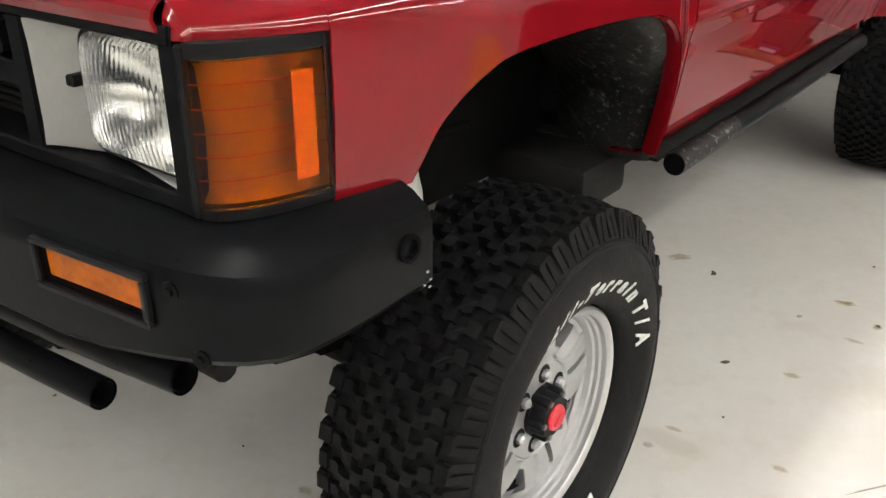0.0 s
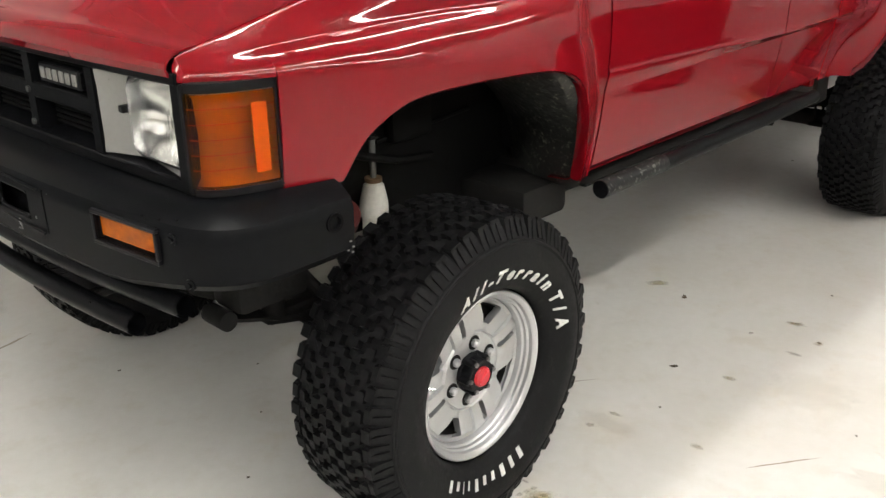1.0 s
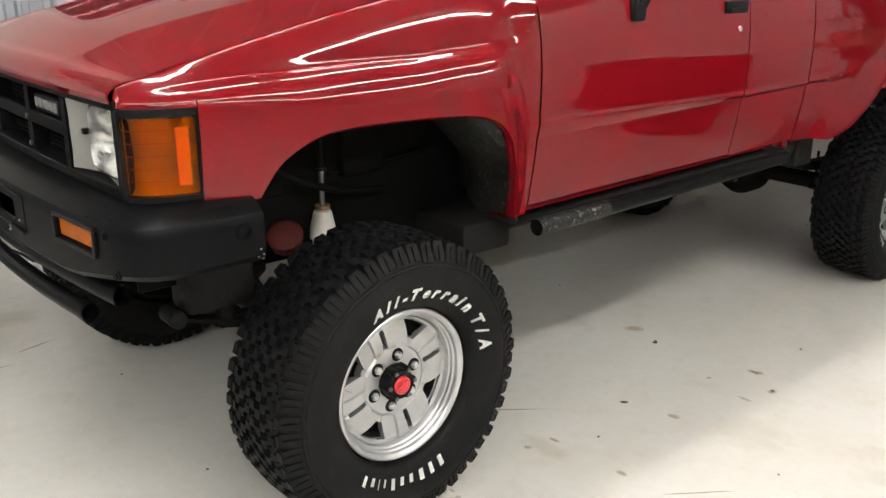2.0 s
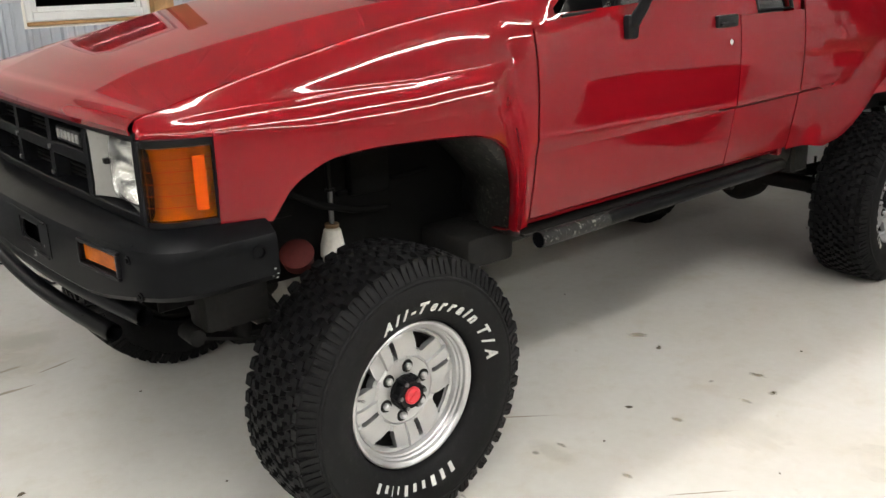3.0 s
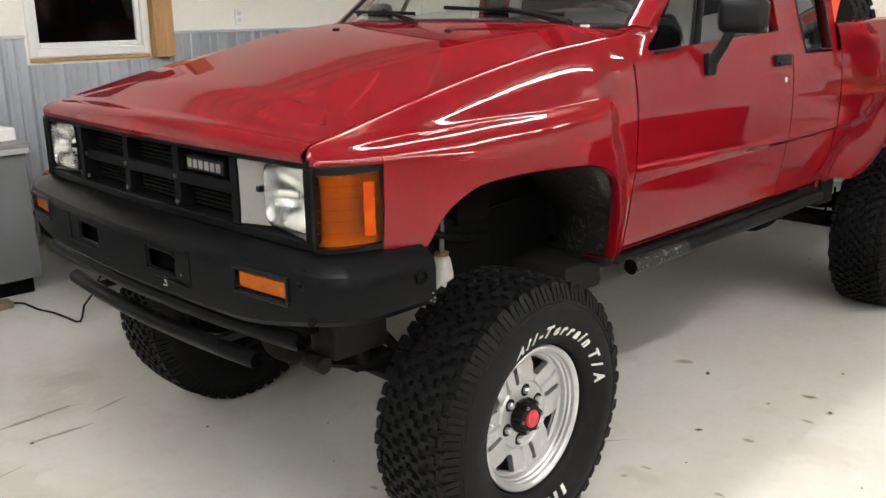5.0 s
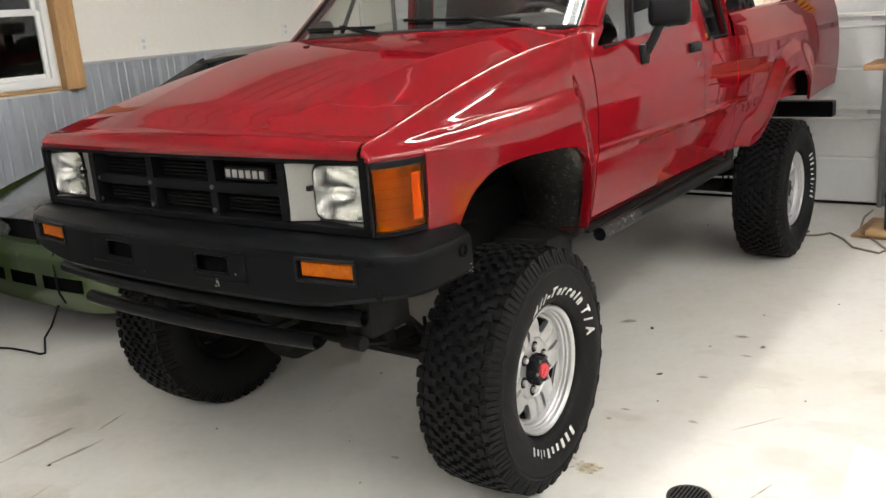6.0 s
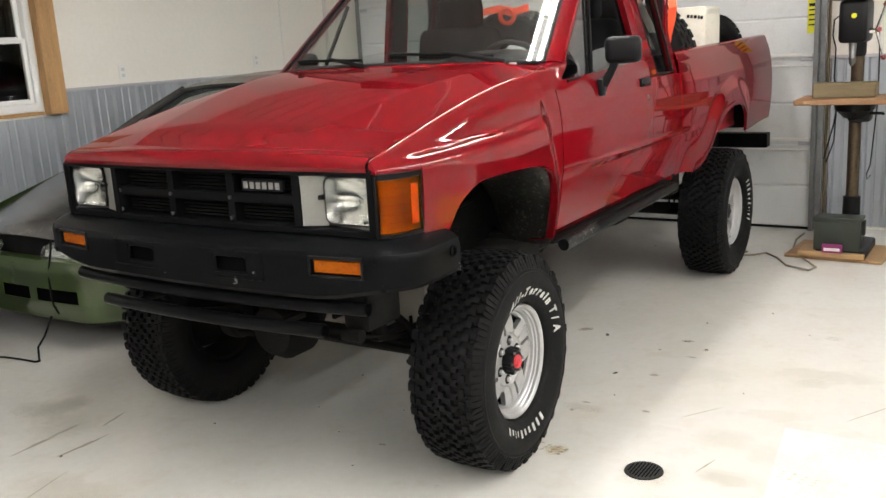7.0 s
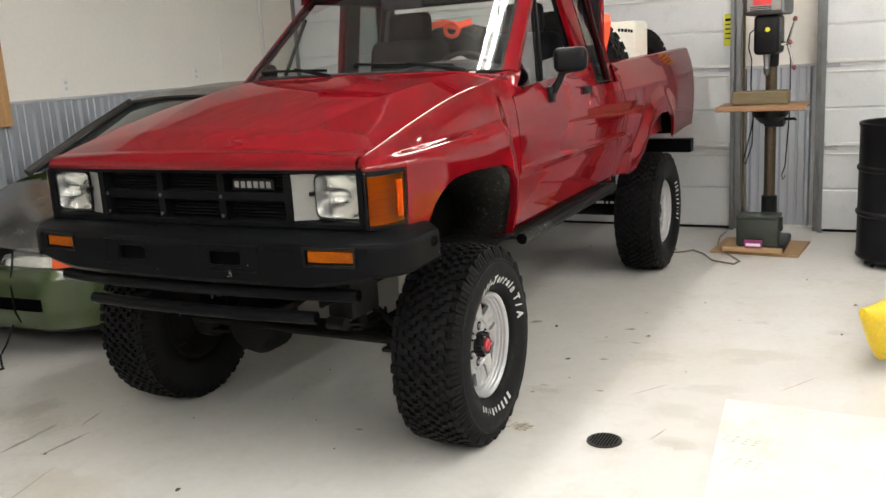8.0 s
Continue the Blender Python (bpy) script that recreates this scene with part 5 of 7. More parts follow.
    for k in range(6):
        q = at(0.043, radians(60 * k), 0.06)
        bm = B()
        tube(bm, [q - d * 0.004, q + d * 0.034 * f, q + d * 0.038 * f], [0.0105, 0.0105, 0.008], 10)
        part("hub_lobe", bm, BLACK_PLASTIC, rim)
    for k in range(6):
        bm = B()
        p = at(0.0425, radians(60 * k), 0.06 + 0.038 * f)
        tube(bm, [p - d * 0.002, p + d * 0.005], 0.0058, 8)
        part("hub_screw", bm, STEEL, rim)
    if front:
        bm = B()
        tube(bm, [c + d * 0.096, c + d * 0.104, c + d * 0.108], [0.026, 0.026, 0.023], 28)
        box(bm, c + d * 0.109, (0.006, 0.036, 0.010), 0.002, rot=Euler((0.7, 0, 0)).to_matrix())
        part("hub_dial", bm, HUB_RED, rim, "red locking hub dial")
    bm = B()
    p = at(0.186, radians(168), 0.075)
    tube(bm, [p, p + (V(sx * 0.02, 0, 0) + (c - at(0.19, radians(168), 0)) * 0.10)], 0.004, 8)
    part("valve_stem", bm, CHROME, rim)

    # tyre carcass
    prof = [(-0.100, 0.2205), (-0.118, 0.226), (-0.140, 0.255), (-0.152, 0.300), (-0.149, 0.330), (-0.137, 0.361), (-0.126, 0.380), (-0.114, 0.391), (-0.100, 0.394), (-0.06, 0.395), (0, 0.395), (0.06, 0.395), (0.100, 0.394), (0.114, 0.391), (0.126, 0.380), (0.137, 0.361), (0.144, 0.345), (0.149, 0.330), (0.152, 0.312), (0.1525, 0.298), (0.151, 0.284), (0.132, 0.238), (0.125, 0.229), (0.114, 0.2225), (0.100, 0.2205)]
    bm = B()
    n = 96
    rings = [[bm.verts.new(at(r, 2 * math.pi * k / n, x)) for k in range(n)] for x, r in prof]
    for a, b in zip(rings, rings[1:]):
        for k in range(n):
            bm.faces.new((a[k], a[(k + 1) % n], b[(k + 1) % n], b[k]))
    part("tyre", squash(bm), RUBBER, rim, "black all-terrain tyre")
    # tread: interlocking stepped blocks in four rows, shoulder lugs that run down the sidewall as fine ribs
    bm = B()
    N = 54
    pitch = 2 * math.pi / N
    rnd = random.Random(5)

    def block(outline, top, low=0.391):
        cx = sum(x for x, s in outline) / len(outline)
        cs = sum(s for x, s in outline) / len(outline)
        lo = [at(low, s, x) for x, s in outline]
        hi = [at(top - 0.010 * max(0, abs(x) - 0.06) / 0.05, cs + (s - cs) * 0.94, cx + (x - cx) * 0.94) for x, s in outline]
        quadbox(bm, lo, hi)
    STEP = ((-1, -0.86), (-0.45, -0.98), (-0.10, -0.80), (-0.12, -0.30), (0.30, -0.12), (1, -0.22), (1, 0.86), (0.45, 0.98), (0.10, 0.80), (0.12, 0.30), (-0.30, 0.12), (-1, 0.22))
    for k in range(N):
        a0 = k * pitch
        for row in range(4):
            xc2 = 0.0485 * (row - 1.5)
            o = a0 + (0.5 * (row % 2) + 0.06 * row) * pitch
            flip = -1 if row % 2 else 1
            w, h = 0.0262, pitch * 0.80
            shift = (rnd.random() - 0.5) * 0.06
            pts = [(xc2 + w * u * flip, o + h * (v * (0.62 if abs(v) > 0.5 else 0.55) + shift)) for u, v in STEP]
            block(pts, TYRE_R - 0.0015 * rnd.random())
        for side in (-1, 1):
            o = a0 + (0.2 if side > 0 else 0.7) * pitch
            h = pitch * 0.40
            long = k % 2 == 0
            x0 = 0.101 if long else 0.105
            tip = 0.1265 if long else 0.1215
            lo = [at(0.392, o - h, side * x0), at(0.392, o + h, side * x0), at(0.382, o + h, side * 0.124), at(0.382, o - h, side * 0.124)]
            hi = [at(TYRE_R - 0.008, o - h * 0.62, side * x0), at(TYRE_R - 0.008, o + h * 0.92, side * x0), at(0.4045, o + h * 0.82, side * tip), at(0.4045, o - h * 0.72, side * tip)]
            quadbox(bm, lo, hi)
            e = 0.350 if long else 0.356
            for q in (-0.55, 0.55):
                lo = [at(0.398, o + (q - 0.46) * h, side * 0.112), at(0.398, o + (q + 0.46) * h, side * 0.112), at(e, o + (q + 0.46) * h, side * 0.138), at(e, o + (q - 0.46) * h, side * 0.138)]
                hi = [at(0.399, o + (q - 0.40) * h, side * tip), at(0.399, o + (q + 0.40) * h, side * tip), at(e + 0.003, o + (q + 0.40) * h, side * 0.1422), at(e + 0.003, o + (q - 0.40) * h, side * 0.1422)]
                quadbox(bm, lo, hi)
    part("tread", squash(bm), RUBBER, rim, angle=20)
    # fine ribs on the upper sidewall and a ring
    bm = B()
    rings = [[bm.verts.new(at(r, 2 * math.pi * k / 96, x)) for k in range(96)] for x, r in ((0.1400, 0.3520), (0.1450, 0.3505), (0.1470, 0.3485), (0.1480, 0.3455), (0.1460, 0.3400))]
    for a, b in zip(rings, rings[1:]):
        for k in range(96):
            bm.faces.new((a[k], a[(k + 1) % 96], b[(k + 1) % 96], b[k]))
    part("sidewall_ring", squash(bm), RUBBER, rim)
    if not letters:
        return

    def face_x(r):
        return curve([(0.2205, 0.100), (0.2225, 0.114), (0.229, 0.125), (0.238, 0.132), (0.284, 0.151), (0.298, 0.1525), (0.312, 0.152)], r)

    def lay(bm, vs, fs, a, r0, grow=0.0016):
        """Letters stand on radius r0, tops outward, running clockwise from angle a."""
        low, top = [], []
        for x, y2 in vs:
            r, ang = r0 + y2, a - x / (r0 + 0.014)
            low.append(bm.verts.new(at(r, ang, face_x(r) - 0.0005)))
            top.append(bm.verts.new(at(r, ang, face_x(r) + grow)))
        edges = {}
        for f in fs:
            bm.faces.new([top[i] for i in f])
            for p, q in zip(f, f[1:] + f[:1]):
                edges[(p, q)] = edges.get((p, q), 0) + 1
        for p, q in edges:
            if (q, p) not in edges:
                bm.faces.new((low[p], low[q], top[q], top[p]))
    base = radians(119)
    a = base
    for vs, fs, w in glyphs("All-Terrain T/A", 0.046):
        if vs:
            bm = B()
            lay(bm, vs, fs, a, 0.2560)
            part("white_letter", squash(bm), WHITE_RUBBER, rim, "raised white tyre letter")
        a -= (w + 0.0112) / 0.270
    # the maker's name stands as plain white bars
    a = radians(-66)
    for wdt, hgt in ((0.027, 0.031), (0.025, 0.031), (0.028, 0.031), (0.023, 0.023), (0.023, 0.023), (0.023, 0.031), (0.014, 0.023), (0.009, 0.030), (0.021, 0.023), (0.021, 0.031)):
        bm = B()
        lay(bm, [(0.005, 0), (wdt * 0.70, 0), (wdt * 0.70 + 0.004, hgt * 0.86), (0.009, hgt * 0.86)], [(0, 1, 2, 3)], a, 0.2540)
        part("white_bar", squash(bm), WHITE_RUBBER, rim)
        a -= (wdt + 0.010) / 0.268


wheel(1, 0.0, 0, True, mid=0.775, steer=2.0)
wheel(-1, 0.0, 40, True, letters=False, mid=0.775, steer=2.0)
wheel(1, 3.03, 108, False, mid=0.735)
wheel(-1, 3.03, 75, False, letters=False)

# ---- underbody ----
for sx in (1, -1):
    bm = B()
    pts = [(-0.66, 0.80), (-0.45, 0.80), (-0.25, 0.84), (0.25, 0.84), (0.60, 0.72), (2.3, 0.74), (2.7, 0.86), (3.4, 0.86), (3.95, 0.80)]
    for (y0, z0), (y1, z1) in zip(pts, pts[1:]):
        quadbox(bm, [(sx * 0.37, y0, z0 - 0.055), (sx * 0.445, y0, z0 - 0.055), (sx * 0.445, y0, z0 + 0.055), (sx * 0.37, y0, z0 + 0.055)], [(sx * 0.37, y1, z1 - 0.055), (sx * 0.445, y1, z1 - 0.055), (sx * 0.445, y1, z1 + 0.055), (sx * 0.37, y1, z1 + 0.055)])
    part("frame_rail", bm, UNDER, truck)
    for yc, zc, up in ((0.0, 0.475, 1), (3.03, 0.50, 1)):
        end = 0.60 if yc else 0.45
        bm = B()
        for leaf in range(4):
            half = end - 0.11 * leaf
            pts = [(sx * 0.47, yc + half * k / 8, zc + 0.085 * (half * k / 8 / end) ** 2 + (0.03 - 0.011 * leaf)) for k in range(-8, 9)]
            rows = [[V(px - 0.03, py, pz), V(px + 0.03, py, pz), V(px + 0.03, py, pz + 0.009), V(px - 0.03, py, pz + 0.009), V(px - 0.03, py, pz)] for px, py, pz in pts]
            shell(bm, rows)
        tube(bm, [(sx * 0.43, yc - end, zc + 0.12), (sx * 0.51, yc - end, zc + 0.12)], 0.024, 12)
        tube(bm, [(sx * 0.43, yc + end, zc + 0.12), (sx * 0.51, yc + end, zc + 0.12)], 0.024, 12)
        for dy in (-0.05, 0.05):
            tube(bm, [(sx * 0.435, yc + dy, zc + 0.07), (sx * 0.435, yc + dy, zc - 0.115)], 0.007, 6)
            tube(bm, [(sx * 0.505, yc + dy, zc + 0.07), (sx * 0.505, yc + dy, zc - 0.115)], 0.007, 6)
        box(bm, (sx * 0.47, yc, zc - 0.115), (0.11, 0.15, 0.016), 0.003)
        box(bm, (sx * 0.47, yc, zc + 0.005), (0.07, 0.12, 0.06), 0.005)
        part("leaf_spring", bm, UNDER, truck)
        for dy in (-end, end) if yc else (end,):
            bm = B()
            quadbox(bm, [(sx * 0.425, yc + dy - 0.02, zc + 0.10), (sx * 0.515, yc + dy - 0.02, zc + 0.10), (sx * 0.515, yc + dy + 0.02, zc + 0.10), (sx * 0.425, yc + dy + 0.02, zc + 0.10)],
                    [(sx * 0.40, yc + dy - 0.03, zc + 0.25), (sx * 0.445, yc + dy - 0.03, zc + 0.25), (sx * 0.445, yc + dy + 0.03, zc + 0.25), (sx * 0.40, yc + dy + 0.03, zc + 0.25)])
            part("spring_hanger", bm, UNDER, truck)
    # shock absorber with a pale boot
    bm = B()
    tube(bm, [(sx * 0.515, -0.002, 0.81), (sx * 0.513, 0.0, 0.935)], 0.0080, 10)
    shock = part("shock_rod", bm, STEEL, truck, "thin bright shock absorber rod")
    bm = B()
    tube(bm, [(sx * 0.515, -0.002, 0.825), (sx * 0.515, -0.002, 0.818), (sx * 0.515, -0.002, 0.814), (sx * 0.516, -0.004, 0.77), (sx * 0.517, -0.006, 0.735)], [0.010, 0.022, 0.026, 0.036, 0.037], 18)
    tube(bm, [(sx * 0.517, -0.006, 0.738), (sx * 0.52, -0.02, 0.44)], 0.030, 16)
    part("shock_body", bm, WHITE_PLASTIC, shock, "dirty white shock absorber body")
    bm = B()
    tube(bm, [(sx * 0.513, 0.0, 0.930), (sx * 0.512, 0.0, 0.938)], 0.016, 12)
    tube(bm, [(sx * 0.512, 0.0, 0.936), (sx * 0.50, 0.0, 1.12)], 0.009, 8)
    part("shock_mount", bm, UNDER, shock)
    bm = B()
    tube(bm, [(sx * 0.515, -0.002, 0.833), (sx * 0.515, -0.002, 0.822)], 0.022, 14)
    part("shock_collar", bm, plain("rusty_collar", (0.16, 0.10, 0.05), 0.7, vary=0.3), shock)
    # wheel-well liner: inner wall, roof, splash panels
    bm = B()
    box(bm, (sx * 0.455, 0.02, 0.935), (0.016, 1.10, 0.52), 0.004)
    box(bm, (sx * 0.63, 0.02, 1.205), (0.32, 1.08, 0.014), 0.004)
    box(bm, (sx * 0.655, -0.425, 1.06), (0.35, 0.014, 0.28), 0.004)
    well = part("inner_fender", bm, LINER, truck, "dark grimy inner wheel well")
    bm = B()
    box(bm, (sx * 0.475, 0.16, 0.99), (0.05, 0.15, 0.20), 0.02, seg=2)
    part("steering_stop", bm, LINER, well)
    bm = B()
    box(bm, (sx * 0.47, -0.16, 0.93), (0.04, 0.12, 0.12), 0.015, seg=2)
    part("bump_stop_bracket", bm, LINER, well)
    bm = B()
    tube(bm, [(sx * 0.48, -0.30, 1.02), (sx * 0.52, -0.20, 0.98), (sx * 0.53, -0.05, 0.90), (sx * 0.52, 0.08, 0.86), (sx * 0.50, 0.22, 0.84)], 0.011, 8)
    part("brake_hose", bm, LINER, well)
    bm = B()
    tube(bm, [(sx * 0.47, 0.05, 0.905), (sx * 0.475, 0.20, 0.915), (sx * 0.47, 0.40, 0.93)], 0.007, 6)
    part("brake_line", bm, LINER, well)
    bm = B()
    tube(bm, [(sx * 0.60, -0.40, 0.93), (sx * 0.60, -0.36, 0.93), (sx * 0.60, -0.30, 0.93)], [0.015, 0.035, 0.05], 16)
    part("horn", bm, RED_PLASTIC, well, "small red horn behind the bumper")
    bm = B()
    rows = []
    for k in range(13):
        t = k / 12
        y = lerp(0.505, 0.25, smooth(0.25, 1.0, t)) - 0.02 * math.sin(t * 3)
        z = lerp(0.735, 1.19, t)
        rows.append([V(sx * 0.49, y + 0.07, z), V(sx * 0.60, y + 0.02, z), V(sx * 0.71, y, z), V(sx * lerp(0.745, 0.82, t ** 0.7), y + 0.010, z), V(sx * lerp(0.755, 0.845, t ** 0.7), y + 0.02, z)])
        ya = max(y + 0.022, curve(sorted((q, p) for p, q in ARCH_F if p > 0.2), min(z, 1.10)) + 0.006)
        rows[-1].append(V(sx * (body_x(ya, z) - 0.024), ya, z))
    shell(bm, rows, 0.004)
    part("splash_panel", bm, SPLASH, truck, "scuffed black splash panel behind the front wheel")
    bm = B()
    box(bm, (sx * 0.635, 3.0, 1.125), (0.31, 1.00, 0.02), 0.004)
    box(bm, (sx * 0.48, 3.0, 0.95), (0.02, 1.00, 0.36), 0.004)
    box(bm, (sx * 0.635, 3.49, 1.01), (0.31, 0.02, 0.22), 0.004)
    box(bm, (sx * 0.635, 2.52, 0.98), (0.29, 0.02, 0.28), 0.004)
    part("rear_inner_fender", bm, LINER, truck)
for sx in (1, -1):
    for y, z0, z1 in ((0.60, 0.685, 0.755), (2.02, 0.67, 0.78), (2.36, 0.63, 0.80)):
        bm = B()
        box(bm, (sx * 0.56, y, (z0 + z1) / 2), (0.26, 0.13, z1 - z0), 0.012)
        tube(bm, [(sx * 0.62, y, z0 - 0.008), (sx * 0.62, y, z1 + 0.02)], 0.035, 14)
        part("body_mount", bm, UNDER, truck, "grimy body mount bracket")
for sx in (1, -1):
    bm = B()
    box(bm, (sx * 0.565, 0.475, 0.685), (0.26, 0.20, 0.105), 0.02, seg=2)
    part("frame_outrigger", bm, UNDER, truck, "grimy frame outrigger behind the front wheel")
for yc, px, name in ((0.0, -0.27, "front_axle"), (3.03, 0.0, "rear_axle")):
    bm = B()
    tube(bm, [(-0.62, yc, HUBZ), (0.62, yc, HUBZ)], 0.042, 16)
    axle = part(name, bm, UNDER, truck)
    bm = B()
    tube(bm, [(px, yc - 0.13, HUBZ), (px, yc - 0.11, HUBZ), (px, yc - 0.05, HUBZ), (px, yc + 0.05, HUBZ), (px, yc + 0.12, HUBZ), (px, yc + 0.2, HUBZ + 0.01)], [0.06, 0.105, 0.140, 0.140, 0.09, 0.05], 22)
    part("differential", bm, UNDER, axle)
    if yc == 0:
        for sx in (1, -1):
            bm = B()
            tube(bm, [(sx * 0.50, yc, HUBZ), (sx * 0.55, yc, HUBZ), (sx * 0.61, yc, HUBZ), (sx * 0.64, yc, HUBZ)], [0.06, 0.095, 0.095, 0.07], 18)
            part("knuckle", bm, UNDER, axle)
        bm = B()
        tube(bm, [(-0.58, -0.12, 0.43), (0.58, -0.12, 0.43)], 0.016, 10)
        tube(bm, [(0.42, -0.30, 0.80), (0.44, -0.18, 0.60), (0.56, -0.12, 0.47)], 0.017, 10)
        part("tie_rod", bm, UNDER, axle)
bm = B()
box(bm, (0.47, -0.33, 0.69), (0.12, 0.20, 0.18), 0.02, seg=2)
tube(bm, [(0.47, -0.30, 0.62), (0.47, -0.30, 0.54)], 0.03, 12)
box(bm, (0.47, -0.24, 0.545), (0.05, 0.18, 0.03), 0.008)
part("steering_box", bm, UNDER, truck, "greasy steering box under the frame")
for c, s in (((0, -0.56, 0.80), (0.86, 0.06, 0.07)), ((0, -0.30, 0.73), (0.80, 0.05, 0.05)), ((0, 0.55, 0.70), (0.80, 0.10, 0.05)), ((0, 2.2, 0.74), (0.80, 0.08, 0.05))):
    bm = B()
    box(bm, c, s, 0.008)
    part("cross_member", bm, UNDER, truck)
bm = B()
quadbox(bm, [(-0.33, -0.60, 0.72), (0.33, -0.60, 0.72), (0.33, -0.60, 0.732), (-0.33, -0.60, 0.732)], [(-0.30, -0.15, 0.60), (0.30, -0.15, 0.60), (0.30, -0.15, 0.612), (-0.30, -0.15, 0.612)])
part("skid_plate", bm, UNDER, truck)
bm = B()
box(bm, (0, -0.05, 0.88), (0.5, 0.6, 0.42), 0.05, seg=2)
box(bm, (0, -0.50, 1.02), (1.30, 0.05, 0.36), 0.01)
box(bm, (0.10, 0.9, 0.68), (0.34, 0.75, 0.24), 0.05, seg=2)
part("engine_block", bm, UNDER, truck)
bm = B()
tube(bm, [(-0.27, 0.2, HUBZ + 0.02), (-0.1, 0.75, 0.60)], 0.03, 12)
tube(bm, [(0.05, 1.25, 0.64), (0.0, 2.83, 0.43)], 0.035, 12)
part("drive_shaft", bm, UNDER, truck)
bm = B()
tube(bm, [(-0.3, 0.4, 0.66), (-0.33, 1.3, 0.62), (-0.33, 2.4, 0.63), (-0.5, 3.0, 0.80), (-0.55, 3.8, 0.74)], 0.028, 12)
box(bm, (-0.33, 1.8, 0.62), (0.20, 0.5, 0.12), 0.05, seg=2)
part("exhaust", bm, UNDER, truck)
bm = B()
box(bm, (0.55, 1.9, 0.78), (0.30, 0.75, 0.20), 0.04, seg=2)
part("fuel_tank", bm, UNDER, truck)
bm = B()
tube(bm, [(0.545, -0.140, 0.755), (0.565, -0.156, 0.786), (0.568, -0.158, 0.790)], [0.044, 0.050, 0.040], 24)
part("horn", bm, plain("rusty_red_horn", (0.05, 0.009, 0.008), 0.6, vary=0.3, spec=0.1), truck, "faded red horn behind the bumper")


# ---- load in the bed ----
def spare_tyre(at, axis, R, w, label, group):
    """A tyre lying loose: carcass and lugs."""
    m = Matrix.Translation(at) @ V(0, 0, 1).rotation_difference(V(*axis)).to_matrix().to_4x4()
    bm = B()
    prof = [(-0.7 * w, R * 0.53), (-0.95 * w, R * 0.62), (-w, R * 0.78), (-0.93 * w, R * 0.92), (-0.78 * w, R * 0.975), (0, R * 0.98), (0.78 * w, R * 0.975), (0.93 * w, R * 0.92), (w, R * 0.78), (0.95 * w, R * 0.62), (0.7 * w, R * 0.53), (0.55 * w, R * 0.56), (0.6 * w, R * 0.85), (0, R * 0.9), (-0.6 * w, R * 0.85), (-0.55 * w, R * 0.56)]
    revolve(bm, prof, m, 56, close=True)
    ob = solid("spare_tyre", bm, RUBBER, label, "tyre", group=group)
    bm = B()
    n = 36
    for k in range(n):
        for row, z in enumerate((-0.72, -0.25, 0.25, 0.72)):
            a = 2 * math.pi * (k + 0.5 * (row % 2)) / n
            h = math.pi / n * 0.8
            lo = [m @ V(R * 0.97 * math.cos(a + s * h), R * 0.97 * math.sin(a + s * h), w * (z + q * 0.19)) for s, q in ((-1, -1), (1, -1), (1, 1), (-1, 1))]
            hi = [m @ V(R * math.cos(a + s * h * 0.85), R * math.sin(a + s * h * 0.85), w * (z + q * 0.16)) for s, q in ((-1, -1), (1, -1), (1, 1), (-1, 1))]
            quadbox(bm, lo, hi)
    part("tread", bm, RUBBER, ob, angle=20)
    return ob


spare_tyre((0.335, 2.46, 1.375), (0, 1, 0.04), 0.42, 0.13, "black off-road tyre standing in the truck bed under an orange strap", "tyres in the bed")
spare_tyre((-0.40, 2.46, 1.355), (0.1, 1, 0.04), 0.40, 0.13, "black tyre standing in the truck bed behind the cab", "tyres in the bed")
spare_tyre((0.475, 3.62, 1.310), (0.95, -0.32, 0), 0.355, 0.11, "black road tyre standing near the tailgate in the bed", "tyres in the bed")


def strap(pts, w, normal):
    bm = B()
    nrm = [V(*n).normalized() for n in normal]
    rows = []
    for i, p in enumerate(pts):
        d = (V(*pts[min(i + 1, len(pts) - 1)]) - V(*pts[max(i - 1, 0)])).normalized()
        s = d.cross(nrm[i]).normalized() * w / 2
        rows.append([V(*p) - s, V(*p) + s])
    shell(bm, rows, 0.003)
    return bm


def arc_over(cx, cz, R, y, a0, a1, n=12):
    pts, nr = [], []
    for k in range(n + 1):
        a = radians(lerp(a0, a1, k / n))
        pts.append((cx + R * math.cos(a), y, cz + R * math.sin(a)))
        nr.append((math.cos(a), 0, math.sin(a)))
    return pts, nr


web = thing("ratchet_strap", "bright orange webbing strap looped over the tyres", "strap", at=(0.5, 2.32, 1.5))
bm = strap([(0.485, 2.30, 1.785), (0.52, 2.295, 1.74), (0.575, 2.292, 1.66), (0.625, 2.290, 1.56), (0.650, 2.290, 1.50), (0.66, 2.29, 1.40)], 0.045, [(0, -1, 0.1)] * 6)
part("webbing", bm, ORANGE, web)
bm = strap([(0.60, 2.46, 1.752), (0.66, 2.38, 1.735), (0.69, 2.305, 1.70), (0.685, 2.292, 1.63), (0.665, 2.288, 1.55), (0.655, 2.285, 1.47)], 0.045, [(0.3, -0.4, 0.9), (0.3, -0.9, 0.3)] + [(0.1, -1, 0.1)] * 4)
part("webbing", bm, ORANGE, web)
pts, nr = arc_over(0.335, 1.375, 0.427, 2.40, 40, 75)
part("webbing", strap(pts, 0.045, nr), ORANGE, web)
pts = [(-0.66, 2.30, 1.63), (-0.60, 2.295, 1.71), (-0.52, 2.29, 1.755), (-0.42, 2.29, 1.768), (-0.33, 2.29, 1.74), (-0.28, 2.30, 1.75), (-0.22, 2.31, 1.765)]
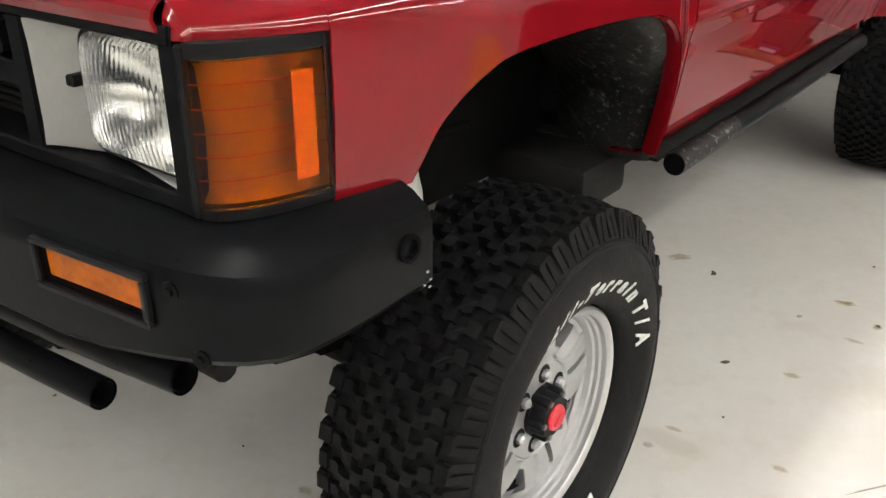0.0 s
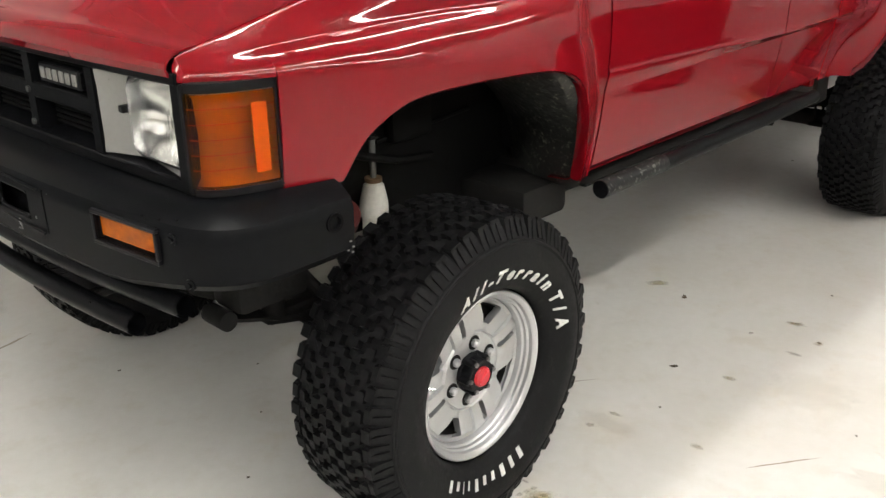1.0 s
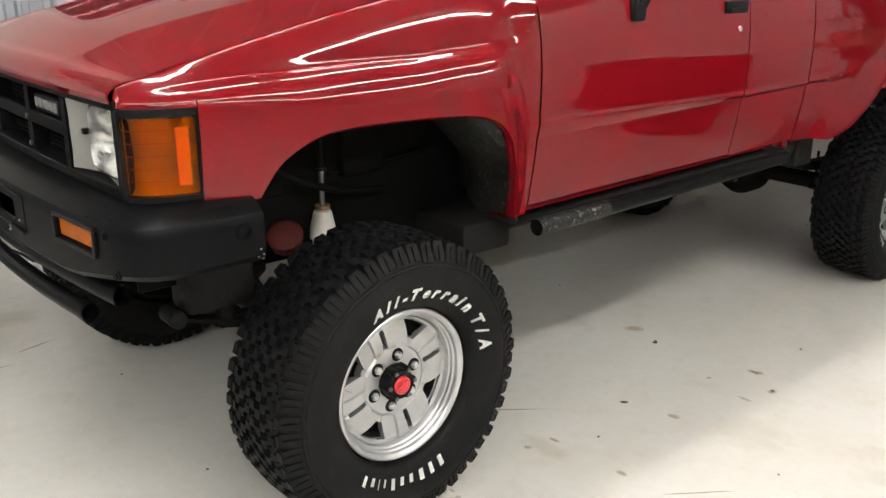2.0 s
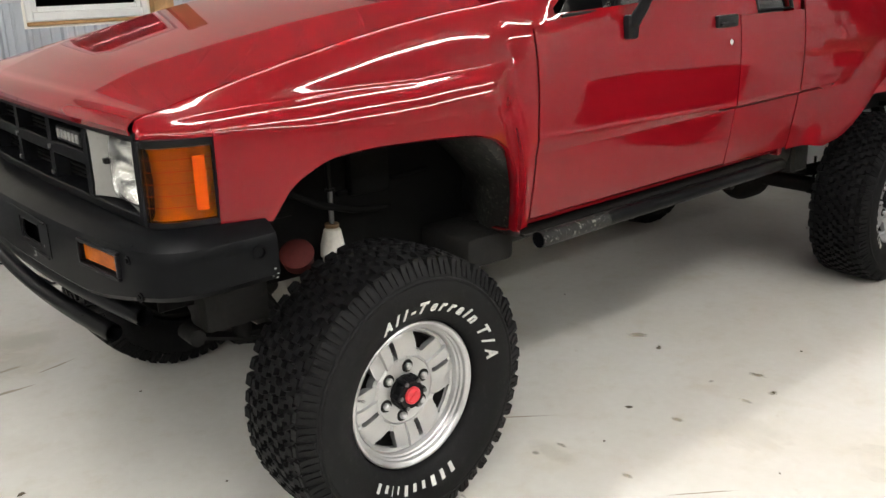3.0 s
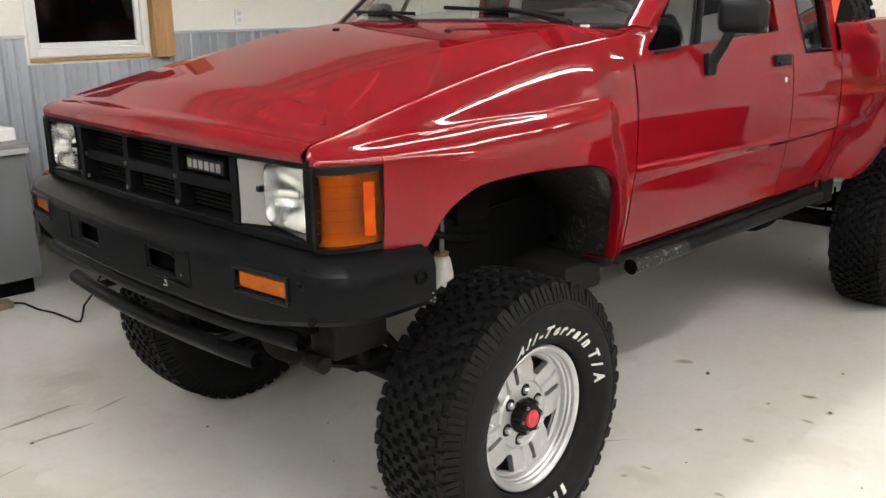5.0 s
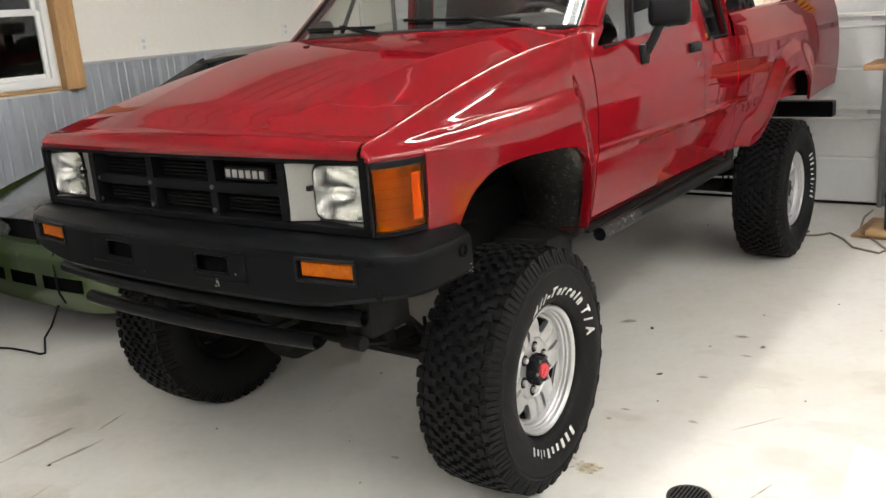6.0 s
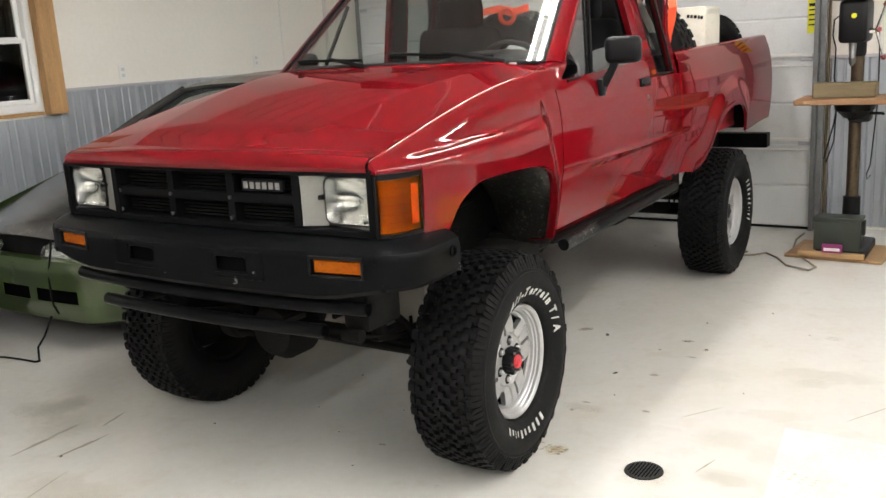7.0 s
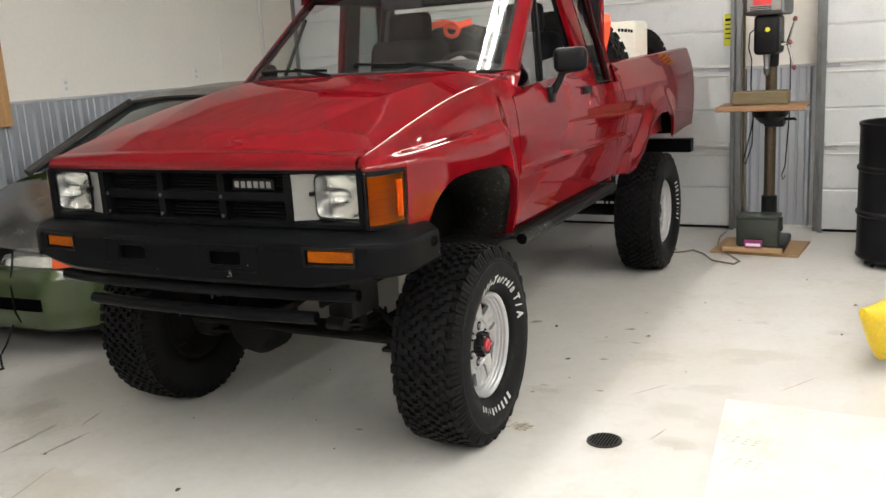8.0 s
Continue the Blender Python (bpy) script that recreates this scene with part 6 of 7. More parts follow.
part("webbing", strap(pts, 0.05, [(-0.3, -1, 0.4)] * 7), ORANGE, web)
bm = B()
tube(bm, [(-0.36 + 0.05 * math.cos(a), 2.285, 1.72 + 0.045 * math.sin(a)) for a in [2 * math.pi * k / 16 for k in range(17)]], 0.014, 8, caps=False)
part("hook", bm, ORANGE, web)

crate = thing("white_crate", "grubby white box standing upright in the truck bed", "box", at=(0.52, 3.06, 0.96))
bm = B()
box(bm, (0.545, 3.06, 1.335), (0.29, 0.32, 0.75), 0.008, seg=2)
part("box_body", bm, plain("stained_white_board", (0.66, 0.63, 0.55), 0.6, vary=0.08, scale=8, dirt=(0.40, 0.30, 0.14), dirt_amount=0.7), crate)
for k, (x, w) in enumerate(((0.585, 0.016), (0.607, 0.016), (0.630, 0.018), (0.652, 0.012), (0.670, 0.014))):
    bm = B()
    box(bm, (x, 2.898, 1.655 - 0.003 * k), (w, 0.003, 0.020), 0.001)
    part("print_bar", bm, CORD, crate)
for z in (1.0, 1.68):
    bm = B()
    box(bm, (0.692, 3.06, z), (0.005, 0.30, 0.03), 0.002)
    part("side_batten", bm, WHITE_PLASTIC, crate)

# ---- the green car under repair beside the truck ----
CX = -2.42
car = thing("green_car", "small green car with a bare grey hood and roof", "car", at=(CX, 2.0, 0))


def nose(dx, z):
    """Front face of the car at dx from its middle."""
    u = abs(dx) / 0.83
    return 0.035 + 0.055 * u ** 2 + 0.26 * max(0.0, u - 0.62) ** 2 / 0.144 + 0.05 * smooth(0.42, 0.66, z) + 0.035 * smooth(0.30, 0.19, z)


bm = B()
us = [0.83 * math.sin(math.pi / 2 * k / 20) for k in range(-20, 21)]
zs = [0.185, 0.20, 0.25, 0.28, 0.295, 0.37, 0.39, 0.43, 0.455, 0.475, 0.50, 0.515, 0.525]


def car_hole(i, j):
    d = abs(us[i] + us[i + 1]) / 2
    return zs[j] >= 0.29 and zs[j] < 0.37 and (0.22 < d < 0.55 or d < 0.12)


grid = [[V(CX + d, nose(d, z) - 0.012 * math.exp(-((z - 0.465) / 0.03) ** 2), z) for z in zs] for d in us]
shell(bm, grid, -0.004, away=(0, -1, 0), skip=car_hole)
shell(bm, [[V(CX + d, nose(d, 0.525), 0.525), V(CX + d, nose(d, 0.525) + 0.05, 0.535)] for d in us], 0.003)
cb = part("car_bumper", bm, GREEN, car, "scuffed green front bumper with black slots")
# plain black sheet in place of the shade inside the car's bumper slots
bm = B()
shell(bm, [[V(CX + d, nose(d, 0.34) + 0.05, 0.26), V(CX + d, nose(d, 0.34) + 0.05, 0.41)] for d in us[4:-4]], 0.004)
part("car_slot_shade", bm, NIGHT_AND_SHADE, cb)
bm = B()
shell(bm, [[V(CX + d, nose(d, 0.2) + 0.004, 0.19), V(CX + d, nose(d, 0.2) + 0.03, 0.165), V(CX + d, nose(d, 0.2) + 0.10, 0.15)] for d in us], 0.004)
part("chin_lip", bm, BLACK_PLASTIC, cb)
# strap hanging down the bumper
bm = B()
d = 0.33
tube(bm, [(CX + d, nose(d, z) - 0.008, z) for z in (0.64, 0.58, 0.525, 0.48, 0.42, 0.36, 0.28, 0.22)], 0.006, 6)
part("tie_cord", bm, CORD, cb, "black cord hanging over the bumper")


def hood_c(dx, y):
    t = smooth(0.05, 1.1, y)
    return lerp(0.645, 0.955, (y - 0.05) / 1.05) - 0.09 * (dx / 0.75) ** 2 * (1 - 0.5 * t) - 0.10 * max(0, (0.25 - y) / 0.25) ** 2


bm = B()
grid = []
for d in [0.74 * k / 14 for k in range(-14, 15)]:
    y0 = nose(d, 0.66) + 0.03
    grid.append([V(CX + d, y, hood_c(d, y)) for y in steps(y0, 1.08 - 0.10 * (d / 0.74) ** 2, (1.08 - y0) / 14)][:15])
n = min(len(c) for c in grid)
shell(bm, [c[:n] for c in grid], -0.01, away=(0, 0, 1))
part("car_hood", bm, HOOD_GREY, car, "bare dark grey hood")
for sx in (1, -1):
    # headlamp and corner lamp
    bm = B()
    ds = [0.22 + 0.033 * k for k in range(12)]
    rows = []
    for k, d in enumerate(ds):
        y = nose(d, 0.6)
        z0, z1 = 0.532, lerp(0.60, 0.645, smooth(0, 5, k))
        rows.append([V(CX + sx * d, y - 0.005, z0), V(CX + sx * d, y, lerp(z0, z1, 0.5)), V(CX + sx * d, y + 0.03, z1)])
    shell(bm, rows, 0.003)
    hl = part("car_headlamp", bm, LENS, car, "clear headlamp of the green car")
    hl.visible_shadow = False
    bm = B()
    shell(bm, [[p + V(0, 0.03, 0.004), q + V(0, 0.05, 0), r + V(0, 0.012, -0.003)] for p, q, r in rows], 0.002)
    part("lamp_reflector", bm, REFLECTOR, hl)
    bm = B()
    ds2 = [0.595 + 0.022 * k for k in range(13)]
    rows = []
    for d in ds2:
        dd = min(d, 0.828)
        y = nose(dd, 0.6) + (d - dd) * 3
        rows.append([V(CX + sx * dd, y - 0.005, 0.535), V(CX + sx * dd, y, 0.58), V(CX + sx * dd, y + 0.02, 0.635)])
    shell(bm, rows, 0.004)
    part("car_corner_lamp", bm, plain("orange_red_lens", (0.75, 0.09, 0.02), 0.2, vary=0.2, scale=30, coat=0.6), car, "orange corner lamp")
    # fender, door and quarter as one rolled side
    bm = B()
    grid = []
    for y in steps(0.36, 4.15, 0.11):
        w = 0.825 + 0.012 * math.sin((y - 0.3) / 3.9 * math.pi) - 0.05 * smooth(3.7, 4.2, y)
        top = curve([(0.36, 0.70), (1.1, 0.90), (3.2, 0.96), (4.15, 0.93)], y)
        bot = 0.20
        for yc in (0.85, 3.35):
            if abs(y - yc) < 0.34:
                bot = max(bot, 0.28 + math.sqrt(max(0, 0.34 ** 2 - (y - yc) ** 2)))
        grid.append([V(CX + sx * (w - 0.05 * (1 - math.sin(min(1, k / 5) * math.pi / 2)) - 0.10 * max(0, k / 10 - 0.6) ** 1.5 * 2), y, lerp(bot, top, k / 10)) for k in range(11)])
    shell(bm, grid, -0.004, away=(sx, 0, 0))
    part("car_side", bm, GREEN, car, "green car side panels")
    # glass house sides
    bm = B()
    plate(bm, [(CX + sx * 0.735, 1.18, 0.93), (CX + sx * 0.735, 3.45, 0.96), (CX + sx * 0.60, 2.95, 1.32), (CX + sx * 0.60, 1.98, 1.33)], (-sx * 0.006, 0, 0.002))
    q = part("car_side_glass", bm, TINT, car)
    bm = B()
    tube(bm, [(CX + sx * 0.735, 1.06, 0.925), (CX + sx * 0.66, 1.55, 1.175), (CX + sx * 0.585, 1.95, 1.355)], [0.03, 0.024, 0.026], 10)
    part("car_pillar", bm, HOOD_GREY, car)
    for yc in (0.85, 3.35):
        bm = B()
        m = Matrix.Translation((CX + sx * 0.74, yc, 0.285)) @ Euler((0, math.pi / 2, 0)).to_matrix().to_4x4()
        revolve(bm, [(-0.085, 0.18), (-0.09, 0.22), (-0.08, 0.265), (-0.06, 0.282), (0.06, 0.282), (0.08, 0.265), (0.09, 0.22), (0.085, 0.18)], m, 36)
        cw = part("car_wheel", bm, RUBBER, car)
        bm = B()
        rings = revolve(bm, [(-0.085, 0.18), (0, 0.165), (0, 0.02)], m, 30)
        rings = revolve(bm, [(0.085, 0.18), (0.04, 0.165), (0.05, 0.02)], m, 30)
        part("car_rim", bm, STEEL, cw)
bm = B()
ws_c = lambda u, v: V(CX + lerp(0.72, 0.585, v) * u, lerp(1.03, 1.90, v) + 0.09 * u * u, lerp(0.945, 1.365, v) - 0.02 * u * u)
shell(bm, [[ws_c(u / 8, v / 6) for v in range(7)] for u in range(-8, 9)], 0.005)
q = part("car_windscreen", bm, TINT, car)
q.visible_shadow = False
bm = B()
edge = [ws_c(-1 + k / 8, 1) for k in range(17)]
tube(bm, edge, 0.014, 8)
tube(bm, [ws_c(-1, k / 8) for k in range(9)], 0.012, 8)
tube(bm, [ws_c(1, k / 8) for k in range(9)], 0.012, 8)
part("car_screen_seal", bm, CORD, car)
bm = B()
shell(bm, [[V(CX + 0.60 * u / 8, y, 1.40 + 0.035 * math.sin(smooth(1.9, 3.2, y) * math.pi * 0.9) - 0.035 * (u / 8) ** 2 - 0.03 * (1 - smooth(1.9, 2.1, y))) for y in steps(1.9, 3.1, 0.1)] for u in range(-8, 9)], -0.02, away=(0, 0, 1))
part("car_roof", bm, HOOD_GREY, car, "bare grey roof")
bm = B()
shell(bm, [[V(CX + lerp(0.58, 0.70, v) * u, lerp(3.1, 3.75, v), lerp(1.36, 0.98, v)) for v in (0, 0.5, 1)] for u in (-1, -0.5, 0, 0.5, 1)], 0.005)
part("car_rear_glass", bm, TINT, car)
bm = B()
box(bm, (CX, 3.93, 0.90), (1.44, 0.42, 0.10), 0.03, seg=2)
box(bm, (CX, 4.14, 0.55), (1.52, 0.08, 0.72), 0.03, seg=2)
part("car_tail", bm, GREEN, car)
bm = B()
box(bm, (CX, 2.2, 0.30), (1.40, 3.5, 0.20), 0.03)
box(bm, (CX, 0.62, 0.50), (1.30, 0.9, 0.30), 0.03)
box(bm, (CX, 1.35, 0.86), (1.36, 0.30, 0.12), 0.04, seg=2)
for dx in (-0.34, 0.34):
    box(bm, (CX + dx, 2.35, 0.80), (0.48, 0.15, 0.72), 0.06, seg=2)
part("car_floor", bm, FABRIC, car, "dark car floor, dash and seats")

# ---- counter with clutter along the cream wall ----
cnt = thing("work_counter", "charcoal grey counter with a grey laminate top", "counter", at=(-3.2, -1.8, 0))
bm = B()
box(bm, (-3.25, -1.75, 0.46), (1.08, 3.40, 0.72), 0.004)
part("counter_body", bm, COUNTER, cnt)
bm = B()
box(bm, (-3.24, -1.75, 0.842), (1.12, 3.44, 0.038), 0.008, seg=2)
part("counter_top", bm, COUNTER_TOP, cnt)
bm = B()
box(bm, (-2.681, -1.75, 0.822), (0.012, 3.42, 0.030), 0.003)
part("edge_band", bm, plain("pale_edge_band", (0.30, 0.30, 0.31), 0.4, vary=0.1), cnt, "pale metal edge band")
bm = B()
box(bm, (-3.27, -1.75, 0.05), (1.0, 3.34, 0.096), 0.003)
part("toe_kick", bm, NIGHT_AND_SHADE, cnt)
wb = thing("carton", "flat white carton with dark printed pictures", "carton", at=(-2.93, -0.21, 0.862))
bm = B()
box(bm, (-2.93, -0.21, 0.898), (0.22, 0.30, 0.070), 0.004, rot=Euler((0, 0, 0.15)).to_matrix())
part("carton_body", bm, PAPER, wb)
for k, (y, w) in enumerate(((-0.345, 0.04), (-0.295, 0.035), (-0.16, 0.05))):
    bm = B()
    box(bm, (-2.8175 + 0.0 * k - 0.15 * (y + 0.21), y, 0.900), (0.004, w, 0.030), 0.001, rot=Euler((0, 0, 0.15)).to_matrix())
    part("print_patch", bm, CORD, wb)
tub = thing("plastic_tub", "red and white plastic tub on the counter", "tub", at=(-3.33, -0.25, 0.862))
bm = B()
tube(bm, [(-3.33, -0.25, 0.862), (-3.33, -0.25, 0.93)], [0.062, 0.07], 24)
part("tub_body", bm, RED_PLASTIC, tub)
bm = B()
tube(bm, [(-3.33, -0.25, 0.93), (-3.33, -0.25, 0.935), (-3.33, -0.25, 0.962), (-3.33, -0.25, 0.966)], [0.070, 0.078, 0.078, 0.070], 24)
part("tub_lid", bm, VINYL, tub)
big = thing("white_box", "tall white cardboard box standing on the counter", "box", at=(-3.05, -0.62, 0.862))
bm = B()
box(bm, (-3.12, -0.62, 1.092), (0.34, 0.44, 0.458), 0.005)
part("box_body", bm, PAPER, big)
bm = B()
box(bm, (-3.12, -0.62, 1.322), (0.345, 0.05, 0.003), 0.001)
part("tape", bm, WHITE_PLASTIC, big)
bm = B()
box(bm, (-2.585, -0.55, 0.022), (0.09, 0.55, 0.038), 0.004)
solid("timber_offcut", bm, WOOD_OLD, "weathered timber offcut lying by the counter", "timber")
bm = B()
box(bm, (-2.29, -0.86, 0.011), (0.42, 0.58, 0.018), 0.003)
solid("rubber_mat", bm, plain("dirty_mat", (0.05, 0.047, 0.043), 0.7, vary=0.35, scale=12, dirt=(0.10, 0.09, 0.08), dirt_amount=0.4), "dirty dark mat on the floor by the counter", "mat")
bm = B()
tube(bm, [(-2.66, -0.28, 0.008), (-2.57, -0.213, 0.008), (-2.40, -0.199, 0.008), (-2.30, -0.165, 0.008), (-2.18, -0.148, 0.008), (-2.06, -0.139, 0.008), (-2.05, -0.12, 0.008), (-2.11, -0.085, 0.008), (-2.16, -0.05, 0.05), (-2.16, 0.0, 0.10), (-2.16, 0.06, 0.20)], 0.006, 6)
solid("power_cord", bm, CORD, "thin black cord curling on the floor", "cord")

# ---- drill press ----
press = thing("drill_press", "tall floor drill press with grey head and timber table", "drill press", at=(1.44, 3.78, 0))
PX, PY = 1.44, 3.78
bm = B()
box(bm, (1.385, 3.77, 0.010), (0.62, 0.50, 0.018), 0.002, rot=Euler((0, 0, -0.06)).to_matrix())
solid("plywood_sheet", bm, PLY, "oily plywood sheet under the drill press", "plywood")
bm = B()
box(bm, (PX - 0.02, PY - 0.04, 0.055), (0.32, 0.44, 0.066), 0.016, seg=2)
part("press_base", bm, BARREL, press)
bm = B()
tube(bm, [(PX, PY, 0.08), (PX, PY, 0.40), (PX, PY, 0.405)], [0.058, 0.055, 0.045], 24)
part("column_socket", bm, BARREL, press)
bm = B()
tube(bm, [(PX, PY, 0.40), (PX, PY, 1.58)], 0.040, 24)
part("column", bm, plain("oily_steel_column", (0.10, 0.075, 0.05), 0.35, metal=0.7, vary=0.35, scale=9, dirt=(0.05, 0.035, 0.02), dirt_amount=0.6), press, "oily brown steel column")
bm = B()
box(bm, (PX - 0.04, PY - 0.10, 1.063), (0.60, 0.42, 0.036), 0.006, rot=Euler((0, 0, 0.03)).to_matrix())
part("table_board", bm, plain("orange_ply", (0.25, 0.135, 0.065), 0.6, vary=0.2, scale=8), press, "orange-brown timber table board")
bm = B()
tube(bm, [(PX, PY - 0.03, 1.04), (PX, PY - 0.03, 1.0), (PX, PY - 0.02, 0.95)], [0.13, 0.125, 0.075], 24)
box(bm, (PX + 0.03, PY, 0.97), (0.14, 0.14, 0.12), 0.02, seg=2)
tube(bm, [(PX + 0.10, PY - 0.02, 0.965), (PX + 0.17, PY - 0.02, 0.965), (PX + 0.175, PY - 0.06, 0.965)], 0.010, 8)
part("table_bracket", bm, BARREL, press)
bm = B()
box(bm, (PX - 0.05, PY - 0.12, 1.130), (0.38, 0.16, 0.095), 0.006, rot=Euler((0, 0, 0.02)).to_matrix())
solid("timber_block", bm, WOOD_OLD, "weathered timber block on the drill press table", "timber")
bm = B()
tube(bm, [(PX, PY - 0.02, 1.34), (PX, PY - 0.02, 1.36), (PX, PY - 0.02, 1.44), (PX, PY - 0.02, 1.46)], [0.046, 0.052, 0.054, 0.070], 20)
part("head_clamp", bm, BARREL, press)
bm = B()
tube(bm, [(PX - 0.01, PY - 0.17, 1.285), (PX - 0.01, PY - 0.17, 1.30), (PX - 0.01, PY - 0.17, 1.335), (PX - 0.01, PY - 0.17, 1.345), (PX - 0.01, PY - 0.17, 1.44)], [0.009, 0.018, 0.024, 0.019, 0.026], 16)
part("spindle", bm, STEEL, press)
bm = B()
box(bm, (PX - 0.01, PY - 0.07, 1.565), (0.17, 0.30, 0.27), 0.03, seg=3)
head = part("press_head", bm, BARREL, press)
bm = B()
box(bm, (PX - 0.02, PY - 0.02, 1.775), (0.27, 0.50, 0.15), 0.025, seg=3)
part("belt_cover", bm, plain("dark_grey_cover", (0.05, 0.05, 0.052), 0.4, vary=0.15), press)
bm = B()
box(bm, (PX - 0.02, PY - 0.273, 1.78), (0.22, 0.006, 0.105), 0.002)
facep = part("front_panel", bm, BEZEL, press, "pale speed chart panel")
bm = B()
box(bm, (PX - 0.03, PY - 0.278, 1.792), (0.12, 0.004, 0.05), 0.001)
part("red_label", bm, RED_PLASTIC, facep)
for k in range(3):
    bm = B()
    box(bm, (PX - 0.04, PY - 0.278, 1.755 - 0.012 * k), (0.14, 0.003, 0.005))
    part("print_bar", bm, CORD, facep)
bm = B()
tube(bm, [(PX, PY - 0.222, 1.60), (PX, PY - 0.235, 1.60)], 0.016, 14)
part("stop_switch", bm, YELLOW_TAG, head)
for a in (1.0, 3.1, 5.2):
    bm = B()
    c = V(PX + 0.10, PY - 0.08, 1.50)
    e = c + V(0.05, 0.16 * math.cos(a), 0.19 * math.sin(a))
    tube(bm, [c - V(0.03, 0, 0), c + V(0.015, 0, 0), e], [0.018, 0.012, 0.006], 8)
    part("feed_lever", bm, CHROME, head)
    bm = B()
    tube(bm, [e - V(0, 0.01 * math.cos(a), 0.01 * math.sin(a)), e, e + V(0.005, 0.02 * math.cos(a), 0.02 * math.sin(a))], [0.012, 0.018, 0.012], 10)
    part("lever_knob", bm, KNOB, press)
for pts in ([(PX - 0.09, PY - 0.1, 1.62), (PX - 0.14, PY - 0.08, 1.58), (PX - 0.15, PY - 0.06, 1.48), (PX - 0.13, PY - 0.05, 1.40), (PX - 0.135, PY - 0.04, 1.20), (PX - 0.13, PY + 0.13, 1.06), (PX - 0.135, PY + 0.02, 0.90), (PX - 0.185, PY - 0.02, 0.66), (PX - 0.17, PY - 0.02, 0.635), (PX - 0.125, PY - 0.02, 0.78), (PX - 0.12, PY, 1.02)],
            [(PX + 0.12, PY - 0.02, 1.55), (PX + 0.13, PY - 0.02, 1.36), (PX + 0.115, PY + 0.13, 1.06), (PX + 0.12, PY + 0.02, 0.90), (PX + 0.105, PY, 0.62), (PX + 0.085, PY, 0.56), (PX + 0.09, PY, 0.52), (PX + 0.11, PY, 0.55)]):
    bm = B()
    tube(bm, pts, 0.0045, 6)
    part("power_cable", bm, CORD, press)
ammo = thing("steel_box", "olive green steel ammunition box on the press base", "box", at=(1.37, 3.62, 0.09))
bm = B()
box(bm, (1.365, 3.60, 0.045), (0.42, 0.22, 0.036), 0.004, rot=Euler((0, 0, -0.03)).to_matrix())
solid("timber_plank", bm, plain("pale_plank", (0.40, 0.25, 0.12), 0.65, vary=0.25, scale=6, stretch=(1, 8, 8)), "pale brown plank across the drill press base", "timber")
bm = B()
box(bm, (1.395, 3.60, 0.170), (0.29, 0.16, 0.205), 0.008, seg=2)
part("box_body", bm, OLIVE, ammo)
bm = B()
box(bm, (1.395, 3.60, 0.282), (0.30, 0.175, 0.024), 0.006, seg=2)
box(bm, (1.55, 3.60, 0.225), (0.02, 0.05, 0.10), 0.004)
part("box_lid", bm, OLIVE, ammo)
soap = thing("small_carton", "small magenta and white printed carton", "carton", at=(1.37, 3.49, 0.064))
bm = B()
box(bm, (1.375, 3.495, 0.092), (0.125, 0.035, 0.056), 0.003)
part("carton_body", bm, PINK, soap)
bm = B()
box(bm, (1.375, 3.476, 0.088), (0.10, 0.003, 0.020), 0.001)
part("print_bar", bm, PAPER, soap)

# ---- drum, kayak, floor things ----
drum = thing("steel_drum", "black steel drum standing by the garage door", "drum", group="steel drums", at=(2.335, 3.50, 0))
bm = B()
prof = [(0.055, 0.02), (0.055, 0.285), (0.07, 0.292), (0.085, 0.286)]
for z in (0.36, 0.66):
    prof += [(z - 0.022, 0.286), (z - 0.008, 0.298), (z + 0.008, 0.298), (z + 0.022, 0.286)]
prof += [(0.93, 0.286), (0.945, 0.293), (0.958, 0.293), (0.963, 0.287), (0.955, 0.278), (0.10, 0.276), (0.09, 0.02)]
revolve(bm, prof, Matrix.Translation((2.335, 3.50, 0)), 56)
part("drum_body", bm, BARREL, drum, angle=40)
bm = B()
box(bm, (2.335, 3.50, 0.045), (0.44, 0.44, 0.02), 0.004)
part("dolly", bm, BARREL, drum)
for dx in (-0.17, 0.17):
    for dy in (-0.17, 0.17):
        bm = B()
        tube(bm, [(2.335 + dx - 0.01, 3.50 + dy, 0.020), (2.335 + dx + 0.01, 3.50 + dy, 0.020)], 0.019, 14)
        part("caster", bm, CORD, drum)

copy_thing(drum, Matrix.Translation((2.97, 3.58, 0)))

kay = thing("kayak", "yellow plastic kayak bow resting on low blocks", "kayak", at=(2.6, 1.8, 0))
bm = B()
rows = []
for k in range(25):
    t = k / 24
    x = 2.205 + 1.5 * t * t * (1.6 - 0.6 * t) if t else 2.205
    w = 0.32 * math.sin(min(1.0, (x - 2.205) / 1.5) * math.pi / 2) ** 0.85 + 0.02
    keel = lerp(0.29, 0.06, min(1.0, (x - 2.205) / 0.13))
    deck = 0.335 + 0.02 * smooth(0, 0.8, x - 2.205)
    ring = []
    for q in range(16):
        a = 2 * math.pi * q / 16
        c, s = math.cos(a), math.sin(a)
        zc = lerp(keel, deck, 0.62)
        ring.append(V(x + 0.0 * s, 1.16 + w * c, zc + s * ((deck - zc) if s > 0 else (zc - keel))))
    rows.append(ring + [ring[0]])
shell(bm, rows)
bm.faces.new([bm.verts.new(p) for p in rows[0][:-1]])
bm.faces.new([bm.verts.new(p) for p in rows[-1][:-1]])
bmesh.ops.remove_doubles(bm, verts=bm.verts[:], dist=0.0005)
bmesh.ops.rotate(bm, verts=bm.verts[:], cent=(2.205, 1.16, 0.2), matrix=Matrix.Rotation(radians(56), 3, "Z"))
part("hull", bm, YELLOW, kay, angle=50)
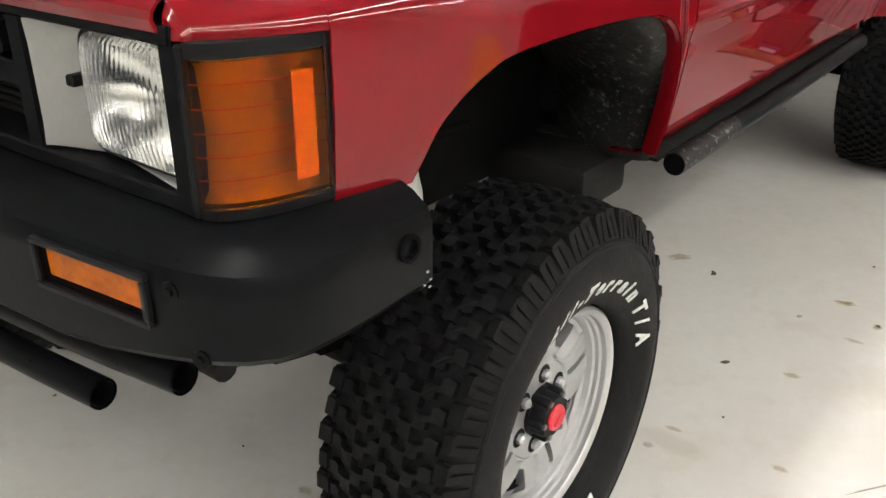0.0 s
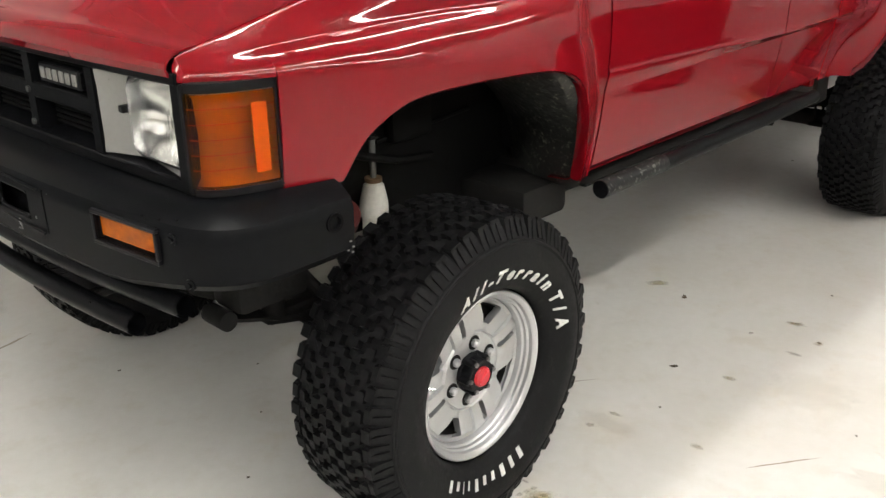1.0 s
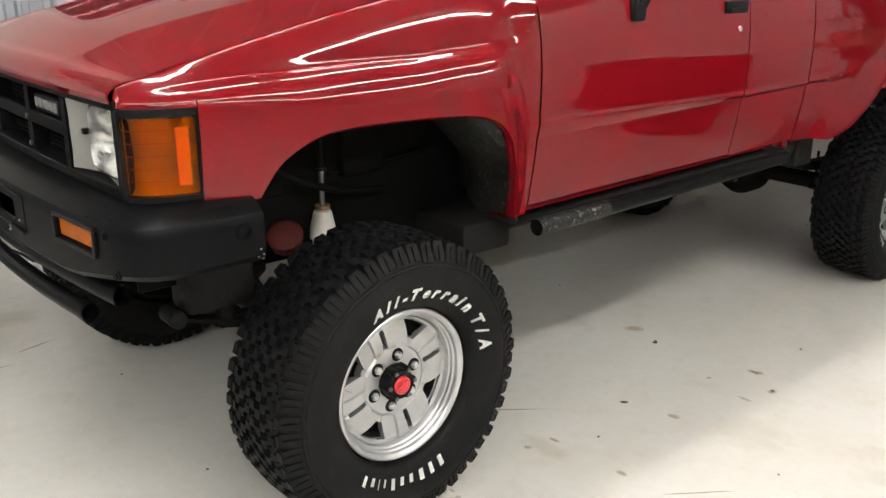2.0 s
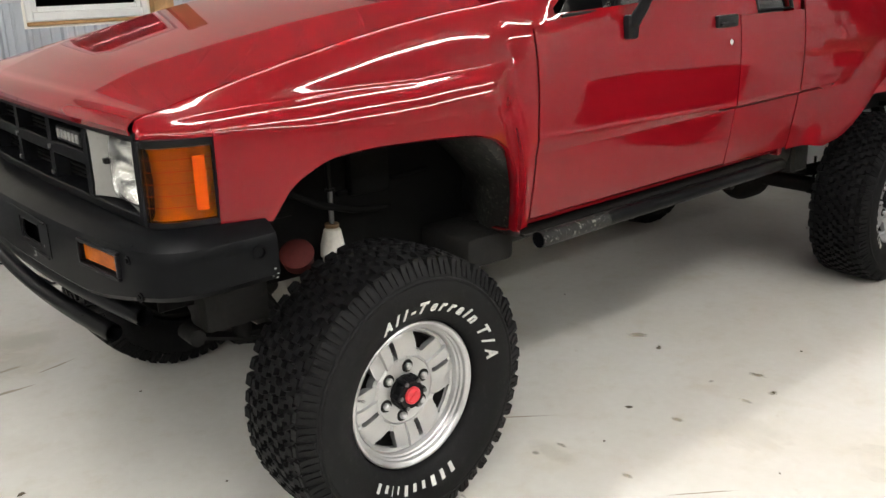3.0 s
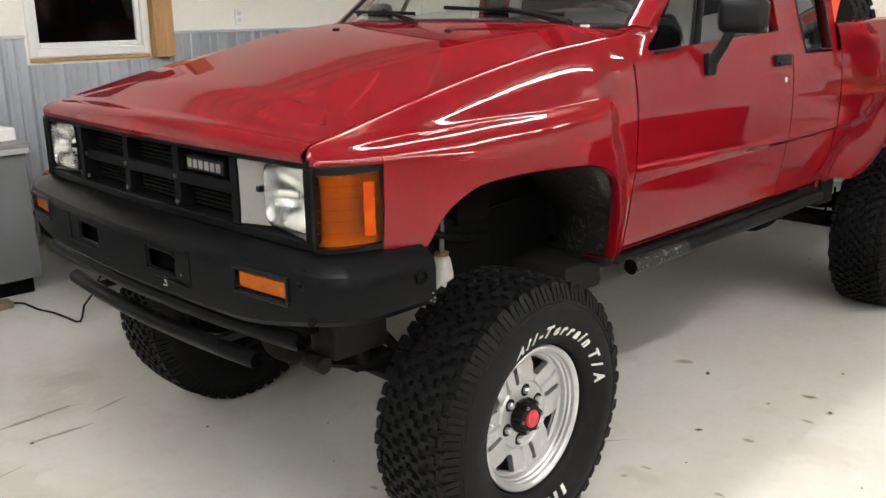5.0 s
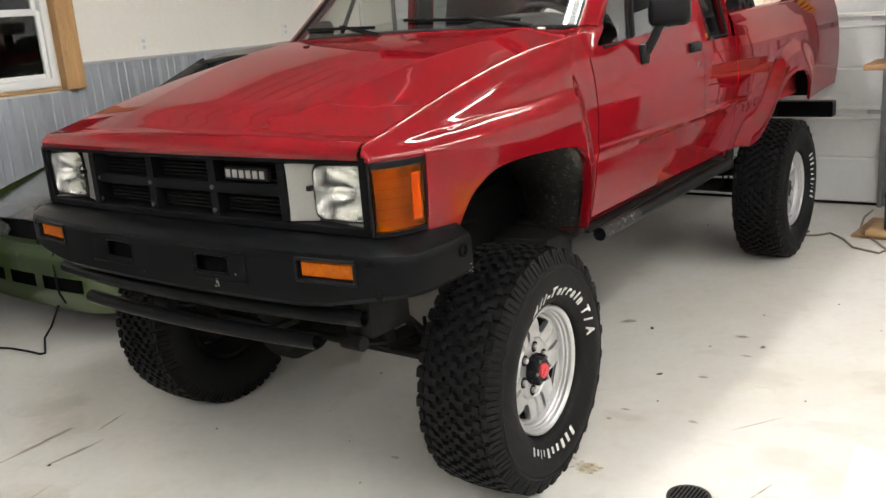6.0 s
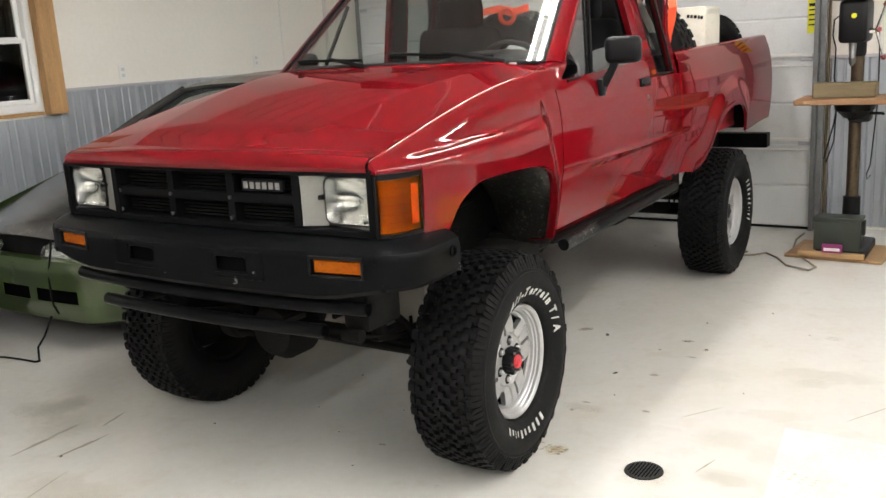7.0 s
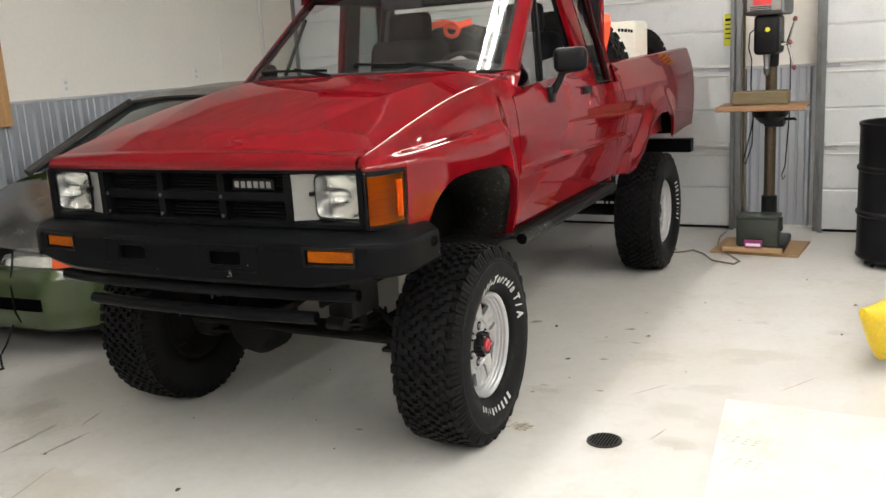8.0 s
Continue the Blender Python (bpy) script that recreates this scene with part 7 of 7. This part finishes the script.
for x in (2.70, 3.45):
    bm = B()
    box(bm, (x, 1.16, 0.03), (0.10, 0.5, 0.06), 0.006)
    bmesh.ops.rotate(bm, verts=bm.verts[:], cent=(2.205, 1.16, 0.2), matrix=Matrix.Rotation(radians(56), 3, "Z"))
    part("timber_block", bm, WOOD_OLD, kay)

drain = thing("floor_drain", "round dark cast floor drain with slots", "drain", at=(1.32, 0.125, 0))
bm = B()
tube(bm, [(1.32, 0.125, 0.001), (1.32, 0.125, 0.006)], [0.072, 0.070], 36)
part("drain_plate", bm, plain("cast_iron", (0.022, 0.021, 0.020), 0.55, metal=0.4, vary=0.3, scale=40), drain)
for k in range(-4, 5):
    bm = B()
    h = math.sqrt(0.058 ** 2 - (0.0125 * k) ** 2)
    box(bm, (1.32 + 0.0125 * k, 0.125, 0.0065), (0.005, 2 * h, 0.002))
    part("drain_slot", bm, NIGHT_AND_SHADE, drain)
bm = B()
plate(bm, [(1.69, 0.715, 0.001), (2.9, 0.70, 0.001), (2.95, -2.2, 0.001), (1.98, -2.2, 0.001)], (0, 0, 0.003))
solid("floor_patch", bm, PATCH, "lighter fresh coating patch on the floor", "floor patch", kind="structure")
bm = B()
tube(bm, [(0.80, 3.58, 0.007), (0.77, 3.52, 0.007), (0.80, 3.47, 0.007), (0.87, 3.50, 0.007), (0.93, 3.58, 0.007), (1.03, 3.47, 0.007), (1.13, 3.28, 0.007), (1.29, 3.20, 0.007), (1.315, 3.29, 0.007), (1.20, 3.50, 0.007), (1.08, 3.70, 0.007), (1.03, 4.08, 0.007), (1.04, 4.30, 0.007)], 0.007, 6)
solid("extension_cord", bm, TAN_CORD, "thin tan extension cord snaking over the floor", "cord")


def crumb(x, y, size, seed, mat=CRUMB):
    """A curled leaf crumb or dirt flake."""
    r = random.Random(seed)
    bm = B()
    a0 = r.random() * 6.28
    pts = []
    n = 7
    top = []
    for k in range(n):
        a = 2 * math.pi * k / n
        rad = size * (0.35 + 0.65 * r.random()) * (1.0 if abs(math.cos(a)) > 0.5 else 0.5)
        px, py = x + rad * math.cos(a + a0), y + rad * math.sin(a + a0)
        pts.append(V(px, py, 0.0012))
        top.append(V(lerp(px, x, 0.2), lerp(py, y, 0.2), 0.003 + size * 0.25 * r.random()))
    quadbox(bm, pts, top)
    return solid("leaf_crumb", bm, mat, "small dry leaf crumb on the floor", "debris", group="leaf crumbs")


for k, (x, y, s) in enumerate(((0.601, 1.51, 0.026), (0.851, 1.0, 0.024), (1.14, 1.485, 0.014), (-0.505, -0.28, 0.010), (-0.26, 0.473, 0.014), (0.308, -0.325, 0.008), (-0.06, -0.846, 0.022), (-0.198, 0.064, 0.009), (2.084, 1.797, 0.016), (2.118, 2.379, 0.022), (0.061, -0.106, 0.008),
                               (-0.102, 1.693, 0.009), (0.127, 3.56, 0.014), (-0.853, -0.81, 0.016), (0.30, 0.9, 0.008), (1.30, 2.2, 0.010), (1.55, 1.9, 0.009), (1.02, 1.9, 0.010), (0.62, 3.3, 0.012), (0.74, 3.35, 0.010), (1.8, 2.9, 0.010), (0.2, 0.4, 0.009), (0.18, 0.20, 0.007), (1.45, 1.0, 0.008), (0.95, 0.75, 0.007))):
    crumb(x, y, 0.75 * s, k)


def film(name, color, amount, scale, rough=0.35):
    """A thin stain that thins out raggedly towards its edge."""
    m = plain(name, color, rough, vary=0.15, scale=20)
    n, l = links(m)
    co = n.new("ShaderNodeTexCoord")
    off = n.new("ShaderNodeVectorMath")
    off.operation = "SUBTRACT"
    off.inputs[1].default_value = (0.5, 0.5, 0.5)
    l.new(co.outputs["Generated"], off.inputs[0])
    flat = n.new("ShaderNodeVectorMath")
    flat.operation = "MULTIPLY"
    flat.inputs[1].default_value = (1, 1, 0)
    l.new(off.outputs[0], flat.inputs[0])
    ln = n.new("ShaderNodeVectorMath")
    ln.operation = "LENGTH"
    l.new(flat.outputs[0], ln.inputs[0])
    fall = n.new("ShaderNodeMapRange")
    fall.inputs["From Min"].default_value, fall.inputs["From Max"].default_value = 0.10, 0.46
    fall.inputs["To Min"].default_value, fall.inputs["To Max"].default_value = 0.75, 0.0
    l.new(ln.outputs["Value"], fall.inputs["Value"])
    tex = n.new("ShaderNodeTexNoise")
    tex.inputs["Scale"].default_value, tex.inputs["Detail"].default_value, tex.inputs["Roughness"].default_value = scale, 7, 0.65
    l.new(co.outputs["Object"], tex.inputs["Vector"])
    add = n.new("ShaderNodeMath")
    add.operation = "ADD"
    l.new(fall.outputs[0], add.inputs[0]), l.new(tex.outputs["Fac"], add.inputs[1])
    cut = n.new("ShaderNodeMapRange")
    cut.inputs["From Min"].default_value, cut.inputs["From Max"].default_value = 0.62, 1.10
    cut.inputs["To Max"].default_value = amount
    l.new(add.outputs[0], cut.inputs["Value"])
    l.new(cut.outputs[0], n["Principled BSDF"].inputs["Alpha"])
    return m


STAIN = film("rusty_floor_stain", (0.60, 0.43, 0.14), 0.38, 60)
TAN = film("tan_floor_smudge", (0.60, 0.50, 0.31), 0.11, 22)
PRINT = film("rusty_tyre_print", (0.54, 0.44, 0.25), 0.30, 60)
DRAG = plain("grey_drag_mark", (0.24, 0.20, 0.15), 0.4, vary=0.2, scale=30)


def blot(x, y, sx, sy, turn, seed, mat, label, z=0.0003):
    """A flat stain with an uneven outline."""
    r = random.Random(seed)
    bm = B()
    n = 22
    ph = [r.random() * 6.28 for _ in range(3)]
    lo = []
    for k in range(n):
        a = 2 * math.pi * k / n
        f = 1 + 0.25 * math.sin(2 * a + ph[0]) + 0.18 * math.sin(5 * a + ph[1]) + 0.10 * math.sin(9 * a + ph[2])
        px, py = sx * f * math.cos(a), sy * f * math.sin(a)
        lo.append(V(x + px * math.cos(turn) - py * math.sin(turn), y + px * math.sin(turn) + py * math.cos(turn), z))
    bm.faces.new([bm.verts.new(p + V(0, 0, 0.0006)) for p in lo])
    return solid("floor_stain", bm, mat, label, "stain", group="floor stains", kind="structure")


for k, (x, y, a, b, t) in enumerate(((0.846, 0.525, 0.022, 0.012, 0.4), (0.869, 0.625, 0.024, 0.012, 0.2), (0.93, 1.40, 0.020, 0.008, 0.9), (1.017, 1.58, 0.035, 0.012, 0.5), (0.30, -0.12, 0.02, 0.014, 0.3))):
    blot(x, y, a, b, t, k, STAIN, "small rusty yellow stain on the floor")
for k, (x, y, a, b, t) in enumerate(((-1.07, -0.72, 0.012, 0.15, 0.05), (-0.86, -0.70, 0.010, 0.11, 0.0), (-0.98, -0.45, 0.006, 0.08, 0.3))):
    blot(x, y, a, b, t, 30 + k, DRAG, "thin grey drag mark on the floor")
for k, (x, y, a, b, t) in enumerate(((1.139, 0.638, 0.018, 0.012, 0.3), (1.02, 1.575, 0.034, 0.014, 0.4), (1.141, 1.481, 0.022, 0.012, 0.8), (1.107, 1.354, 0.030, 0.010, 0.2), (1.022, 1.055, 0.028, 0.010, 0.2), (0.455, 1.555, 0.05, 0.02, 0.6), (0.954, 0.14, 0.05, 0.035, 0.5))):
    blot(x, y, a * 1.3, b * 1.3, t, 50 + k, STAIN, "small rusty yellow stain on the floor")
for k, (x, y, a, b, t) in enumerate(((1.666, 0.438, 0.075, 0.09, 0.2), (1.60, 0.20, 0.12, 0.07, 0.4), (1.63, 0.82, 0.16, 0.06, 0.3), (1.50, 0.52, 0.10, 0.12, 0.1), (0.241, 1.406, 0.10, 0.06, 0.4), (1.665, 1.90, 0.05, 0.04, 0.2), (2.067, 1.82, 0.06, 0.05, 0.7), (1.35, 0.10, 0.14, 0.08, 0.6), (1.25, 1.15, 0.16, 0.10, 0.3), (0.60, -0.9, 0.20, 0.10, 0.4), (-0.55, -1.0, 0.25, 0.14, 0.2), (0.15, -1.3, 0.18, 0.10, 0.9), (1.75, 1.35, 0.20, 0.10, 0.2), (-1.38, -0.55, 0.16, 0.11, 0.3), (-1.33, -0.42, 0.12, 0.08, 0.1), (-1.36, -0.50, 0.10, 0.14, 0.8), (-1.15, -0.60, 0.22, 0.12, 0.4), (1.69, 1.24, 0.10, 0.06, 0.3), (0.88, 0.57, 0.09, 0.05, 0.2), (1.60, 0.18, 0.10, 0.05, 0.1))):
    blot(x, y, a * 1.25, b * 1.25, t, 70 + k, TAN, "soft tan smudge on the white floor")
# tyre print of small rusty dabs on the fresh patch and one beside it
for cx, cy, z in ((1.815, 0.31, 0.0052), (1.855, 0.115, 0.0052), (0.92, 0.155, 0.0004)):
    for i in range(4):
        for j in range(3):
            blot(cx + 0.038 * (i - 1.5) + 0.006 * j, cy + 0.024 * (j - 1) - 0.006 * i, 0.017, 0.008, 0.3 + 0.5 * (i % 2), 120 + 3 * i + j, PRINT, "faint rusty tyre print dab on the floor", z)
for k, (x0, y0, x1, y1) in enumerate(((1.30, 0.66, 1.40, 0.80), (1.49, 0.20, 1.52, 0.32), (-0.7, -0.9, -0.62, -1.2), (0.55, 0.55, 0.70, 0.75), (1.9, 0.9, 2.02, 1.1))):
    blot((x0 + x1) / 2, (y0 + y1) / 2, 0.5 * math.hypot(x1 - x0, y1 - y0), 0.0035, math.atan2(y1 - y0, x1 - x0), 160 + k, DRAG, "thin grey scratch on the floor")
